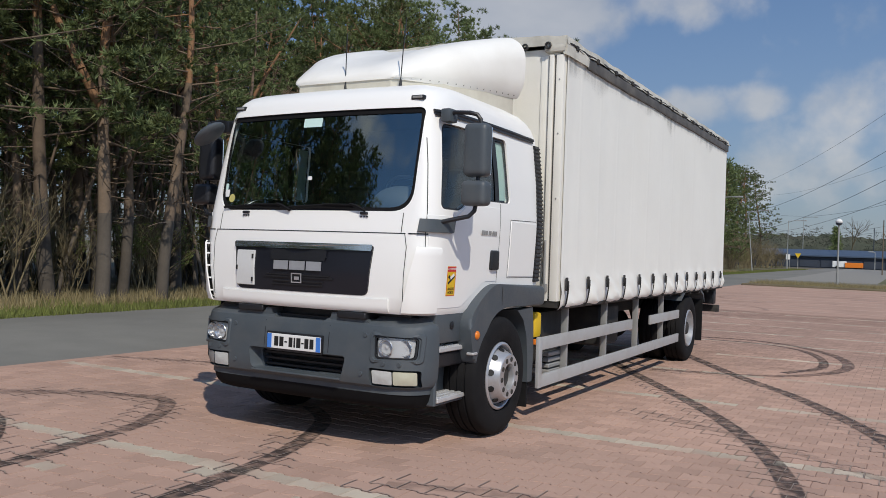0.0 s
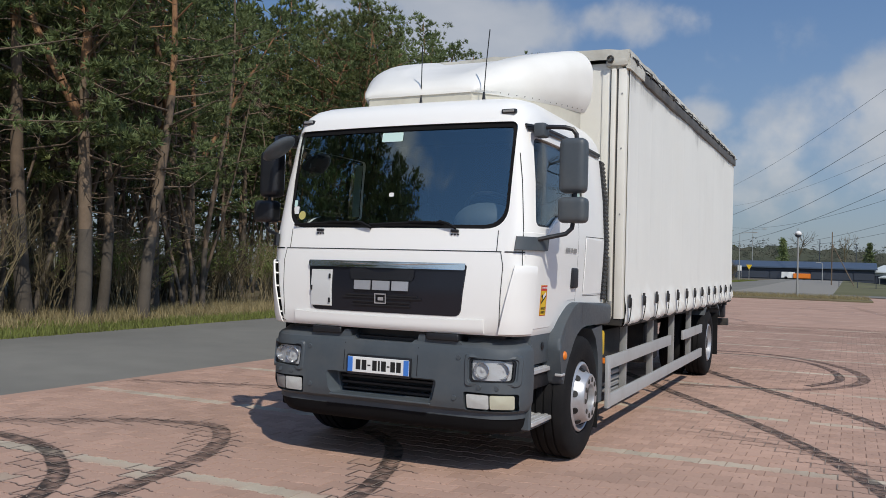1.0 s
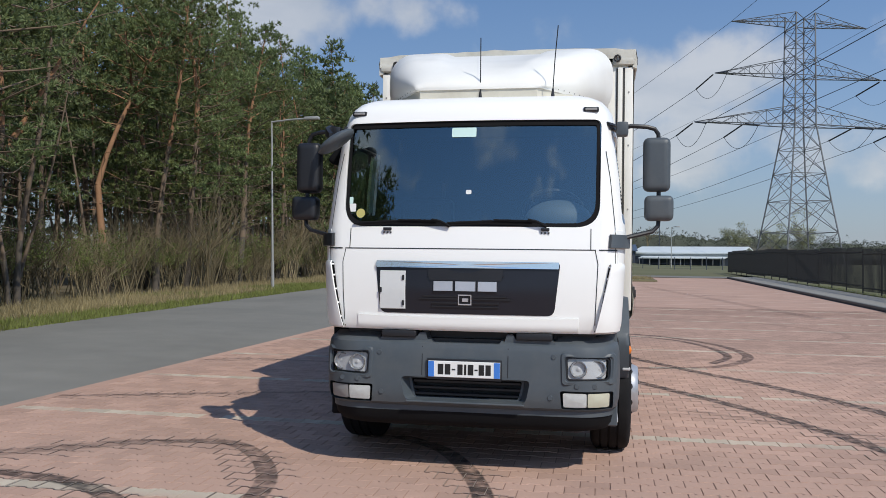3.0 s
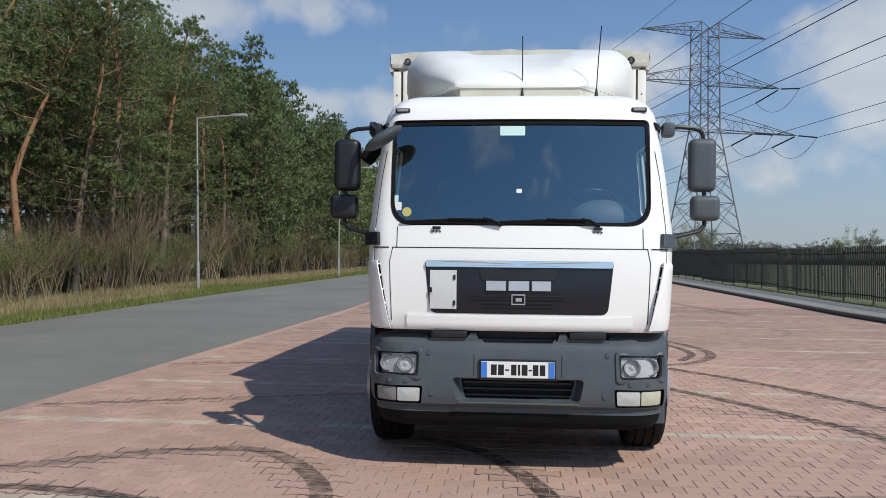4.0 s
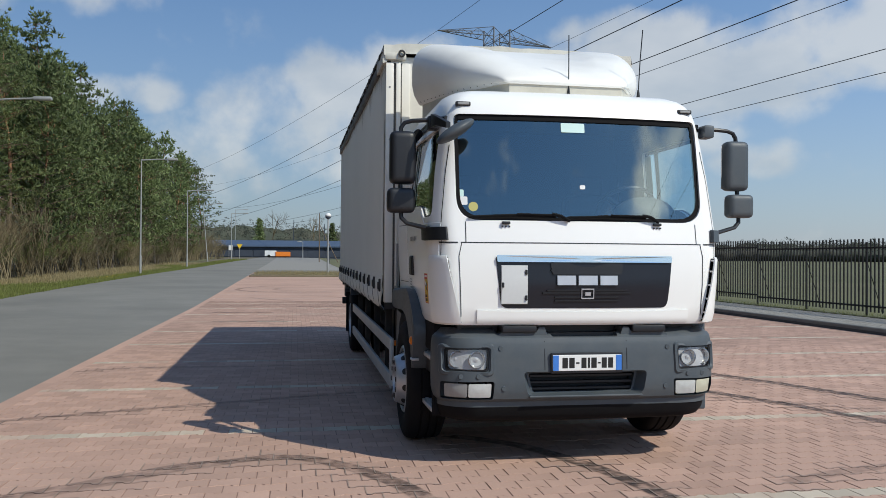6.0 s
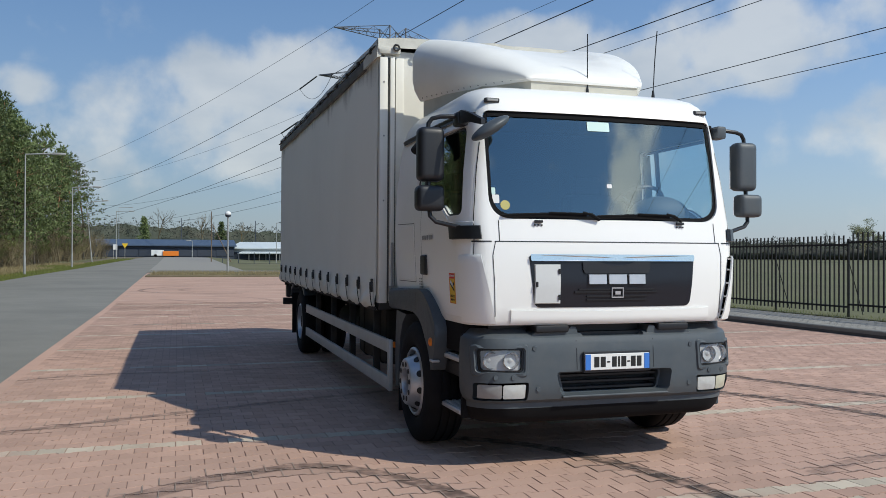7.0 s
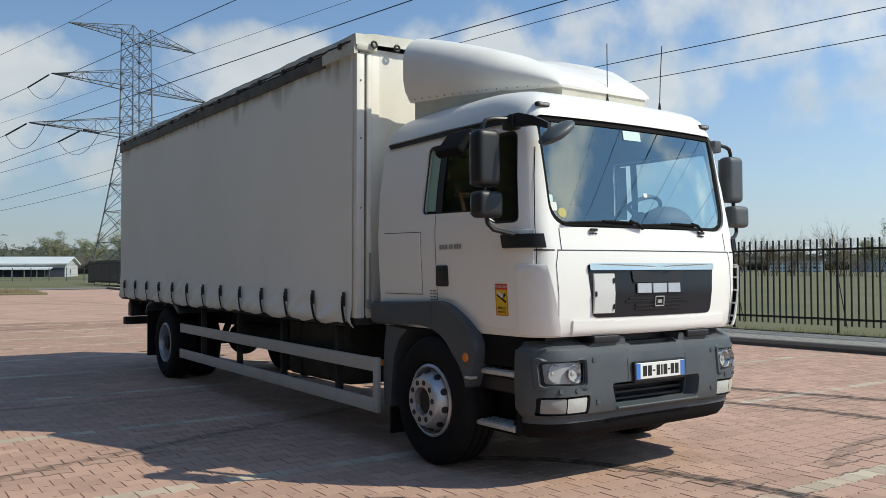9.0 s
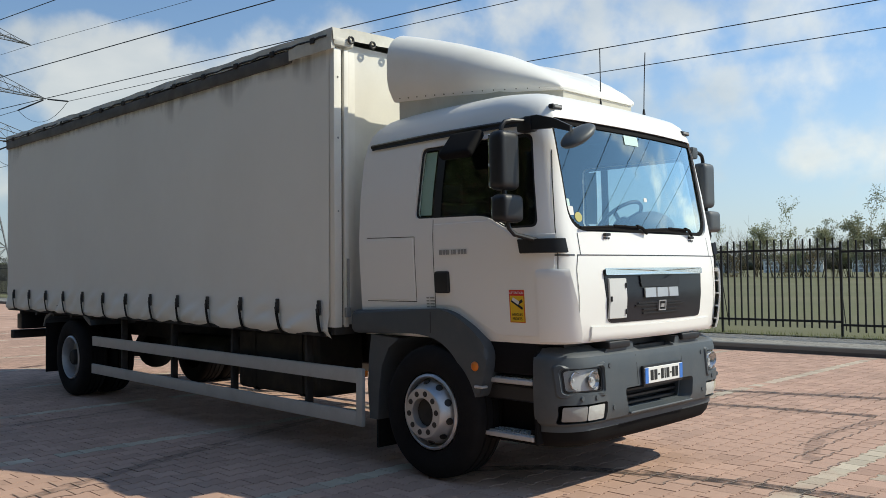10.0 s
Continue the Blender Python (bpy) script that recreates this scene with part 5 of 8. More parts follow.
    bmesh.ops.transform(bm, matrix=Matrix.Translation((s * 1.15, 0.775, 0.845)) @ Matrix.Diagonal((0.6, 1, 1, 1)), verts=q)
    part("side_repeater", bm, M_ORANGE, w, "amber side repeater")
    bm = bmesh.new()
    box(bm, min(s * 1.10, s * 1.16), max(s * 1.10, s * 1.16), 0.70, 0.78, 0.695, 0.715, 0.005, 1)
    part("wing_bracket", bm, M_ALU, w, "bright metal bracket")
    bm = bmesh.new()
    box(bm, min(s * 1.12, s * 1.145), max(s * 1.12, s * 1.145), 1.955, 1.99, 0.68, 0.73, 0.005, 1)
    part("side_marker", bm, M_ORANGE, w)
    bm = bmesh.new()
    lathe(bm, [(0.0, 0.0), (0.0, 0.022), (0.012, 0.03), (0.02, 0.0)], 14)
    part("fuel_cap", bm, M_PRINT if s < 0 else M_BLACK, step, "", Matrix.Translation((s * 1.05, 0.53, 0.93)))
bm = bmesh.new()
bellows = []
for k in range(103):
    z = 1.24 + k * 0.012
    xo, e = side_pt(1.98, z).x + (0.014, 0.026, 0.020)[k % 3], (0.0, 0.006, 0.004)[k % 3]
    bellows.append([Vector((1.02, 1.985 - e, z)), Vector((xo, 1.985 - e, z)), Vector((xo, 2.08 + e, z)), Vector((1.02, 2.08 + e, z))])
loft(bm, bellows)
part("rubber_gaiter", bm, M_BLACK, cab, "black ribbed rubber strip at the cab's rear edge")

# Wheels
TYRE = [(-0.14, 0.30), (-0.155, 0.335), (-0.158, 0.40), (-0.15, 0.455), (-0.135, 0.487), (-0.115, 0.500), (-0.085, 0.503), (-0.082, 0.490), (-0.070, 0.490), (-0.067, 0.505), (-0.022, 0.506), (-0.019, 0.493), (-0.007, 0.493), (-0.004, 0.506),
        (0.004, 0.506), (0.045, 0.506), (0.048, 0.493), (0.06, 0.493), (0.063, 0.505), (0.115, 0.500), (0.135, 0.487), (0.15, 0.455), (0.158, 0.40), (0.155, 0.335), (0.14, 0.30)]

TYRE = [(a, r * 0.955) for a, r in TYRE]


def wheel(name, x, y, s, front):
    """A road wheel: disc with tyre, rim, nuts and hand holes; its outer side points along s."""
    m = Matrix.Translation((s * x, y, 0.487)) @ (Matrix.Identity(4) if s > 0 else Matrix.Rotation(math.pi, 4, "Z"))
    bm = bmesh.new()
    if front:
        lathe(bm, [(a_, r_ * 0.955) for a_, r_ in [(0.075, 0.250), (0.100, 0.246), (0.130, 0.232), (0.185, 0.203), (0.212, 0.192), (0.218, 0.184), (0.218, 0.112), (0.205, 0.108), (0.15, 0.106), (0.15, 0.0)]], 40)
    else:
        lathe(bm, [(a_, r_ * 0.955) for a_, r_ in [(0.02, 0.248), (0.0, 0.24), (-0.03, 0.225), (-0.05, 0.172), (-0.055, 0.165), (-0.055, 0.11), (0.06, 0.105), (0.075, 0.09), (0.08, 0.0)]], 40)
    # rear hub in a duller grey than the front, its shade put into colour
    hub = part(name, bm, M_STEEL if front else M_POST, truck, "silver steel wheel with black tyre", m)
    bm = bmesh.new()
    lathe(bm, TYRE, 56, close=True)
    part("tyre", bm, M_RUBBER, hub, "black road tyre")
    bm = bmesh.new()
    lathe(bm, [(a_, r_ * 0.955) for a_, r_ in [(0.148, 0.278), (0.152, 0.270), (0.146, 0.262), (0.12, 0.258), (0.06, 0.246), (-0.12, 0.246), (-0.15, 0.27), (-0.14, 0.290), (0.0, 0.288), (0.14, 0.288)]], 48, close=True)
    part("rim", bm, M_STEEL, hub, "silver steel rim")
    for k in range(10):
        a = 2 * math.pi * k / 10 + 0.1
        bm = bmesh.new()
        r0, xx, nut = (0.141, 0.216, 0.019) if front else (0.137, -0.055, 0.016)
        lathe(bm, [(xx, nut * 1.15), (xx + 0.007, nut), (xx + 0.009, 0.0)], 10)
        ob = part("wheel_nut", bm, M_FRAME, hub)
        ob.location = (0, r0 * math.cos(a), r0 * math.sin(a))
        bm = bmesh.new()
        if front:
            lathe(bm, [(0.0, 0.0), (0.0, 0.027), (0.006, 0.025), (0.006, 0.0)], 14)
            mm = Matrix.Rotation(a + 0.31, 4, "X") @ Matrix.Translation((0.150, 0.2125, 0)) @ Matrix.Rotation(radians(62), 4, "Z")
        else:
            lathe(bm, [(0.0, 0.0), (0.0, 0.024), (0.006, 0.022), (0.006, 0.0)], 12)
            mm = Matrix.Rotation(a, 4, "X") @ Matrix.Translation((-0.036, 0.196, 0)) @ Matrix.Rotation(radians(-20), 4, "Z")
        part("hand_hole", bm, M_INK, hub, "", mm)
    bm = bmesh.new()
    lathe(bm, [(0.10, 0.104), (0.165, 0.102), (0.175, 0.08), (0.18, 0.0)] if front else [(0.06, 0.1), (0.11, 0.095), (0.125, 0.08), (0.127, 0.0)], 24)
    part("hub_cap", bm, M_FRAME, hub, "dark greasy hub")
    return hub


for s in (1, -1):
    wheel("front_wheel", 1.015, 1.22, s, True)
    wheel("rear_wheel", 1.02, 7.81, s, False)
    bm = bmesh.new()
    lathe(bm, TYRE, 48, close=True)
    part("inner_tyre", bm, M_RUBBER, truck, "inner twin tyre", Matrix.Translation((s * 0.67, 7.81, 0.487)))

# Chassis
bm = bmesh.new()
for s in (1, -1):
    box(bm, min(s * 0.36, s * 0.44), max(s * 0.36, s * 0.44), 0.9, 9.9, 0.74, 1.0)
for y in np.arange(2.3, 9.9, 0.6):
    box(bm, -1.2, 1.2, y - 0.03, y + 0.03, 1.0, 1.08)
for y in (1.22, 7.81):
    tube(bm, [(-1.0, y, 0.5), (1.0, y, 0.5)], 0.07, 10)
q = bmesh.ops.create_uvsphere(bm, u_segments=16, v_segments=10, radius=0.24)["verts"]
bmesh.ops.transform(bm, matrix=Matrix.Translation((0, 7.81, 0.5)), verts=q)
tube(bm, [(0, 2.5, 0.68), (0, 7.7, 0.56)], 0.06, 8)
box(bm, -0.45, 0.45, 0.5, 1.9, 0.62, 1.05)
part("chassis", bm, M_FRAME, truck, "dirty black ladder chassis with axles")
for y in (7.2, 8.42):
    for s in (1, -1):
        bm = bmesh.new()
        tube(bm, [(s * 0.42, y, 0.9), (s * 0.42, y + (0.3 if y < 8 else -0.3), 0.60)], 0.05, 6)
        part("suspension_arm", bm, M_FRAME, truck)
bm = bmesh.new()
box(bm, -1.02, -0.50, 2.75, 4.05, 0.42, 0.98, 0.06, 3)
tank = part("fuel_tank", bm, M_FRAME, truck, "dark fuel tank under the body")
for y in (3.0, 3.75):
    bm = bmesh.new()
    box(bm, -1.03, -0.49, y - 0.03, y + 0.03, 0.41, 0.99, 0.06, 3)
    part("tank_strap", bm, M_FRAME, tank)
bm = bmesh.new()
box(bm, 0.52, 1.02, 2.35, 3.0, 0.45, 0.95, 0.03, 2)
part("battery_box", bm, M_FRAME, truck, "dark battery box")
bm = bmesh.new()
box(bm, 0.85, 1.05, 2.15, 2.32, 0.72, 0.95, 0.03, 2)
part("chock_holder", bm, M_YELLOW, truck, "yellow wheel chock")
for k in range(4):
    bm = bmesh.new()
    box(bm, 0.80, 1.08, 2.45, 2.95, 0.36 + 0.055 * k, 0.40 + 0.055 * k, 0.008, 1)
    part("stacked_board", bm, M_POST, truck, "grey stacked board")
for y in (4.6, 5.1):
    bm = bmesh.new()
    lathe(bm, [(-0.40, 0.0), (-0.39, 0.10), (-0.36, 0.15), (0.36, 0.15), (0.39, 0.10), (0.40, 0.0)], 20, "z")
    part("air_tank", bm, M_FRAME, truck, "", Matrix.Translation((-0.8, y + 0.2, 0.72)) @ Matrix.Rotation(radians(90), 4, "X"))
bm = bmesh.new()
lathe(bm, TYRE, 40, close=True)
part("spare_wheel", bm, M_RUBBER, truck, "spare tyre under the chassis", Matrix.Translation((0.2, 4.9, 0.60)) @ Matrix.Rotation(radians(90), 4, "Y"))
bm = bmesh.new()
box(bm, 0.6, 1.05, 4.0, 4.7, 0.5, 0.95, 0.05, 3)
part("adblue_tank", bm, M_FRAME, truck)

# Side guards
for s in (1, -1):
    def rail(nm, y0, y1, z0, z1, x0=1.185, x1=1.217, mt=M_RAIL, s=s):
        bm = bmesh.new()
        box(bm, min(s * x0, s * x1), max(s * x0, s * x1), y0, y1, z0, z1, 0.006, 2)
        return part(nm, bm, mt, truck, "", TILT_BODY)
    if s > 0:
        rail("side_rail", 1.96, 4.83, 0.63, 0.745)
        rail("side_rail", 5.63, 7.12, 0.63, 0.745)
    else:
        rail("side_rail", 1.97, 7.10, 0.63, 0.745)
    tagged(rail("side_rail", 1.97, 7.12, 0.295, 0.41), "grey aluminium side guard rail")
    rail("guard_end_post", 1.955, 2.03, 0.295, 0.75, 1.187, 1.223)
    for y in (2.75, 3.95, 5.15, 6.35):
        # posts on the sunless side take the chassis black as painted shade
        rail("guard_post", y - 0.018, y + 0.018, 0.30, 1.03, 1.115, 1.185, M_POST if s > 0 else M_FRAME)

# Box body
BY0, BY1, BW, BZ = 2.29, 10.0, 1.255, 3.39
bm = bmesh.new()
box(bm, -1.20, 1.20, BY0, BY0 + 0.05, 1.05, 3.40)
part("front_wall", bm, M_FRONTWALL, truck, "cream front wall of the box body", TILT_BODY)
bm = bmesh.new()
box(bm, -1.24, 1.24, BY0, BY1, 1.02, 1.10)
for s in (1, -1):
    box(bm, min(s * 1.18, s * 1.25), max(s * 1.18, s * 1.25), BY0 + 0.1, BY1, 0.98, 1.10, 0.01, 1)
part("load_floor", bm, M_FRAME, truck, "", TILT_BODY)
bm = bmesh.new()
box(bm, -1.22, 1.22, BY1 - 0.05, BY1, 1.05, 3.42)
part("rear_doors", bm, M_FRONTWALL, truck, "cream rear doors", TILT_BODY)
for s in (1, -1):
    post = None
    for nm, x0, x1, y0, y1, mt in (("corner_post", 1.172, 1.25, BY0 - 0.03, BY0 + 0.10, M_FRONTWALL), ("post_channel", 1.105, 1.150, BY0 - 0.04, BY0 + 0.02, M_FRONTWALL), ("post_groove", 1.15, 1.173, BY0 - 0.012, BY0 + 0.03, M_DARKRAIL), ("wall_batten", 1.01, 1.09, BY0 - 0.012, BY0 + 0.02, M_FRONTWALL), ("wall_groove", 1.085, 1.11, BY0 - 0.006, BY0 + 0.02, M_DARKRAIL)):
        bm = bmesh.new()
        box(bm, min(s * x0, s * x1), max(s * x0, s * x1), y0, y1, 1.06, 3.34, 0.006, 2)
        ob = part(nm, bm, mt, post or truck, "pale aluminium front corner post" if post is None else "", None if post else TILT_BODY)
        post = post or ob
    bm = bmesh.new()
    tube(bm, [(s * 1.128, BY0 - 0.055, 1.22), (s * 1.13, BY0 - 0.06, 1.35), (s * 1.128, BY0 - 0.055, 1.62)], 0.012, 6)
    part("tension_lever", bm, M_POST, post)
    bm = bmesh.new()
    box(bm, s * 1.128 - 0.025, s * 1.128 + 0.025, BY0 - 0.06, BY0 - 0.03, 1.14, 1.22, 0.005, 1)
    part("lever_foot", bm, M_POST, post)
    for z in (2.0, 2.6, 3.1):
        bm = bmesh.new()
        box(bm, s * 1.21 - 0.007, s * 1.21 + 0.007, BY0 - 0.037, BY0 - 0.028, z, z + 0.016, 0.003, 1)
        part("post_bolt", bm, M_POST, post)
    bm = bmesh.new()
    box(bm, min(s * 1.16, s * 1.25), max(s * 1.16, s * 1.25), BY1 - 0.1, BY1 + 0.02, 1.0, 3.36, 0.01, 2)
    part("rear_post", bm, M_FRONTWALL, truck, "", TILT_BODY)

STRAPS = [2.44 + 0.601 * k for k in range(13)]


def curtain_x(y, z, ph):
    """How far the curtain stands out: slack hem between the straps, soft folds above."""
    low = max(0.0, min(1.0, (1.33 - z) / 0.28))
    k = (y - 2.44) / 0.601
    slack = abs(math.sin(math.pi * k))
    hem = 0.026 * slack ** 0.7 + 0.015 * math.sin(k * 9.4 + z * 22 + ph) * slack + 0.034 * slack * noise.noise((y * 5.0 + z * 9.0, z * 4.0, ph + 9))
    d = 0.012 * noise.noise((y * 0.8, z * 0.35, ph)) + 0.006 * noise.noise((y * 3.1, z * 0.5, ph + 7))
    d += 0.026 * low * noise.noise((y * 2.2 + z * 4.0, z * 9.0, ph + 3))
    low2 = max(0.0, min(1.0, (1.75 - z) / 0.6))
    d += 0.010 * low2 * noise.noise((y * 4.0 + z * 3.0, z * 2.0, ph + 1)) + 0.005 * noise.noise((y * 0.6 + z, z * 6.0, ph + 5)) * max(0.0, min(1.0, (z - 2.9) / 0.3))
    seam = abs(((y - 2.74) / 0.601 + 0.5) % 1.0 - 0.5) * 0.601
    d += 0.0026 * max(0.0, 1.0 - seam / 0.03)
    return max(d, 0.002 - 0.012 * (1 - low)) + low * hem * (1.0 - 0.6 * max(0.0, (1.1 - z) / 0.1))


for s in (1, -1):
    ph = 3.7 if s > 0 else 11.2
    zl = [0.985, 1.005, 1.03, 1.06, 1.09, 1.12, 1.15, 1.18, 1.21, 1.24, 1.27, 1.30, 1.34] + [1.42 + 0.12 * k for k in range(16)] + [BZ - 0.01]
    yl = np.linspace(BY0 + 0.03, BY1 - 0.02, 313)
    bm = bmesh.new()
    vs = []
    for z in zl:
        row = []
        for y in yl:
            zz = z
            k = (y - 2.44) / 0.601
            if z < 1.1:
                zz += 0.010 * (abs(math.cos(math.pi * k)) ** 6) * (1.1 - z) / 0.115 - 0.025 * max(0, 1 - (y - BY0) / 0.12) * (1.1 - z) / 0.115
            tuck = max(0.0, (1.02 - z) / 0.035)
            row.append(bm.verts.new((s * (BW + curtain_x(y, z, ph) - 0.03 * tuck), y, zz)))
        vs.append(row)
    for a, b in zip(vs, vs[1:]):
        for i in range(len(yl) - 1):
            bm.faces.new((a[i], a[i + 1], b[i + 1], b[i]))
    cur = part("side_curtain", bm, M_TARP, truck, "off-white tarpaulin side curtain with slack hem", TILT_BODY)
    for k, y in enumerate(STRAPS):
        zt = 1.28 + 0.002 * (k % 3)
        bm = bmesh.new()
        x = s * (BW + 0.014)
        box(bm, min(x, x + s * 0.020), max(x, x + s * 0.020), y - 0.019, y + 0.019, zt - 0.125, zt, 0.007, 2)
        box(bm, min(x, x + s * 0.032), max(x, x + s * 0.032), y - 0.012, y + 0.012, zt - 0.105, zt - 0.03, 0.006, 1)
        part("buckle", bm, M_BUCKLE, cur, "dark steel buckle")
        bm = bmesh.new()
        pts = [(1.285, 1.21), (1.283, 1.15), (1.278, 1.09), (1.268, 1.03), (1.24, 0.985)]
        dy = 0.010 + 0.030 * ((k * 7) % 4) / 4
        vs = [(bm.verts.new((s * (px + 0.012), y - 0.023 - dy * (1.21 - pz) / 0.2, pz)), bm.verts.new((s * (px + 0.012), y + 0.023 - dy * (1.21 - pz) / 0.2, pz))) for px, pz in pts]
        for (p, q), (r, t) in zip(vs, vs[1:]):
            bm.faces.new((p, q, t, r))
        bmesh.ops.solidify(bm, geom=bm.faces[:], thickness=0.004)
        part("webbing_strap", bm, M_STRAP, cur, "black webbing strap")
    # top rail with pegs
    bm = bmesh.new()
    box(bm, min(s * 1.235, s * 1.282), max(s * 1.235, s * 1.282), BY0 + 0.55, BY1, BZ - 0.075, BZ + 0.035, 0.012, 2)
    trail = part("curtain_rail", bm, M_DARKRAIL, truck, "grimy dark curtain rail", TILT_BODY)
    bm = bmesh.new()
    loft(bm, [[Vector((s * (x + 0.005 * noise.noise((y * 9, x * 4, 3))), y, z)) for x, z in ((1.245, BZ - 0.05), (1.285, BZ - 0.062), (1.288, BZ + 0.02), (1.272, BZ + 0.10), (1.245, BZ + 0.09))] for y in [BY0 - 0.04 + 0.06 * k for k in range(11)]])
    part("pelmet_flap", bm, M_TARPTOP, trail, "creased tarpaulin flap at the front corner")
    bm = bmesh.new()
    tube(bm, [(s * (1.283 + 0.004 * math.sin(k * 1.3)), BY0 + 0.02 + k * 0.1, BZ + 0.052 + 0.006 * math.sin(k * 2.1)) for k in range(79)], 0.010, 5)
    for k in range(13):
        box(bm, s * 1.285 - 0.014, s * 1.285 + 0.014, 2.5 + 0.6 * k - 0.03, 2.5 + 0.6 * k + 0.03, BZ + 0.02, BZ + 0.07, 0.006, 1)
    part("roof_rope", bm, M_FRAME, trail)

# Roof sheet with creased overhang
bm = bmesh.new()
nx, ny = 26, 90
vs = []
for j in range(ny + 1):
    row = []
    for i in range(nx + 1):
        x = -1.275 + 2.55 * i / nx
        y = BY0 - 0.045 + (BY1 - BY0 + 0.06) * j / ny
        e = abs(x) > 1.26
        z = BZ + 0.125 + 0.02 * (1 - (x / 1.27) ** 2) + 0.014 * noise.noise((x * 5, y * 4, 2)) - (0.012 if abs(x) > 1.15 else 0)
        row.append(bm.verts.new((x, y, z)))
    vs.append(row)
for j in range(ny):
    for i in range(nx):
        bm.faces.new((vs[j][i], vs[j][i + 1], vs[j + 1][i + 1], vs[j + 1][i]))


def flap(top, drop, out):
    low = []
    for n, v in enumerate(top):
        w = 0.014 * noise.noise((v.co.x * 9, v.co.y * 6, 5))
        low.append(bm.verts.new((v.co.x + out[0] * (0.012 + w), v.co.y + out[1] * (0.012 + w), v.co.z - drop - 0.3 * w)))
    for a, b, c, d in zip(top, top[1:], low[1:], low):
        bm.faces.new((a, b, c, d))


flap(vs[0], 0.10, (0, -1))
flap(vs[-1], 0.10, (0, 1))
flap([r[0] for r in vs], 0.075, (-1, 0))
flap([r[-1] for r in vs], 0.075, (1, 0))
roof = part("roof_sheet", bm, M_TARPTOP, truck, "dirty creased roof tarpaulin", TILT_BODY)
for s in (1, -1):
    bm = bmesh.new()
    box(bm, min(s * 1.05, s * 1.27), max(s * 1.05, s * 1.27), BY0 - 0.06, BY0 + 0.06, BZ - 0.03, BZ + 0.045, 0.03, 2)
    part("roof_corner", bm, M_TARPTOP, roof, "folded tarpaulin corner")
    for k in range(3):
        bm = bmesh.new()
        lathe(bm, [(0.010 * math.cos(a), 0.026 + 0.010 * math.sin(a)) for a in np.linspace(0, 2 * math.pi, 9)[:-1]], 16, "z", True)
        part("roof_eyelet", bm, M_BUCKLE, roof, "", Matrix.Translation((s * (1.10 - 0.24 * k), BY0 - 0.074, BZ + 0.03)) @ Matrix.Rotation(radians(90), 4, "X"))
    # sooty streaks running down from the curtain rail
    gv, gf, gc = [], [], []
    ny = 120
    for i in range(ny + 1):
        y = BY0 + 0.06 + (BY1 - BY0 - 0.12) * i / ny
        d = 0.12 + 0.28 * max(0.0, noise.noise((y * 1.7, 3.0 * s, 1.0))) + 0.10 * math.exp(-(y - BY0) * 1.2)
        for j, c in ((0, 1.0), (1, 0.55), (2, 0.0)):
            z = BZ - 0.04 - d * j / 2
            gv.append((s * (BW + curtain_x(y, z, 3.7 if s > 0 else 11.2) + 0.004), y, z))
            gc.append(c)
    for i in range(ny):
        for j in range(2):
            gf.append((i * 3 + j, i * 3 + j + 1, (i + 1) * 3 + j + 1, (i + 1) * 3 + j))
    me = raw_mesh("soot_streak", gv, gf, M_GRIME)
    me.attributes.new("cover", "FLOAT", "POINT").data.foreach_set("value", gc)
    ob = new("soot_streak", me)
    ob.parent, ob.matrix_basis = truck, TILT_BODY
    tagged(ob, "grey soot streaks below the curtain rail")

# Rear end
for s in (1, -1):
    bm = bmesh.new()
    prism(bm, [(8.62, 0.86), (8.55, 0.99), (8.3, 1.07), (7.81, 1.12), (7.32, 1.07), (7.1, 0.99), (7.06, 0.92), (7.10, 0.92), (7.34, 1.04), (7.81, 1.09), (8.28, 1.04), (8.52, 0.96), (8.59, 0.86)], "x", s * 0.66, s * 1.21)
    part("rear_wing", bm, M_GREY, truck, "dark rear wheel arch")
    bm = bmesh.new()
    box(bm, min(s * 0.66, s * 1.19), max(s * 0.66, s * 1.19), 8.56, 8.58, 0.25, 0.95)
    part("rear_mud_flap", bm, M_RUBBER, truck)
    bm = bmesh.new()
    box(bm, min(s * 0.80, s * 1.15), max(s * 0.80, s * 1.15), 9.62, 9.80, 0.78, 1.0, 0.02, 2)
    part("tail_lamp_box", bm, M_BLACK, truck)
    bm = bmesh.new()
    box(bm, min(s * 0.42, s * 0.52), max(s * 0.42, s * 0.52), 9.3, 9.95, 0.66, 0.98, 0.01, 1)
    part("underrun_bracket", bm, M_FRAME, truck)
bm = bmesh.new()
box(bm, -1.18, 1.18, 9.85, 9.97, 0.64, 0.76, 0.012, 2)
part("underrun_bar", bm, M_FRAME, truck, "rusty black rear underrun bar")

# ---- tyre marks ----


MARKS = []


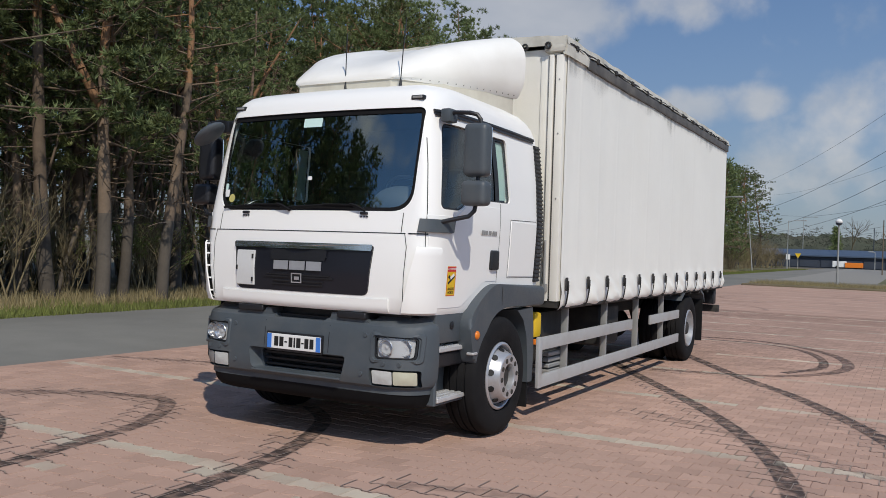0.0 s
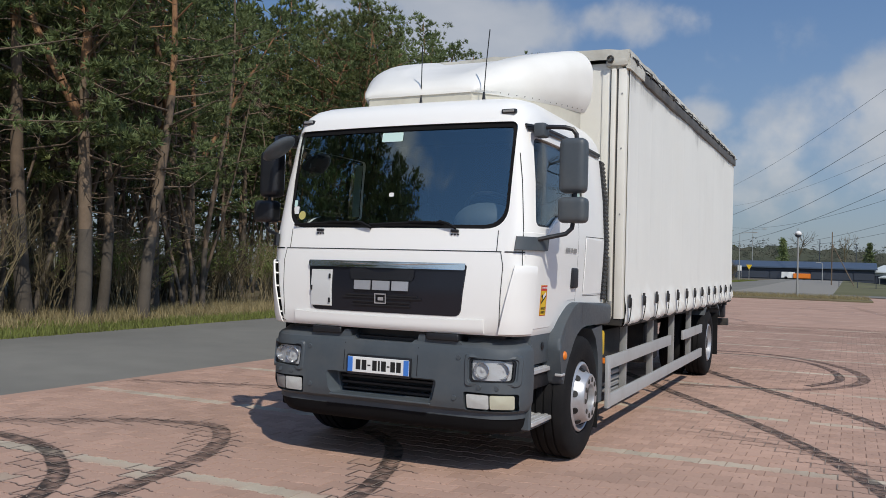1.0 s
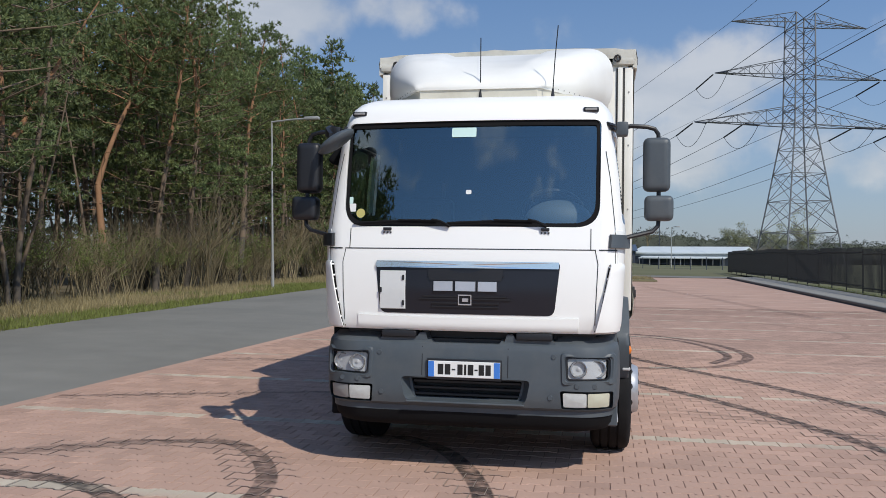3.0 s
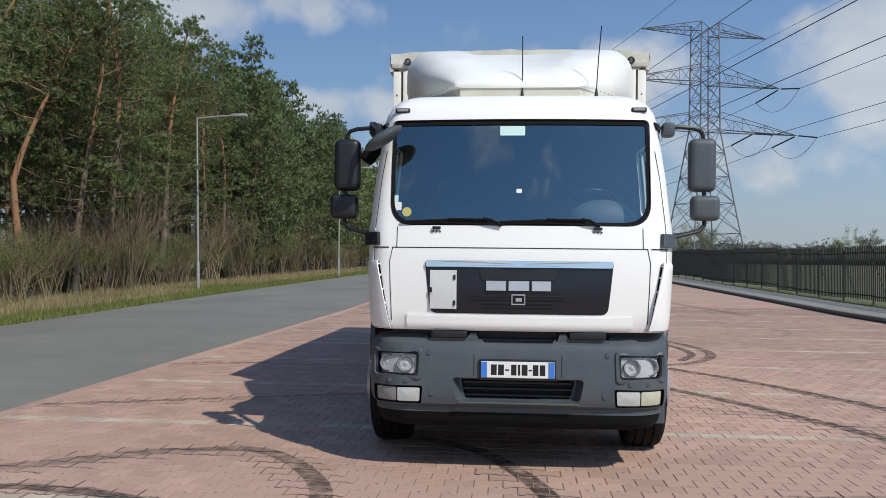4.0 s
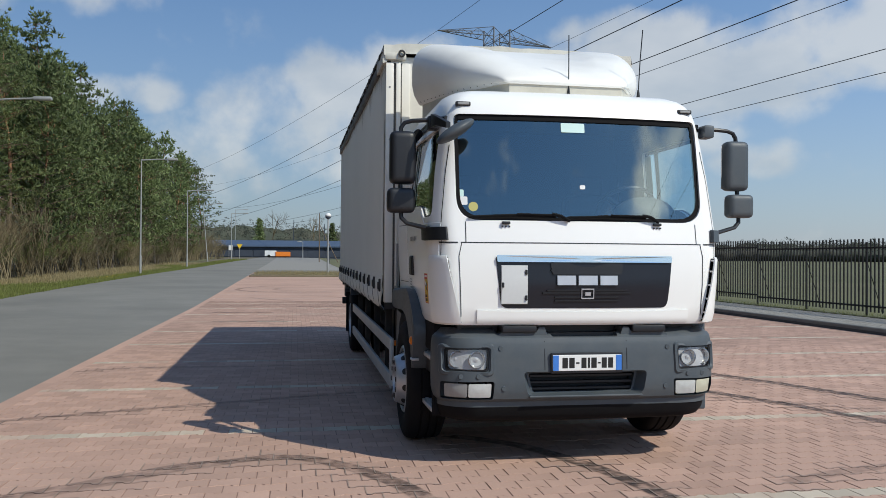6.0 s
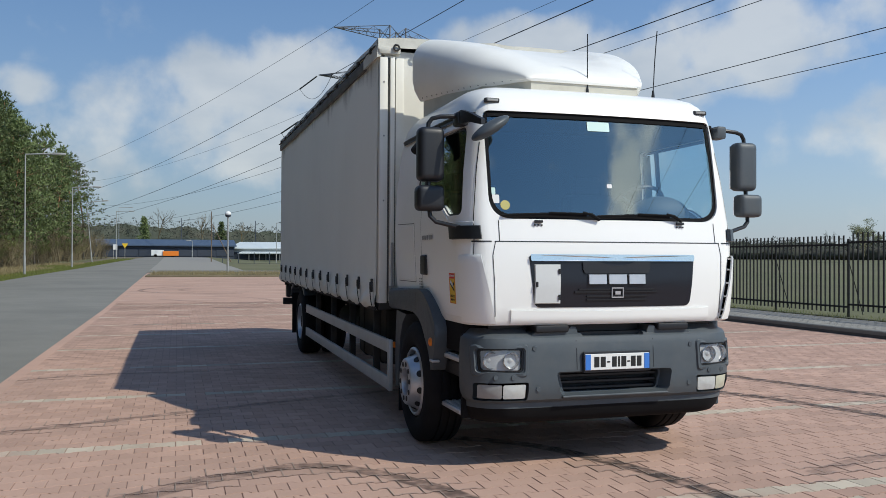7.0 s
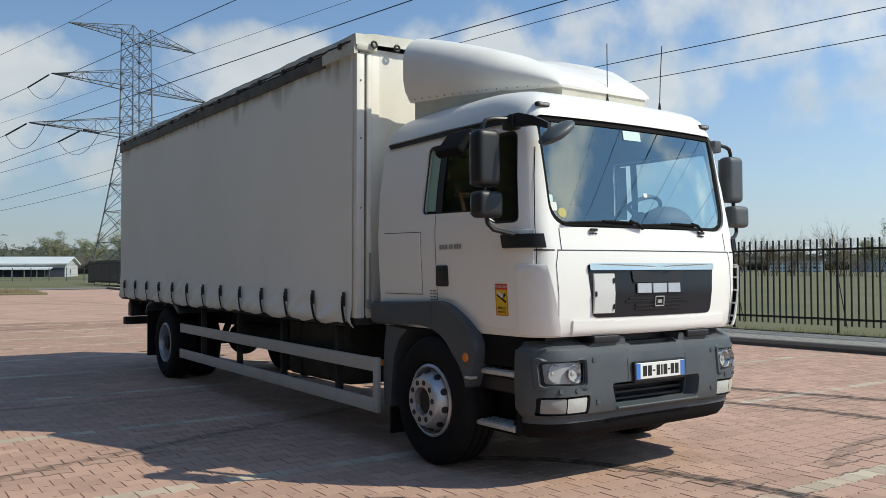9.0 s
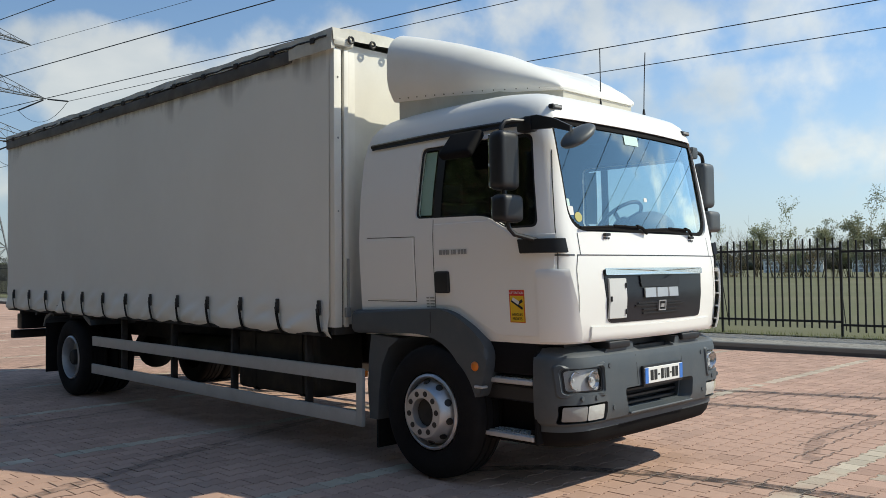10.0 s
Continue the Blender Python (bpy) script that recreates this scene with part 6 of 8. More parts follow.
def ribbon(pts, wide, ends=(1.0, 1.0), z=0.004, label="curved black tyre mark on the red paving", gain=1.0):
    """A flat band along a smoothed line, fading towards its edges and ends."""
    p = [Vector((x, y)) for x, y in pts]
    fine = []
    for i in range(len(p) - 1):
        a, b, c, d = p[max(i - 1, 0)], p[i], p[i + 1], p[min(i + 2, len(p) - 1)]
        for k in range(10):
            t = k / 10
            fine.append(0.5 * ((2 * b) + (c - a) * t + (2 * a - 5 * b + 4 * c - d) * t * t + (3 * b - a - 3 * c + d) * t ** 3))
    fine.append(p[-1])
    MARKS.extend((q.x, q.y, wide) for q in fine)
    vs, cover, fs = [], [], []
    for i, q in enumerate(fine):
        d = (fine[min(i + 1, len(fine) - 1)] - fine[max(i - 1, 0)]).normalized()
        n = Vector((-d.y, d.x))
        t = i / (len(fine) - 1)
        k = (ends[0] * (1 - t) + ends[1] * t) * gain
        for o, c in ((-0.5, 0.0), (-0.42, 1.0), (0.0, 0.85), (0.42, 1.0), (0.5, 0.0)):
            w = q + n * o * wide
            vs.append((w.x, w.y, z + lift(w.x, w.y)))
            cover.append(c * k)
    for i in range(len(fine) - 1):
        for j in range(4):
            fs.append((i * 5 + j, i * 5 + j + 1, (i + 1) * 5 + j + 1, (i + 1) * 5 + j))
    me = raw_mesh("tyre_mark", vs, fs, M_SKID)
    at = me.attributes.new("cover", "FLOAT", "POINT")
    at.data.foreach_set("value", cover)
    return tagged(new("tyre_mark", me), label, "tyre mark", kind="structure")


ribbon([(-4.4, 12.6), (-3.63, 11.29), (-2.56, 9.6), (-1.92, 8.5), (-1.33, 7.24), (-0.99, 6.13), (-0.80, 5.0)], 0.172)
ribbon([(-3.9, 14.6), (-3.21, 13.39), (-2.26, 11.69), (-1.51, 10.53), (-0.85, 9.21), (-0.45, 8.2), (0.3, 6.0), (0.8, 4.0)], 0.187)
ribbon([(-4.8, 17.2), (-3.99, 17.4), (-3.08, 17.5), (-2.15, 16.9), (-1.42, 15.6), (-1.15, 14.3), (-1.24, 13.3), (-1.68, 12.4), (-2.2, 12.0), (-3.4, 11.65)], 0.187, (0.9, 0.6))
ribbon([(-3.8, 17.0), (-2.75, 16.85), (-2.1, 16.3), (-1.7, 15.4), (-1.5, 14.4), (-1.5, 13.5), (-1.85, 12.6)], 0.150, (0.7, 1.0))
ribbon([(-10.0, 4.4), (-8.13, 5.05), (-7.2, 5.68), (-6.53, 5.9), (-6.1, 5.58), (-5.75, 4.98), (-5.6, 4.4), (-5.45, 3.6), (-5.4, 2.6)], 0.164, (0.25, 1.1))
ribbon([(-9.2, 4.7), (-8.13, 5.15), (-7.2, 5.78), (-6.45, 5.86)], 0.078, (0.5, 0.5))
ribbon([(-9.4, 4.2), (-7.9, 4.62), (-7.3, 4.60), (-6.85, 4.47), (-6.45, 4.22), (-6.1, 3.93), (-5.8, 3.5), (-5.6, 2.8)], 0.156, (0.8, 1.2))
ribbon([(-5.2, 6.5), (-4.75, 6.1), (-4.48, 5.62), (-4.27, 5.05), (-4.15, 4.5), (-4.06, 3.75), (-4.0, 2.6)], 0.156, (0.9, 1.1))
ribbon([(-9.2, 7.6), (-7.6, 8.2), (-6.2, 8.7), (-4.6, 9.2)], 0.125, (0.45, 0.45))
ribbon([(-9.2, 11.0), (-8.4, 11.3), (-7.0, 11.25), (-5.6, 11.4)], 0.094, (0.5, 0.4))
ribbon([(-3.2, 4.7), (-2.2, 5.0), (-1.2, 4.9), (0.2, 4.2), (2.0, 2.4)], 0.140, (0.3, 0.35))
ribbon([(-2.6, 8.4), (-1.0, 7.3), (0.8, 5.6), (2.2, 3.6)], 0.125, (0.25, 0.3))
ribbon([(-1.2, 22.5), (0.5, 21.5), (1.6, 19.0), (0.9, 17.2), (-0.8, 17.0)], 0.172, (0.25, 0.25))
ribbon([(-8.0, 30), (-6.0, 27.5), (-4.4, 28.4), (-5.2, 30.6), (-7.0, 31.0)], 0.195, (0.35, 0.3))

ribbon([(-5.0, 33.2), (-6.6, 33.4), (-8.0, 34.2), (-8.8, 35.8), (-8.5, 37.8), (-7.4, 39.4), (-5.8, 40.0)], 0.22, (0.45, 0.55))
ribbon([(-6.9, 37.6), (-7.3, 36.2), (-6.4, 34.9), (-4.6, 34.6), (-2.8, 35.2)], 0.20, (0.35, 0.4))
for y, x0, x1 in ((41.0, -3.4, -2.0), (42.6, -3.6, -2.3), (39.4, -2.6, -1.2), (36.2, 0.6, 2.0), (22.6, -8.6, -7.0), (25.3, -6.4, -4.9), (19.4, -8.3, -6.6)):
    ribbon([(x0, y), (0.5 * (x0 + x1), y + 0.04), (x1, y - 0.03)], 0.30, (0.55, 0.45), label="short dark rubber streak across the paving")
ribbon([(-1.5, 46.0), (0.6, 34.0), (2.4, 24.0)], 0.5, (0.22, 0.3), label="faint dark wheel track on the paving")

# ---- fence ----
fence = thing("fence", "black iron picket fence along the meadow", "fence", Matrix.Translation((FX, 0, 0)))
bm = bmesh.new()
box(bm, -0.014, 0.014, -0.014, 0.014, 0.16, 1.96)
picket_mesh = finish(bm, "picket", M_IRON)
bm = bmesh.new()
box(bm, -0.022, 0.022, -0.022, 0.022, 0.0, 1.98, 0.004, 1)
post_mesh = finish(bm, "fence_post", M_IRON)
bm = bmesh.new()
tube(bm, [(0.0, 0.0, 1.5), (0.5, 0.05, 0.1)], 0.010, 5)
brace_mesh = finish(bm, "fence_brace", M_IRON)
near_pickets, far_v, far_f = 0, [], []
panel = 2.5
for k in range(-14, 31):
    y0 = k * panel + 0.8
    dz = bank(FX, y0 + 1.2) - 0.05 + (0.06 if (k // 3) % 2 else 0.0)
    for nm, me, at in (("fence_post", post_mesh, (0, y0, dz - 0.1)), ("fence_brace", brace_mesh, (0.02, y0 + 0.06, dz))):
        ob = new(nm, me)
        ob.parent, ob.location = fence, at
    for z in (0.30, 1.74):
        bm = bmesh.new()
        box(bm, -0.018, 0.018, y0, y0 + panel, z - 0.022, z + 0.022)
        part("fence_rail", bm, M_IRON, fence, "", Matrix.Translation((0, 0, dz)))
    for j in range(1, 17):
        y = y0 + j * panel / 17
        if 4 < y < 40 and near_pickets < 300:
            ob = new("picket", picket_mesh)
            ob.parent, ob.location = fence, (0, y, dz)
            near_pickets += 1
        else:
            b = len(far_v)
            for z in (0.16, 1.96):
                far_v += [(-0.014, y - 0.014, z + dz), (0.014, y - 0.014, z + dz), (0.014, y + 0.014, z + dz), (-0.014, y + 0.014, z + dz)]
            far_f += [(b, b + 1, b + 5, b + 4), (b + 1, b + 2, b + 6, b + 5), (b + 2, b + 3, b + 7, b + 6), (b + 3, b, b + 4, b + 7), (b + 4, b + 5, b + 6, b + 7)]
ob = new("far_picket_run", raw_mesh("far_picket_run", far_v, far_f, M_IRON))
ob.parent = fence
tagged(ob, kind="stuff")
# fence along the side road, behind the yard
back_fence = thing("mesh_fence", "thin dark mesh fence before the low sheds", "fence", Matrix.Translation((0, 99, lift(6, 99))))
for k in range(14):
    bm = bmesh.new()
    box(bm, -0.035, 0.035, -0.035, 0.035, 0, 1.55)
    part("fence_post", bm, M_WALLDARK, back_fence, "", Matrix.Translation((-2.5 + k * 1.75, 0, 0)))
for z in (0.25, 0.8, 1.45):
    bm = bmesh.new()
    box(bm, -2.5, 20.3, -0.008, 0.008, z, z + 0.02)
    part("fence_wire", bm, M_WALLDARK, back_fence)

# ---- pylon and power lines ----
PYL = Matrix.Translation((21.2, 115, 0.9)) @ Matrix.Rotation(radians(19), 4, "Z")
pylon = thing("pylon", "tall grey steel lattice power pylon with three crossarms", "pylon", PYL)


def half_w(z):
    return float(np.interp(z, [0, 9, 18.3, 33], [4.0, 2.7, 1.45, 1.3]))


def bar(bm, a, b, w=0.09):
    w = w * 0.68
    a, b = Vector(a), Vector(b)
    d = (b - a).normalized()
    u = d.orthogonal().normalized() * w / 2
    v = d.cross(u)
    loft(bm, [[p + u + v, p - u + v, p - u - v, p + u - v] for p in (a, b)])


levels = [0, 4.5, 8.5, 12, 15.2, 18.3, 20.2, 22.2, 24.6, 26.6, 28.6, 30.6, 32.6]
for sx, sy in ((1, 1), (1, -1), (-1, 1), (-1, -1)):
    bm = bmesh.new()
    loft(bm, [[Vector((sx * half_w(a) + u * 0.068, sy * half_w(a) + v * 0.068, a)) for u, v in ((-1, -1), (1, -1), (1, 1), (-1, 1))] for a in levels])
    part("tower_leg", bm, M_LATTICE, pylon)
for face in range(4):
    bm = bmesh.new()
    rot = Matrix.Rotation(face * math.pi / 2, 4, "Z")
    for a, b in zip(levels, levels[1:]):
        wa, wb = half_w(a), half_w(b)
        for s in (1, -1):
            bar(bm, rot @ Vector((s * wa, wa, a)), rot @ Vector((-s * wb, wb, b)), 0.10)
        if a > 0:
            bar(bm, rot @ Vector((wa, wa, a)), rot @ Vector((-wa, wa, a)), 0.09)
        if a < 12:
            m = (a + b) / 2
            wm = half_w(m)
            bar(bm, rot @ Vector((wm, wm, m)), rot @ Vector((0, wb, b)), 0.07)
            bar(bm, rot @ Vector((-wm, wm, m)), rot @ Vector((0, wb, b)), 0.07)
    part("lattice_face", bm, M_LATTICE, pylon)
ARMS = ((18.3, 14.3, 2.4), (24.6, 11.6, 2.3), (31.3, 9.4, 1.3))
for z, reach, rise in ARMS:
    for s in (1, -1):
        bm = bmesh.new()
        w = half_w(z)
        tip = Vector((s * reach, 0, z if rise > 0 else z + 0.9))
        n = 7
        for sy in (1, -1):
            lo = [Vector((s * w, sy * w, z)).lerp(tip, k / n) for k in range(n + 1)]
            hi = [Vector((s * w, sy * w, z + rise)).lerp(tip, k / n) for k in range(n + 1)]
            for k in range(n):
                bar(bm, lo[k], lo[k + 1], 0.14)
                bar(bm, hi[k], hi[k + 1], 0.10)
                bar(bm, lo[k], hi[k + 1] if k % 2 else hi[k], 0.07)
                if k % 2 == 0 and k + 1 <= n:
                    bar(bm, hi[k], lo[k + 1], 0.07)
        for k in range(n):
            a, b = Vector((s * w, w, z)).lerp(tip, k / n), Vector((s * w, -w, z)).lerp(tip, (k + 1) / n)
            bar(bm, a, b, 0.07)
        part("crossarm", bm, M_LATTICE, pylon, "lattice crossarm")


def wire(a, b, sag, r=0.035, seg=36):
    """One sagging conductor from a to b, its own object."""
    bm = bmesh.new()
    a, b = Vector(a), Vector(b)
    tube(bm, [a.lerp(b, t) - Vector((0, 0, 4 * sag * t * (1 - t))) for t in np.linspace(0, 1, seg)], r, 4)
    return tagged(new("power_line", finish(bm, "power_line", M_WIRE)), "dark sagging overhead power line", "power line", "overhead lines")


NEAR_W, FAR_W = Vector((45, -300, -2.9)), Vector((-95, 285, 1.0))
for x, z in ((-14.3, 18.2), (-7.6, 18.2), (14.3, 18.2), (7.6, 18.2), (-11.6, 24.5), (11.6, 24.5), (-9.4, 31.3), (9.4, 31.3)):
    tip = PYL @ Vector((x, 0, z))
    if z < 30:
        for way in (NEAR_W, FAR_W):
            d = way.normalized()
            far = tip + way
            e = tip + d * 5.5 - Vector((0, 0, 0.9))
            bm = bmesh.new()
            tube(bm, [PYL.inverted() @ (tip + d * 0.5), PYL.inverted() @ e], 0.10, 6)
            part("insulator_string", bm, M_WIRE, pylon, "dark insulator string")
            wire(e, far, 0.4 if way is NEAR_W else 8.0)
        p0, p1 = tip + NEAR_W.normalized() * 5.5, tip + FAR_W.normalized() * 5.5
        bm = bmesh.new()
        tube(bm, [PYL.inverted() @ (p0.lerp(p1, t) - Vector((0, 0, 0.9 + 8.5 * t * (1 - t)))) for t in np.linspace(0, 1, 13)], 0.03, 4)
        part("jumper_loop", bm, M_WIRE, pylon)
    else:
        wire(tip, tip + NEAR_W, 1.5, 0.025)
        wire(tip, tip + FAR_W, 6.5, 0.025)

# ---- street lamps ----


def street_lamp(x, y, h, reach=1.7, lean=0.0):
    t = thing("street_lamp", "grey steel street lamp with flat head on verge", "street lamp", Matrix.Translation((x, y, lift(x, y))) @ Matrix.Rotation(radians(lean), 4, "Y"), "street lamps")
    bm = bmesh.new()
    tube(bm, [(0, 0, -0.2), (0, 0, 1.2)], 0.075, 10)
    tube(bm, [(0, 0, 1.2), (0, 0, h)], 0.055, 10, True, 0.035)
    part("pole", bm, M_LAMPPOST, t)
    bm = bmesh.new()
    tube(bm, [(0, 0, h - 0.05), (reach * 0.5, 0, h + 0.02), (reach, 0, h + 0.05)], 0.04, 8)
    part("arm", bm, M_LAMPPOST, t)
    bm = bmesh.new()
    box(bm, reach - 0.1, reach + 0.6, -0.15, 0.15, h - 0.02, h + 0.12, 0.05, 2)
    part("lamp_head", bm, M_LAMPPOST, t)
    return t


for lx, ly, lh, reach, lean in ((-18.45, 36.4, 7.7, 1.7, -1.2), (-16.4, 57.5, 7.5, 1.7, 0.0), (-16.0, 78.5, 6.9, 1.7, 0.0), (-16.6, 103.0, 6.8, 1.7, -5.0), (-15.4, 124.0, 6.6, 1.7, 0.0), (-17.3, 160.0, 8.6, 1.7, 0.0), (5.6, 118.0, 5.6, 0.5, 0.0), (-5.2, 137.0, 2.7, -0.8, 0.0)):
    street_lamp(lx, ly, lh, reach, lean)
# low globe lamp on the strip behind the yard, with a leaning strut beside it
gl = thing("globe_lamp", "grey post lamp with one round white globe", "street lamp", Matrix.Translation((-4.3, 56.0, lift(0, 56))))
bm = bmesh.new()
tube(bm, [(0, 0, 0), (0, 0, 0.9)], 0.075, 10)
tube(bm, [(0, 0, 0.9), (0, 0, 3.8)], 0.055, 10, True, 0.045)
part("pole", bm, M_LAMPPOST, gl)
bm = bmesh.new()
lathe(bm, [(3.72, 0.0), (3.72, 0.07), (3.78, 0.17), (3.88, 0.19), (3.90, 0.0)], 16, "z")
part("collar", bm, M_WALLDARK, gl, "dark lamp collar")
bm = bmesh.new()
lathe(bm, [(3.88, 0.0), (3.89, 0.19), (3.96, 0.205), (4.05, 0.16), (4.11, 0.08), (4.13, 0.0)], 16, "z")
part("globe", bm, M_LAMPWHITE, gl, "white globe")
sp = thing("utility_pole", "wooden pole with a slanting strut behind the yard", "utility pole", Matrix.Translation((-3.4, 108.0, lift(-3, 108))))
bm = bmesh.new()
tube(bm, [(0, 0, -0.2), (0, 0, 6.2)], 0.07, 8, True, 0.05)
part("pole", bm, M_BARKMID, sp)
bm = bmesh.new()
tube(bm, [(2.4, 0, -0.1), (0.05, 0, 4.7)], 0.055, 8, True, 0.045)
part("strut", bm, M_BARKMID, sp)

# ---- far buildings ----


def shed(name, label, x0, x1, y0, y1, h, rise, wall, roof, bays, turn=0.0, sunk=0.3):
    z = lift(0, (y0 + y1) / 2) - sunk
    t = thing(name, label, "building", Matrix.Translation((x1, y0, z)) @ Matrix.Rotation(radians(turn), 4, "Z") @ Matrix.Translation((-x1, -y0, 0)))
    bm = bmesh.new()
    box(bm, x0, x1, y0, y1, 0, h + 0.3)
    part("wall", bm, wall, t)
    bm = bmesh.new()
    ym = (y0 + y1) / 2
    prism(bm, [(y0, h + 0.2), (y1, h + 0.2), (ym, h + rise + 0.2)], "x", x1 - 0.3, x1)
    part("gable", bm, wall, t)
    bm = bmesh.new()
    loft(bm, [[Vector((x, y0 - 0.5, h + 0.2)), Vector((x, ym, h + rise + 0.2)), Vector((x, y1 + 0.5, h + 0.2)), Vector((x, y1 + 0.5, h + 0.4)), Vector((x, ym, h + rise + 0.4)), Vector((x, y0 - 0.5, h + 0.4))] for x in (x0 - 0.4, x1 + 0.4)])
    part("roof", bm, roof, t)
    for k in range(bays):
        xa = x0 + (x1 - x0) * (k + 0.04) / bays
        xb = x0 + (x1 - x0) * (k + 0.97) / bays
        bm = bmesh.new()
        box(bm, xa, xb, y0 - 0.08, y0 + 0.02, 0.4, h - 0.3, 0.03, 1)
        part("bay_door", bm, M_WALLDARK, t)
    return t


shed("blue_warehouse", "long low warehouse with blue-grey sheet roof", -42, 2.0, 151, 166, 1.9, 1.1, M_WALLDARK, M_ROOFBLUE, 14, 0.0, 0.12)
ws = shed("white_shed", "long low shed with bright white sheet roof", 0.6, 18.6, 146, 158.5, 2.6, 1.15, M_WALLPALE, M_ROOFWHITE, 6, -20.0, 1.15)
bm = bmesh.new()
box(bm, 18.58, 18.66, 149.5, 151.2, 1.2, 2.2, 0.02, 1)
part("window_frame", bm, M_LAMPWHITE, ws)
bm = bmesh.new()
box(bm, 18.62, 18.68, 149.65, 151.05, 1.35, 2.05, 0.01, 1)
part("window_pane", bm, M_DASH, ws)
canopy = thing("canopy", "white lean-to canopy along the white shed", "canopy", ws.matrix_basis.copy())
bm = bmesh.new()
loft(bm, [[Vector((x, 145.95, 2.25)), Vector((x, 145.95, 2.40)), Vector((x, 143.4, 2.10)), Vector((x, 143.4, 1.95))] for x in (2.4, 16.8)])
part("canopy_roof", bm, M_ROOFWHITE, canopy)
for k in range(9):
    bm = bmesh.new()
    box(bm, 2.5 + k * 1.77, 2.58 + k * 1.77, 143.5, 143.58, 0.2, 2.02)
    part("canopy_post", bm, M_POST, canopy)
tr = thing("lorry_trailer", "white and orange box trailer parked by warehouse", "trailer", Matrix.Translation((-11.5, 146.5, lift(-9, 146.5))))
for nm, x0, x1, z0, z1, mt in (("white_box", 0, 1.95, 0.25, 1.2, M_LAMPWHITE), ("orange_box", 1.8, 4.3, 0.22, 1.0, M_ORANGE), ("underframe", 0.1, 4.2, 0.12, 0.24, M_FRAME)):
    bm = bmesh.new()
    box(bm, x0, x1, 0 if nm != "orange_box" else -0.2, 2.0, z0, z1, 0.04, 1)
    part(nm, bm, mt, tr)
for x in (0.7, 3.4):
    bm = bmesh.new()
    lathe(bm, [(-0.1, 0.12), (-0.1, 0.26), (0.1, 0.26), (0.1, 0.12)], 14)
    part("wheel", bm, M_RUBBER, tr, "", Matrix.Translation((x, 0.1, 0.24)) @ Matrix.Rotation(radians(90), 4, "Z"))
sg = thing("road_sign", "yellow triangular road sign on a post", "road sign", Matrix.Translation((-14.5, 128, lift(-9, 128))))
bm = bmesh.new()
tube(bm, [(0, 0, 0), (0, 0, 1.8)], 0.04, 6)
part("post", bm, M_LAMPPOST, sg)
bm = bmesh.new()
prism(bm, [(-0.42, 2.2), (0.42, 2.2), (0, 1.5)], "y", -0.03, 0.03)
part("sign_face", bm, M_YELLOW, sg, "yellow triangle")
sg = thing("direction_board", "small pale board on two posts by the road", "road sign", Matrix.Translation((-15.8, 128, lift(-9, 128))))
bm = bmesh.new()
box(bm, -0.28, 0.28, -0.03, 0.03, 1.3, 2.05, 0.02, 1)
part("board", bm, M_LAMPWHITE, sg)
for x in (-0.22, 0.22):
    bm = bmesh.new()
    tube(bm, [(x, 0.05, 0), (x, 0.05, 1.95)], 0.03, 6)
    part("post", bm, M_LAMPPOST, sg)
# thin masts behind the sheds
for x, h in ((-6.7, 7.3), (-0.6, 6.8), (7.4, 7.8)):
    z = lift(x, 172)
    mast = thing("mast", "thin dark mast behind the sheds", "mast", Matrix.Translation((x, 172, z)), "masts behind the sheds")
    bm = bmesh.new()
    tube(bm, [(0, 0, -0.3), (0, 0, h * 0.5), (0, 0, h)], 0.10, 6, True, 0.06)
    part("pole", bm, M_WALLDARK, mast)
    bm = bmesh.new()
    lathe(bm, [(-0.3, 0.0), (-0.3, 0.35), (0.25, 0.35), (0.25, 0.0)], 10, "z")
    part("footing", bm, M_WALLPALE, mast)
# greenhouse row and low houses beyond the meadow
for k in range(9):
    x, y = 185 + 4 * k, 170 - 20 * k
    h = thing("niche_wall", "long low pale wall with rows of small niches", "wall", Matrix.Translation((x, y, 0.2)) @ Matrix.Rotation(radians(-78), 4, "Z"), "niche walls beyond the meadow")
    bm = bmesh.new()
    box(bm, -7, 7, -0.5, 0.5, 0, 3.3, 0.04, 1)
    part("wall", bm, M_LAMPWHITE if k % 3 else M_WALLPALE, h)
    bm = bmesh.new()
    box(bm, -7.3, 7.3, -0.7, 0.7, 3.3, 3.7, 0.05, 1)
    part("coping", bm, M_POST, h)
    for j in range(12):
        for r in range(3):
            bm = bmesh.new()
            box(bm, -6.5 + j * 1.1, -5.75 + j * 1.1, -0.56, -0.48, 0.35 + r, 0.95 + r, 0.02, 1)
            part("niche", bm, M_POST if (j * 5 + r * 3 + k) % 11 else M_WALLDARK, h)

# ---- trees ----
rng = random.Random(7)


def limb(vs, fs, mats, a, b, r0, r1, seg=5, mi=0):
    """A tapered limb, added to raw lists."""
    a, b = Vector(a), Vector(b)
    d = (b - a).normalized()
    u = d.orthogonal().normalized()
    v = d.cross(u)
    n = len(vs)
    for p, r in ((a, r0), (b, r1)):
        for k in range(seg):
            t = 2 * math.pi * k / seg
            vs.append(p + (u * math.cos(t) + v * math.sin(t)) * r)
    for k in range(seg):
        fs.append((n + k, n + (k + 1) % seg, n + seg + (k + 1) % seg, n + seg + k))
        mats.append(mi)


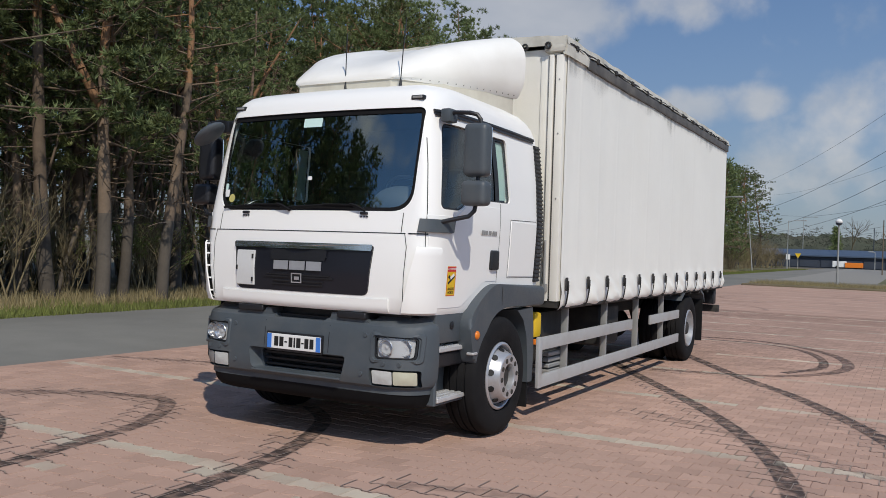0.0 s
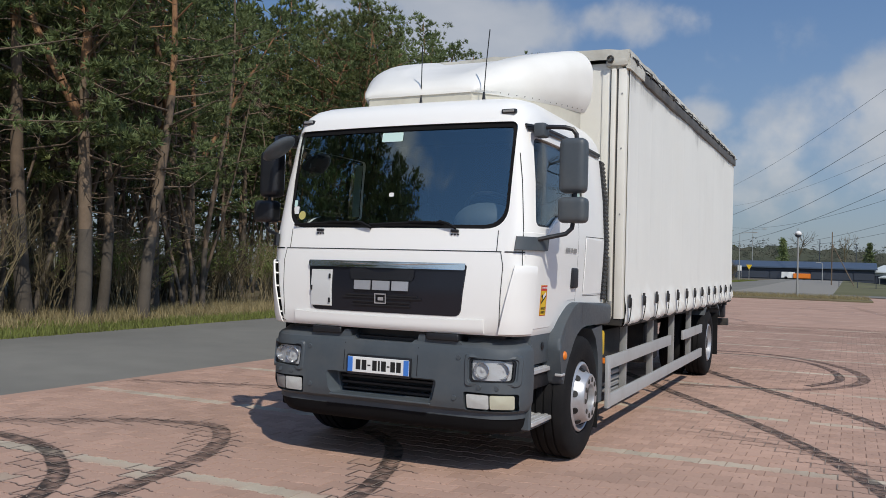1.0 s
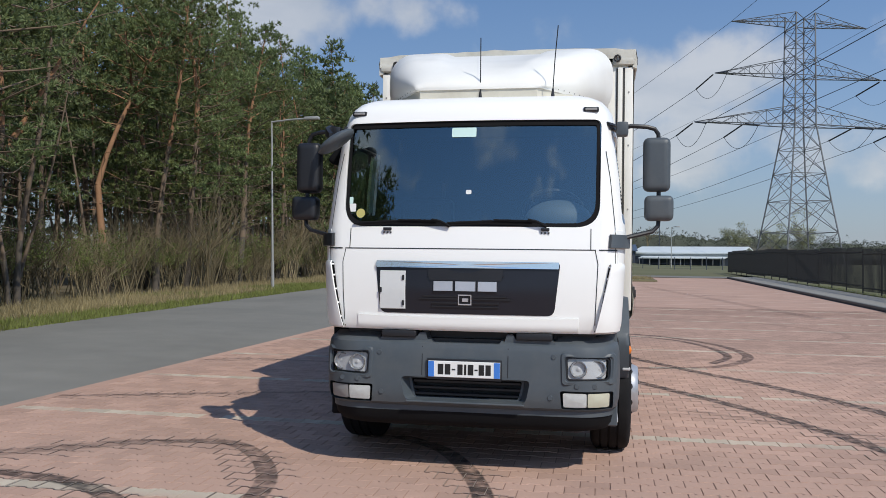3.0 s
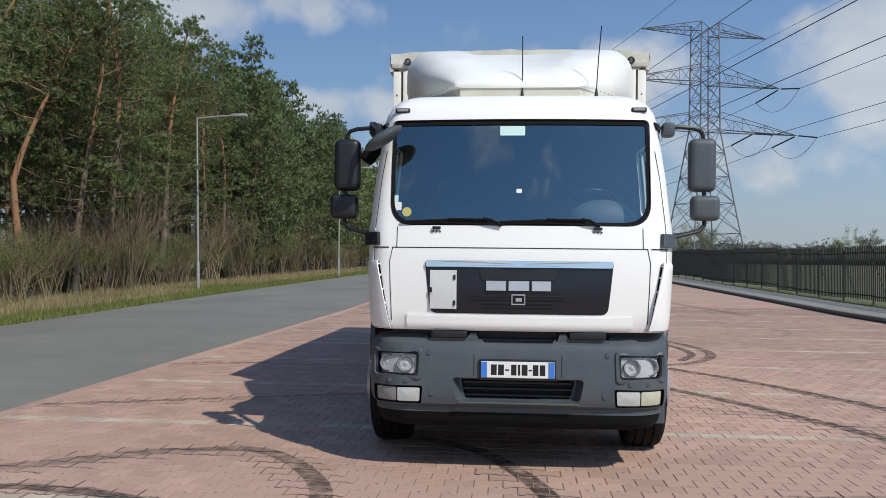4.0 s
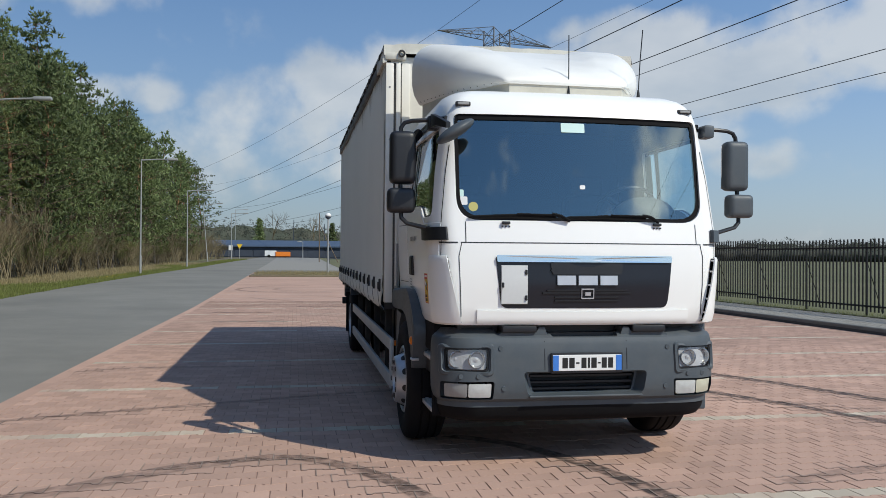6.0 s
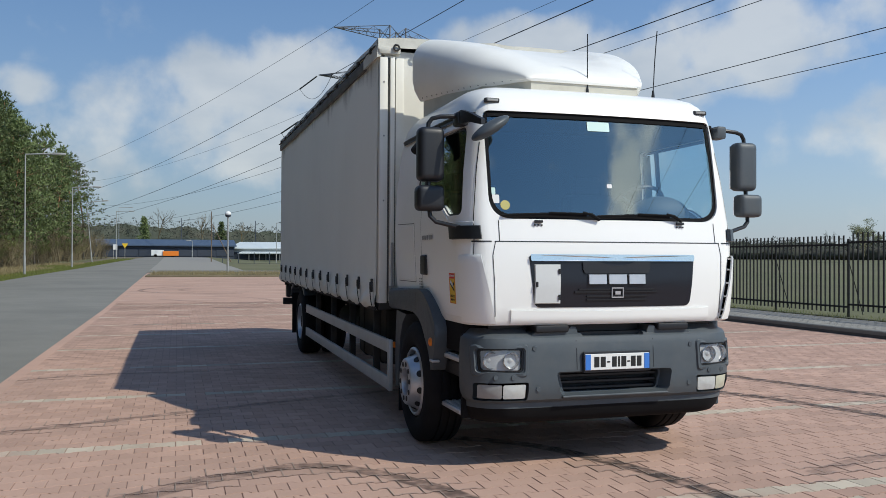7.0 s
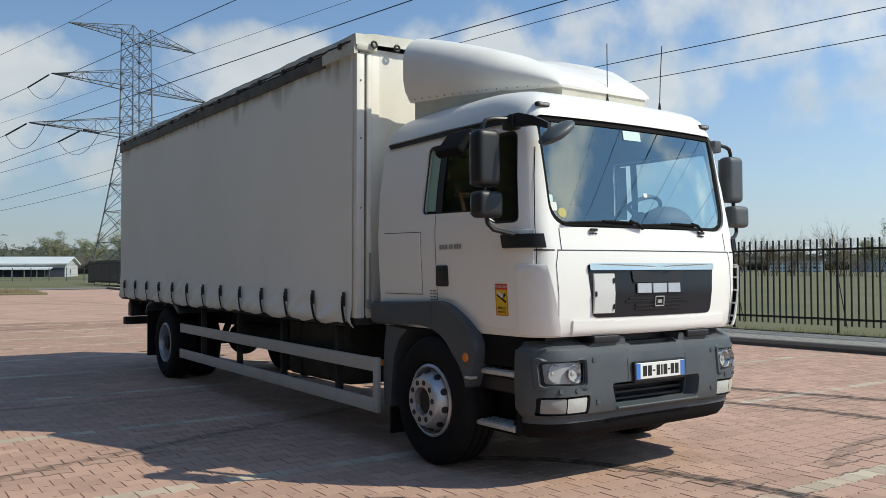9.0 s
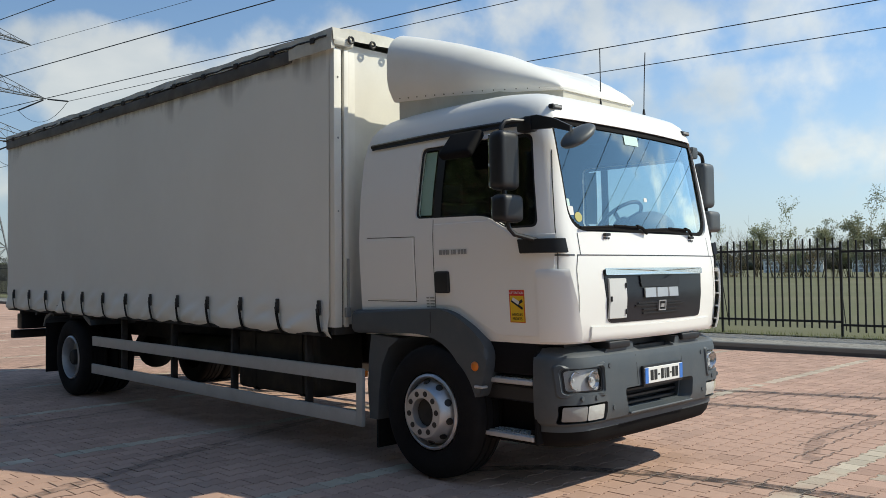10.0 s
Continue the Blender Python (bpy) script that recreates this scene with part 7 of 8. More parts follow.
def clump(vs, fs, c, size, count, length, wide, up=0.25):
    """A tuft of needle sprays round a point."""
    for _ in range(count):
        d = Vector((rng.gauss(0, 1), rng.gauss(0, 1), rng.gauss(up, 0.7))).normalized()
        p = Vector(c) + d * size * rng.uniform(0.1, 1.0)
        w = d.cross(Vector((rng.gauss(0, 1), rng.gauss(0, 1), rng.gauss(0, 1)))).normalized() * wide * rng.uniform(0.6, 1.3)
        e = d * length * rng.uniform(0.6, 1.3)
        n = len(vs)
        vs += [p - w, p + w, p + e + w * 0.3, p + e - w * 0.3]
        fs.append((n, n + 1, n + 2, n + 3))


def mesh_of(name, vs, fs, mats, idx=None):
    me = raw_mesh(name, [tuple(v) for v in vs], fs, mats)
    if idx:
        me.polygons.foreach_set("material_index", idx)
    me.polygons.foreach_set("use_smooth", [True] * len(me.polygons))
    return me


def pad(vs, fs, c, rx, rz, tufts, each, length, wide):
    """A flat-bottomed cushion of bottle-brush needle tufts at a branch end."""
    for _ in range(tufts):
        d = Vector((rng.gauss(0, 1), rng.gauss(0, 1), rng.gauss(0.3, 0.7))).normalized()
        if d.z < -0.35:
            d.z = -0.2
        p = Vector(c) + Vector((d.x * rx, d.y * rx, d.z * rz)) * rng.uniform(0.35, 1.0)
        lead = (d + Vector((0, 0, 0.7))).normalized()
        for _k in range(each):
            out = (lead + Vector((rng.gauss(0, 0.62), rng.gauss(0, 0.62), rng.gauss(0, 0.62)))).normalized()
            w = out.cross(Vector((rng.gauss(0, 1), rng.gauss(0, 1), rng.gauss(0, 1)))).normalized() * wide * rng.uniform(0.7, 1.3)
            e = out * length * rng.uniform(0.6, 1.25)
            n = len(vs)
            vs += [p + w, p + e, p - w]
            fs.append((n, n + 1, n + 2))


def pine_mesh(h, crown_from, spread, density, seed, bent=0.0, fine=True, lean=0.6, fork=0.0, kink=(0.0, 0.0), stout=1.0):
    """Trunk and crown meshes of one Scots pine; fork: height share at which a second stem leaves."""
    rng.seed(seed)
    tv, tf, tm = [], [], []
    way = (rng.uniform(-lean, lean), rng.uniform(-lean, lean))
    ph = rng.uniform(0, 6.28)
    pts = []
    for k in range(11):
        t = k / 10
        pts.append(Vector((way[0] * t + 0.22 * math.sin(t * 6 + ph) + bent * t * t, way[1] * t + 0.2 * math.sin(t * 5 + 2 * ph), -0.3 + h * t)))
        over = max(0.0, pts[-1].z - 4.4)
        pts[-1] += Vector((kink[0] * over, kink[1] * over, 0))
    r = (0.0055 * h + 0.04) * stout
    for k in range(10):
        limb(tv, tf, tm, pts[k], pts[k + 1], r * (1 - k / 11.5), r * (1 - (k + 1) / 11.5), 8 if fine else 5, 0 if k < 2 else 1 if k < 5 else 2)
    if fork:
        i = int(fork * 10)
        p = pts[i].copy()
        d = Vector((rng.choice((-1, 1)) * 0.55, rng.uniform(-0.3, 0.3), 1.0))
        for k in range(5):
            q = p + d * 0.95
            limb(tv, tf, tm, p, q, r * (0.66 - 0.11 * k), r * (0.55 - 0.11 * k), 7, 2)
            p, d = q, d + Vector((rng.gauss(0, 0.12), rng.gauss(0, 0.12), 0.12))
    # dead lower branches, crooked
    for _ in range(int(13 * density)):
        z = rng.uniform(0.18, crown_from + 0.1)
        i = min(9, int(z * 10))
        p = pts[i].lerp(pts[i + 1], z * 10 - i)
        a = rng.uniform(0, 6.28)
        d = Vector((math.cos(a), math.sin(a), rng.uniform(-0.3, 0.35)))
        rr = 0.024
        for _k in range(rng.choice((2, 3, 4))):
            q = p + d * rng.uniform(0.25, 0.6)
            limb(tv, tf, tm, p, q, rr, rr * 0.62, 3, 1)
            p, rr = q, rr * 0.62
            d = (d + Vector((rng.gauss(0, 0.4), rng.gauss(0, 0.4), rng.gauss(0, 0.35)))).normalized()
    cv, cf = [], []
    nb = int(37 * density)
    for k in range(nb):
        t = crown_from + (1 - crown_from) * ((k + rng.random()) / nb) ** 0.9
        f = (t - crown_from) / (1 - crown_from)
        i = min(9, int(t * 10))
        p = pts[i].lerp(pts[i + 1], t * 10 - i)
        a = k * 2.4 + rng.uniform(-0.6, 0.6)
        ln = spread * (math.sin(math.pi * min(1, f * 0.78 + 0.24)) ** 0.8) * rng.uniform(0.45, 1.2)
        d = Vector((math.cos(a), math.sin(a), rng.uniform(-0.15, 0.35) + 0.55 * f))
        q = p + d * ln
        m_ = p.lerp(q, 0.5) + Vector((rng.gauss(0, 0.15), rng.gauss(0, 0.15), rng.gauss(-0.12, 0.12)))
        limb(tv, tf, tm, p, m_, 0.036 * (1.1 - f * 0.6), 0.022, 4, 2 if f > 0.5 else 1)
        limb(tv, tf, tm, m_, q, 0.022, 0.006, 3, 1)
        for j in range(3 if ln > 1.3 else 2):
            g = (1.0, 0.66, 0.40)[j]
            e = p.lerp(q, g) + Vector((rng.gauss(0, 0.28), rng.gauss(0, 0.28), rng.gauss(0.08, 0.15)))
            k_ = rng.uniform(0.75, 1.25)
            if fine:
                pad(cv, cf, e, 0.47 * k_, 0.25 * k_, 8, 15, 0.205, 0.023)
            else:
                pad(cv, cf, e, 0.60 * k_, 0.32 * k_, 7, 4, 0.38, 0.07)
    pad(cv, cf, pts[-1] + Vector((0, 0, 0.1)), 0.35, 0.55, 10 if fine else 7, 12 if fine else 4, 0.24, 0.026 if fine else 0.06)
    return mesh_of("trunk", tv, tf, [M_BARK, M_BARKMID, M_BARKRED], tm), mesh_of("crown", cv, cf, M_NEEDLE)


def plant(name, label, category, meshes, x, y, scale=1.0, turn=0.0, group="", tall=1.0, mat=None):
    t = thing(name, label, category, Matrix.Translation((x, y, lift(x, y) - 0.05)) @ Matrix.Rotation(turn, 4, "Z") @ Matrix.Diagonal((scale, scale, scale * tall, 1)), group)
    for nm, me in meshes:
        ob = new(nm, me)
        ob.parent = t
    return t


PINES = [pine_mesh(16.5, 0.34, 2.6, 1.0, 1), pine_mesh(15.0, 0.30, 2.7, 1.1, 2, 0.7), pine_mesh(17.0, 0.38, 2.4, 1.0, 3, -0.8), pine_mesh(14.0, 0.28, 2.9, 1.15, 4, 0.0, True, 1.2), pine_mesh(16.0, 0.40, 2.4, 0.95, 5, 1.3)]
LIGHT = [pine_mesh(16.5, 0.34, 2.7, 0.9, 1, 0.0, False), pine_mesh(15.0, 0.28, 2.8, 1.0, 2, 0.7, False), pine_mesh(17.0, 0.38, 2.5, 0.9, 3, -0.8, False)]
LOW = [pine_mesh(12.5, 0.15, 3.1, 1.5, 61, 0.5, False), pine_mesh(13.5, 0.17, 3.2, 1.5, 62, -0.5, False)]
EDGE = [pine_mesh(13.0, 0.26, 3.2, 1.2, 6, 0.8, stout=1.45), pine_mesh(14.0, 0.28, 3.3, 1.15, 7, -0.6, True, 1.4, stout=1.7), pine_mesh(12.5, 0.32, 3.0, 1.1, 8, 1.6, True, 1.0, 0.4, stout=1.8)]
POLES = []
for k in range(3):
    tr_, _c = pine_mesh((11.0, 9.0, 12.5)[k], 0.9, 0.6, 0.7, 50 + k, (0.5, -0.9, 1.3)[k], False, 1.3)
    tr_.materials[2] = M_BARKMID
    POLES.append(tr_)
for me in (EDGE[0][1],):
    me.materials.clear()
    me.materials.append(M_NEEDLE2)
place = random.Random(21)
# stout crooked pines right at the verge
EDGE_SPOTS = ((-18.2, 10.2, 1, 0.95, 2.6), (-18.6, 13.6, 1, 1.0, 0.4), (-17.7, 14.1, 2, 1.0, 0.9), (-18.5, 15.6, 0, 0.95, 4.0), (-17.5, 16.3, 1, 0.85, 1.6), (-19.4, 18.6, 2, 1.0, 2.4), (-21.2, 34.0, 1, 1.0, 0.9))
spots = [p[:2] for p in EDGE_SPOTS]
for x, y, k, sc, tn in EDGE_SPOTS:
    plant("pine_tree", "crooked orange-barked Scots pine at the road verge", "pine tree", (("trunk", EDGE[k][0]), ("crown", EDGE[k][1])), x, y, sc, tn, "pines of the wood")
# the end of the wood beside the road
for x, y, k, sc in ((-22.8, 126.0, 0, 1.1), (-21.6, 130.0, 1, 1.05), (-21.0, 136.0, 0, 1.1), (-24.0, 133.0, 2, 1.1)):
    plant("pine_tree", "dense green pine at the end of the wood", "pine tree", (("trunk", EDGE[k][0]), ("crown", EDGE[k][1])), x, y, sc, k * 2.0 + y, "pines of the wood")
# the bent pine whose orange stem leans out of the wood
bent_pine = pine_mesh(11.5, 0.66, 2.6, 0.9, 77, 0.0, True, 0.15, 0.0, (0.25, 0.155), 1.75)
for i, m_ in enumerate((M_BARKMID, M_BARKRED, M_BARKRED)):
    bent_pine[0].materials[i] = m_
plant("bent_pine", "bent pine with bare orange trunk leaning over", "pine tree", (("trunk", bent_pine[0]), ("crown", bent_pine[1])), -23.1, 30.1, 1.0, 0.0, "pines of the wood")
spots += [(-23.1, 30.1), (-22.2, 28.2), (-21.2, 27.0), (-21.0, 29.0)]
# closed front row of the wood along the road
for k in range(24):
    y = 33.0 + 3.4 * k
    x = -21.6 - 0.02 * y + 0.045 * max(0.0, y - 45) + place.uniform(-0.9, 0.9)
    mm = (PINES[k % 3] if k % 2 else EDGE[k // 2 % 2]) if y < 52 else LOW[k % 2]
    plant("pine_tree", "bushy Scots pine in the front row of the wood", "pine tree", (("trunk", mm[0]), ("crown", mm[1])), x, y, place.uniform(0.86, 1.06), place.uniform(0, 6.28), "pines of the wood")
    spots.append((x, y))
# closed back of the wood
for k in range(27):
    y = -34 + 3.9 * k
    mm = LOW[k % 2]
    plant("pine_tree", "bushy Scots pine deep in the wood", "pine tree", (("trunk", mm[0]), ("crown", mm[1])), -37.5 - 0.03 * y + place.uniform(-1.2, 1.2), y, place.uniform(0.85, 1.0), place.uniform(0, 6.28), "pines of the wood")
kept = len(spots)
for _ in range(6000):
    y = place.uniform(-30, 112) if place.random() < 0.65 else place.uniform(4, 55)
    back = place.random() ** 1.2
    x = -20.8 - 17 * back - 0.02 * y + max(0.0, min(2.0, (24 - y) * 0.2))
    if y < 0 and x < -29 or y > 90 and x < -32:
        continue
    if math.hypot(x + 21.0, y - 26.8) < 4.2:
        continue
    gap = 1.4 + 0.7 * back
    if all((x - a) ** 2 + (y - b) ** 2 > gap * gap for a, b in spots):
        spots.append((x, y))
    if len(spots) >= 290:
        break
for x, y in spots[kept:]:
    front = x > -23.5 - 0.02 * y
    near_view = x > -24.6 - 0.045 * y and 4 < y < 54
    mm = place.choice(LIGHT) if not near_view else place.choice(EDGE) if front and place.random() < 0.6 else place.choice(PINES + EDGE[:1])
    sc = place.uniform(0.76, 1.07)
    plant("pine_tree", "tall Scots pine with orange upper trunk on forest edge" if front else "slim Scots pine with bare lower trunk", "pine tree", (("trunk", mm[0]), ("crown", mm[1])), x, y, sc, place.uniform(0, 6.28), "pines of the wood")
for k in range(190):
    y = place.uniform(2, 62) if k % 2 else place.uniform(4, 26)
    x = (-21.5 if y > 24 else -19.0) - 12 * place.random() ** (1.0 if y > 24 else 1.5) - 0.02 * y
    if math.hypot(x + 21.0, y - 26.8) < 4.2:
        continue
    me = place.choice(POLES)
    plant("dead_pine", "thin dead pine stem with broken side twigs", "pine tree", (("trunk", me),), x, y, place.uniform(0.6, 1.05), place.uniform(0, 6.28), "dead pines of the wood")


def bare_mesh(h, stems, seed, leafy=0.0, thin=1.0):
    """A many-stemmed bush or bare tree, with fine twigs and, if leafy, small leaves."""
    rng.seed(seed)
    vs, fs, mi, lv_, lf = [], [], [], [], []

    def grow(p, d, ln, r, depth):
        q = p + d * ln
        limb(vs, fs, mi, p, q, r, r * 0.6, 4 if depth < 2 else 3)
        if leafy and depth >= (1 if h > 6 else 2):
            for _ in range(int(2.3 * leafy) if h > 6 else int(4 * leafy)):
                clump(lv_, lf, p.lerp(q, rng.random()), 0.55 if h > 6 else 0.10, 5 if h > 6 else 3, 0.19 if h > 6 else 0.05, 0.065 if h > 6 else 0.015)
        if depth >= (3 if h < 6 else 4) or ln < 0.12:
            return
        for _ in range(rng.choice((2, 3, 3))):
            nd = (d + Vector((rng.gauss(0, 0.42), rng.gauss(0, 0.42), rng.gauss(0.12, 0.25)))).normalized()
            grow(p.lerp(q, rng.uniform(0.55, 1.0)), nd, ln * rng.uniform(0.55, 0.85), r * 0.58, depth + 1)

    for _ in range(stems):
        a = rng.uniform(0, 6.28)
        d = Vector((math.cos(a) * 0.3, math.sin(a) * 0.3, 1)).normalized()
        grow(Vector((rng.gauss(0, 0.25) * (stems > 1), rng.gauss(0, 0.25) * (stems > 1), -0.1)), d, h * rng.uniform(0.32, 0.42), 0.011 * h * thin, 0)
    return mesh_of("stem", vs, fs, M_TWIG), (mesh_of("foliage", lv_, lf, M_LEAF) if lf else None)


BUSHES = [bare_mesh(3.4, 13, 31, 0.0, 0.7), bare_mesh(2.6, 14, 32, 0.0, 0.7), bare_mesh(4.8, 11, 33, 0.0, 0.6), bare_mesh(2.8, 7, 34, 0.8, 0.7)]
BUSHES[3][1].materials[0] = M_GREENLEAF
for k in range(140):
    y = place.uniform(24, 126) if k % 6 else place.uniform(0, 26)
    x = -19.7 - 0.02 * y + 0.04 * max(0.0, y - 40) - abs(place.gauss(0, 3.0))
    b, l = BUSHES[place.choice((0, 0, 1, 1, 1, 2, 3, 3) if y > 30 else (1, 3, 3, 0))]
    plant("bush", "bare brown bush at the forest edge" if not l else "brown bush with first green leaves", "bush", [("stem", b)] + ([("foliage", l)] if l else []), x, y, place.uniform(0.75, 1.35), place.uniform(0, 6.28), "bushes of the forest edge")
for k in range(40):
    y = 8 + 46 * (k + place.random()) / 40
    e = -18.6 - 0.9 * min(1.0, max(0.0, (y - 16) / 10)) - 0.02 * y
    b, l = BUSHES[(3, 1, 3, 0, 3)[k % 5]]
    plant("bush", "tangled brown brush at the forest edge" if not l else "green shrub in the brush of the forest edge", "bush", [("stem", b)] + ([("foliage", l)] if l else []), e - 2.2 * place.random(), y, place.uniform(0.8, 1.25), place.uniform(0, 6.28), "bushes of the forest edge")
for k in range(14):
    b, l = BUSHES[k % 3]
    plant("bush", "bare brown bush at the end of the wood", "bush", [("stem", b)], -17.6 - 3 * place.random(), place.uniform(118, 142), place.uniform(0.9, 1.4), place.uniform(0, 6.28), "bushes of the forest edge")
BARE = [bare_mesh(12, 1, 41, 0.0, 1.2), bare_mesh(11, 2, 42, 2.0, 0.8), bare_mesh(9, 3, 43, 1.8, 0.8)]
for x, y, k, sc in ((-30, 68, 0, 1.5), (-24, 60, 0, 1.3), (-27, 84, 0, 1.4), (6, 190, 0, 0.9), (22, 175, 1, 1.0), (33, 168, 2, 1.1), (30, 178, 1, 1.0), (-2, 185, 0, 1.0), (-12, 190, 0, 1.1)):
    b, l = BARE[k]
    plant("bare_tree", "bare deciduous tree in early spring" if not l else "spring tree with thin young foliage", "tree", [("stem", b)] + ([("foliage", l)] if l else []), x, y, sc, place.uniform(0, 6.28))
for k in range(22):
    u = k / 45
    x, y = 215 - 50 * abs(u - 0.35) + place.uniform(-8, 8), 235 - 300 * u + place.uniform(-6, 6)
    b, l = BARE[place.choice((0, 0, 0, 0, 2))]
    plant("spring_tree", "far spring tree with thin young foliage", "tree", [("stem", b)] + ([("foliage", l)] if l else []), x, y, place.uniform(0.6, 1.15), place.uniform(0, 6.28), "trees beyond the meadow")

for x, y, k, sc in ((64, 166, 1, 0.85), (60, 170, 2, 0.8), (72, 160, 2, 0.8), (117, 130, 1, 1.0), (99, 50, 2, 1.0), (102, 45, 1, 0.9), (104, 40, 2, 1.1), (105, 36, 1, 1.0), (107, 31, 2, 1.15), (106, 26, 2, 1.0), (109, 21, 1, 1.05), (110, 15, 2, 1.1), (108, 9, 1, 1.0), (96, 57, 2, 0.7), (98, 47, 2, 0.5), (101, 41, 2, 0.55), (103, 35, 2, 0.5), (104, 29, 2, 0.6), (107, 24, 2, 0.5), (107, 18, 2, 0.6), (109, 12, 2, 0.5)):
    b, l = BARE[k]
    plant("spring_tree", "spring tree with thin young foliage beyond the meadow", "tree", [("stem", b)] + ([("foliage", l)] if l else []), x, y, sc, place.uniform(0, 6.28), "trees beyond the meadow")

# brown hedge and scrub beyond the meadow
for k in range(44):
    u = (k + place.random()) / 44
    b, l = BUSHES[k % 3]
    plant("bush", "bare brown scrub beyond the meadow", "bush", [("stem", b)], 98 + 14 * u + place.uniform(-2, 2), 80 - 80 * u, place.uniform(1.3, 2.0), place.uniform(0, 6.28), "scrub beyond the meadow")

# distant woods on the horizon: a deep uneven mass, its top broken into crowns and twigs
rng.seed(90)
wv, wf = [], []


def wood_top(a):
    """Height of the far tree line on a bearing in degrees."""
    return float(np.interp(a, [-30, -8, -2, 4, 12, 20, 100], [10.6, 11.0, 10.2, 9.2, 7.2, 5.6, 5.0])) + 1.3 * noise.noise((a * 0.55, 0.3, 0)) + 0.8 * noise.noise((a * 2.3, 2.3, 0))


for d, share in ((290, 0.97), (264, 0.78), (246, 0.55)):
    first = len(wv)
    for i in range(521):
        a = -30 + 0.25 * i
        x, y = -8 + d * math.sin(radians(a)), d * math.cos(radians(a))
        zb = 1.5 if y > 60 else 0.3
        for k in range(5):
            bulge = 2.5 * math.sin(math.pi * k / 4) + 1.5 * noise.noise((a * 1.7, k * 0.8, d))
            f = 1 - bulge / d
            wv.append(Vector((x * f, y * f, zb - 0.3 + wood_top(a) * share * k / 4 + (0.9 * noise.noise((a * 3.1, k * 0.9, d * 0.1)) if k else 0))))
    for i in range(520):
        for k in range(4):
            b = first + i * 5 + k
            wf.append((b, b + 5, b + 6, b + 1))
for i in range(1500):
    a = -30 + 130 * (i + rng.random()) / 1500
    d = rng.uniform(240, 300)
    x, y = -8 + d * math.sin(radians(a)), d * math.cos(radians(a))
    zb, top = (1.5 if y > 60 else 0.3), wood_top(a) * rng.uniform(0.8, 1.08)
    for j in range(7):
        clump(wv, wf, (x + rng.gauss(0, 0.9), y + rng.gauss(0, 0.9), zb + top * (0.50 + 0.078 * j)), 1.1 - 0.11 * j, 10, 0.32, 0.11)
tagged(new("distant_woods", mesh_of("distant_woods", wv, wf, M_FARWOOD)), "low dark woods along the horizon", "woods", kind="stuff")
for x, y, h in ((-14, 186, 1.0), (2, 196, 0.9)):
    t = plant("spruce", "small dark conical spruce", "tree", (), x, y)
    rng.seed(int(100 + x))
    tv, tf, tm, cv, cf = [], [], [], [], []
    limb(tv, tf, tm, (0, 0, 0), (0, 0, 8), 0.15, 0.03)
    for k in range(190):
        z = 0.8 + 7.3 * k / 190
        rr = (8.4 - z) * 0.30 * rng.random() ** 0.5
        a = rng.uniform(0, 6.28)
        clump(cv, cf, (rr * math.cos(a), rr * math.sin(a), z), 0.32, 12, 0.34, 0.10, -0.3)
    for nm, me in (("trunk", mesh_of("trunk", tv, tf, M_BARK)), ("crown", mesh_of("crown", cv, cf, M_NEEDLE))):
        ob = new(nm, me)
        ob.parent = t

# ---- grass ----


def grass(name, label, spots_, length, material, seed):
    rng.seed(seed)
    vs, fs = [], []
    for x, y in spots_:
        z = lift(x, y) - 0.05
        for _ in range(3):
            a = rng.uniform(0, 6.28)
            w = Vector((math.cos(a), math.sin(a), 0)) * 0.012
            e = Vector((rng.gauss(0, 0.4), rng.gauss(0, 0.4), 1)).normalized() * length * rng.uniform(0.4, 1.3)
            p = Vector((x + rng.gauss(0, 0.05), y + rng.gauss(0, 0.05), z))
            n = len(vs)
            vs += [p - w, p + w, p + e]
            fs.append((n, n + 1, n + 2))
    return tagged(new(name, mesh_of(name, vs, fs, material)), label, "grass", kind="stuff")


gr = random.Random(5)
green, straw = [], []
for _ in range(26000):
    y = 4 + 90 * gr.random() ** 1.7
    e = road_edge(y)
    x = e + 0.1 - gr.random() ** 1.3 * 5.0
    wet = noise.noise((x * 0.25, y * 0.15, 4)) + (0.45 if x > e - 1.4 else -0.2)
    (green if wet > 0.05 else straw).append((x, y))
for _ in range(12000):
    y = 34 + 95 * gr.random()
    green.append((road_edge(y) + 0.15 - 2.3 * gr.random() ** 1.5, y))
grass("verge_grass", "fresh green grass on the road verge", green, 0.16, M_GRASS, 6)
grass("dry_grass", "straw-coloured dry grass under the trees", straw, 0.30, M_DRYGRASS, 8)
edge_spots = [(FX - 0.28 + 0.5 * gr.random() ** 2, -4 + 50 * gr.random()) for _ in range(6000)]
grass("fence_grass", "short grass along the fence foot", [(x, y) for x, y in edge_spots], 0.24, M_GRASS, 9)
flowers = [(road_edge(52) - 0.9 + gr.gauss(0, 0.3), gr.uniform(48, 57)) for _ in range(160)]
grass("yellow_flowers", "yellow flowers on the road verge", flowers, 0.12, M_YELLOW, 11)
island = [(gr.uniform(-8.9, -0.4), 52.7 + 5.2 * gr.random()) for _ in range(4200)]
grass("island_grass", "dry brown grass on the strip behind the yard", island, 0.35, M_DRYGRASS, 10)
bm = bmesh.new()
box(bm, -9.2, -0.2, 52.5, 58.0, 0.1, lift(0, 55) + 0.09, 0.05, 1)
setting("grass_island", bm, M_SOIL, "low earth strip between yard and side road", "ground")

# ---- pavers ----
ROW, LEN, DIP = 2.5 / 15, 0.2, 0.011
shape = [(-0.097, DIP), (-0.062, DIP), (-0.042, -DIP), (0.042, -DIP), (0.062, DIP), (0.097, DIP)]
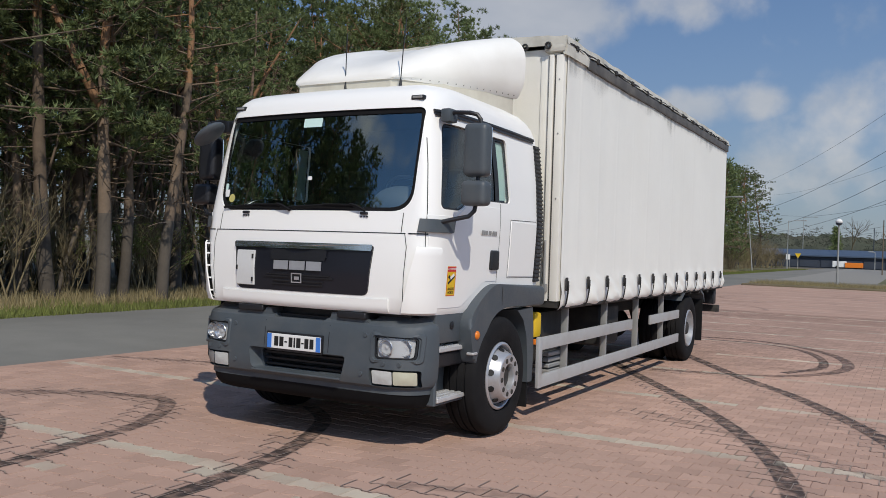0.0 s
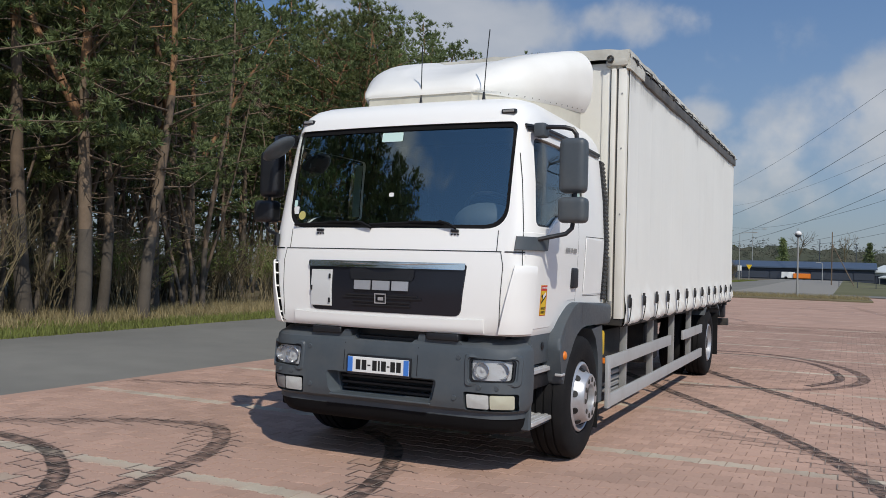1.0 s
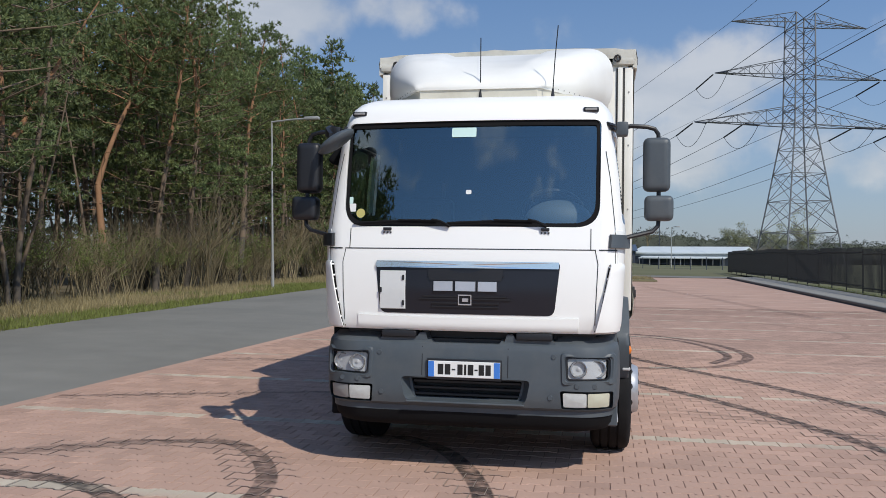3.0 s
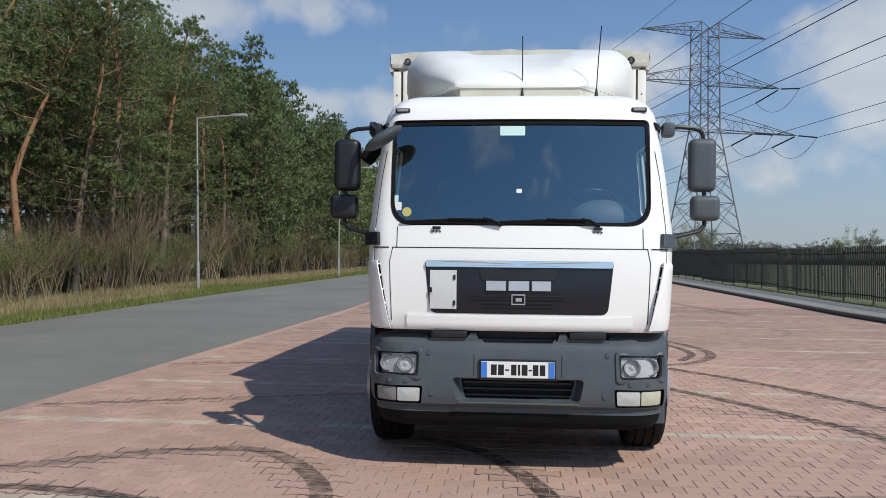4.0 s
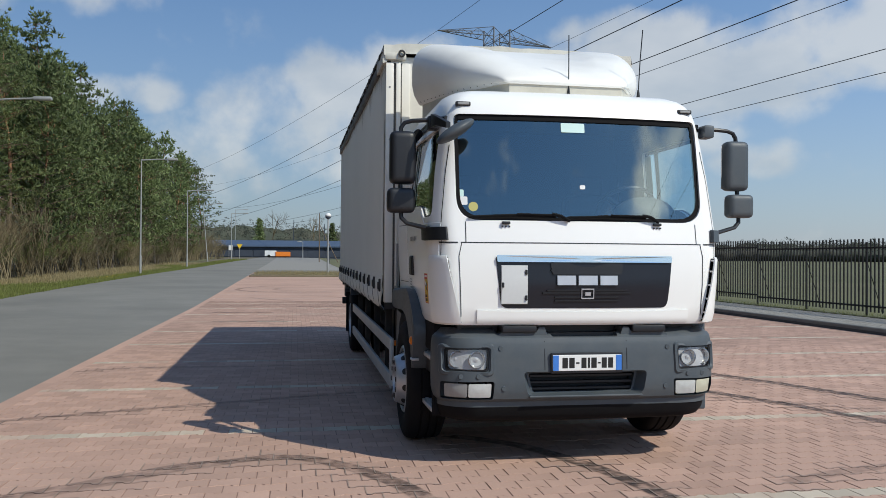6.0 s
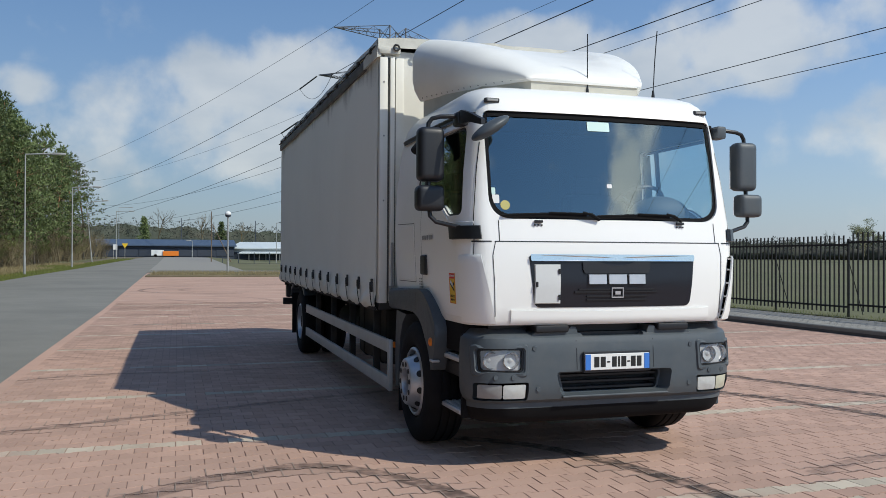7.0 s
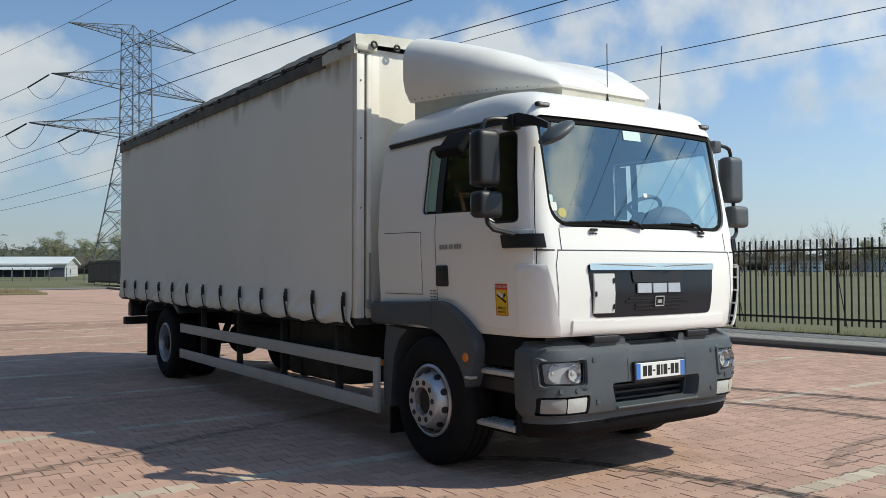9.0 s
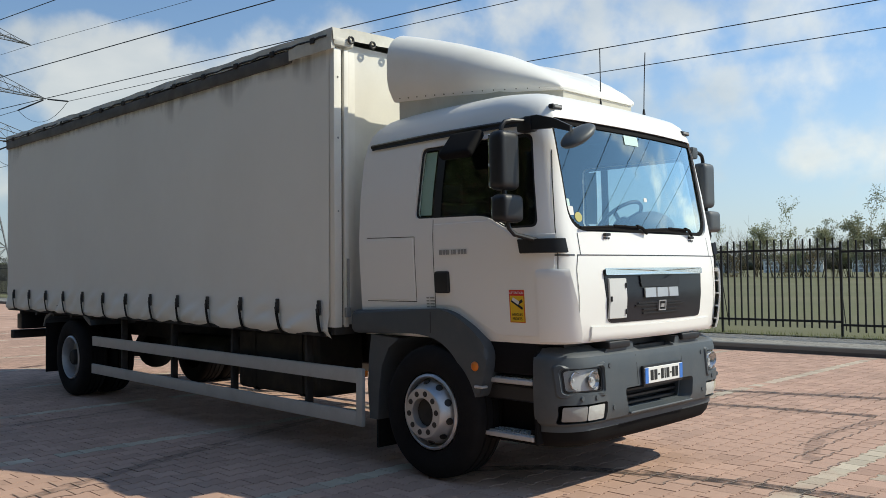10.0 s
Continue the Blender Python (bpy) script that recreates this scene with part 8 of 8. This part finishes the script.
outline = [(x, ROW / 2 + d - 0.0035) for x, d in shape] + [(x, -ROW / 2 - d + 0.0035) for x, d in shape[::-1]]
tops = [(x * 0.985, y * 0.972, 0.0) for x, y in outline]
lows = [(x, y, -0.006) for x, y in outline] 
pv = tops + lows
pf = [tuple(range(11, -1, -1))] + [(i, (i + 1) % 12, 12 + (i + 1) % 12, 12 + i) for i in range(12)]
paver_mesh = raw_mesh("paver", pv, pf, M_PAVER)
pale_mesh = raw_mesh("pale_paver", pv, pf, M_PAVEPALE)
red_at, pale_at, singles = [], [], 0
pr = random.Random(12)
nrow = int((28 - 2.0) / ROW)
first_row = -14
for j in range(first_row, first_row + nrow):
    y = 4.42 + j * ROW
    shift = (LEN / 2) if j % 2 else 0.0
    nx0, nx1 = int(BX0 / LEN), int((BX1 - 0.02) / LEN)
    for i in range(nx0, nx1):
        x = i * LEN + shift
        if x - 0.1 < BX0 or x + 0.1 > BX1:
            continue
        pale = j % 15 == 0 and pr.random() > 0.05 or (3.4 < y < 4.3 and pr.random() < 0.03)
        if 4.55 < y < 6.2 and -3.4 < x < -1.4 and singles < 150 or 3.9 < y < 5.4 and -6.6 < x < -4.9 and singles < 300:
            ob = new("paver", pale_mesh if pale else paver_mesh)
            ob.parent, ob.location = yard, (x, y, pr.uniform(-0.0015, 0.0015))
            singles += 1
        else:
            (pale_at if pale else red_at).append((x, y, pr.uniform(-0.0015, 0.0015) + lift(x, y)))
pf_all = pf
for nm, at, mt, pf in (("pavers", [p for p in red_at if p[1] < 13], M_PAVER, pf_all), ("pavers", [p for p in red_at if p[1] >= 13], M_PAVER, pf_all[:1]), ("pale_pavers", pale_at, M_PAVEPALE, pf_all)):
    a = np.array(at)
    base = np.array(pv)
    v = (a[:, None, :] + base[None]).reshape(-1, 3)
    me = bpy.data.meshes.new(nm)
    n = len(a)
    loops = np.concatenate([np.array(f) for f in pf])
    sizes = np.array([len(f) for f in pf])
    me.vertices.add(len(v))
    me.vertices.foreach_set("co", v.ravel())
    me.loops.add(n * len(loops))
    me.loops.foreach_set("vertex_index", (loops[None] + (np.arange(n) * len(base))[:, None]).ravel())
    me.polygons.add(n * len(sizes))
    st = np.concatenate([[0], np.cumsum(sizes)[:-1]])
    me.polygons.foreach_set("loop_start", (st[None] + (np.arange(n) * len(loops))[:, None]).ravel())
    me.polygons.foreach_set("use_smooth", np.zeros(n * len(sizes), bool))
    me.update(calc_edges=True)
    me.validate()
    me.materials.append(mt)
    ob = new(nm, me)
    ob.parent = yard
    tagged(ob, "interlocking red concrete pavers" if mt is M_PAVER else "pale pavers that mark the parking bays", kind="stuff")
# small grey bricks of the walkway
bricks_v, bricks_f = [], []
for j in range(250):
    y = 2.0 + j * 0.102
    for i in range(-1, 9):
        x0 = BX1 + 0.16 + i * 0.205 + (0.1025 if j % 2 else 0.0)
        x1 = x0 + 0.198
        x0, x1 = max(x0, BX1 + 0.16), min(x1, FX - 0.30)
        if x1 - x0 < 0.03:
            continue
        z = bank(x0, y) + 0.006 + pr.uniform(-0.0015, 0.0015)
        b = len(bricks_v)
        for dz, e in ((-0.008, 0.0), (0.0, 0.003)):
            bricks_v += [(x0 + e, y + e, z + dz), (x1 - e, y + e, z + dz), (x1 - e, y + 0.096 - e, z + dz), (x0 + e, y + 0.096 - e, z + dz)]
        bricks_f += [(b + 4, b + 5, b + 6, b + 7)] + [(b + k, b + (k + 1) % 4, b + 4 + (k + 1) % 4, b + 4 + k) for k in range(4)]
ob = new("walkway_bricks", raw_mesh("walkway_bricks", bricks_v, bricks_f, M_WALKWAY))
ob.parent = walkway
tagged(ob, "small grey paving bricks with mossy joints", kind="stuff")
# pale sand in the joints that cross the near tyre marks
marks = np.array(MARKS)
sand_v, sand_f = [], []
zig = [(x, -ROW / 2 - d) for x, d in shape]
for j in range(first_row, first_row + 60):
    y = 4.42 + j * ROW
    for i in range(int(BX0 / LEN), int((BX1 - 0.02) / LEN)):
        x = i * LEN + ((LEN / 2) if j % 2 else 0.0)
        gap = np.hypot(marks[:, 0] - x, marks[:, 1] - y)
        k = int(np.argmin(gap))
        if gap[k] > marks[k, 2] / 2 + 0.12:
            continue
        for line in (zig, [(-LEN / 2, -ROW / 2 - DIP), (-LEN / 2, ROW / 2 + DIP)]):
            for (x0, y0), (x1, y1) in zip(line, line[1:]):
                n = len(sand_v)
                dx, dy = x1 - x0, y1 - y0
                f = 0.0032 / math.hypot(dx, dy)
                ox, oy = -dy * f, dx * f
                sand_v += [(x + x0 + ox, y + y0 + oy, 0.0062), (x + x0 - ox, y + y0 - oy, 0.0062), (x + x1 - ox, y + y1 - oy, 0.0062), (x + x1 + ox, y + y1 + oy, 0.0062)]
                sand_f.append((n, n + 1, n + 2, n + 3))
ob = new("joint_sand", raw_mesh("joint_sand", sand_v, sand_f, M_SAND))
ob.parent = yard
tagged(ob, "pale sand in the joints between pavers", kind="stuff")
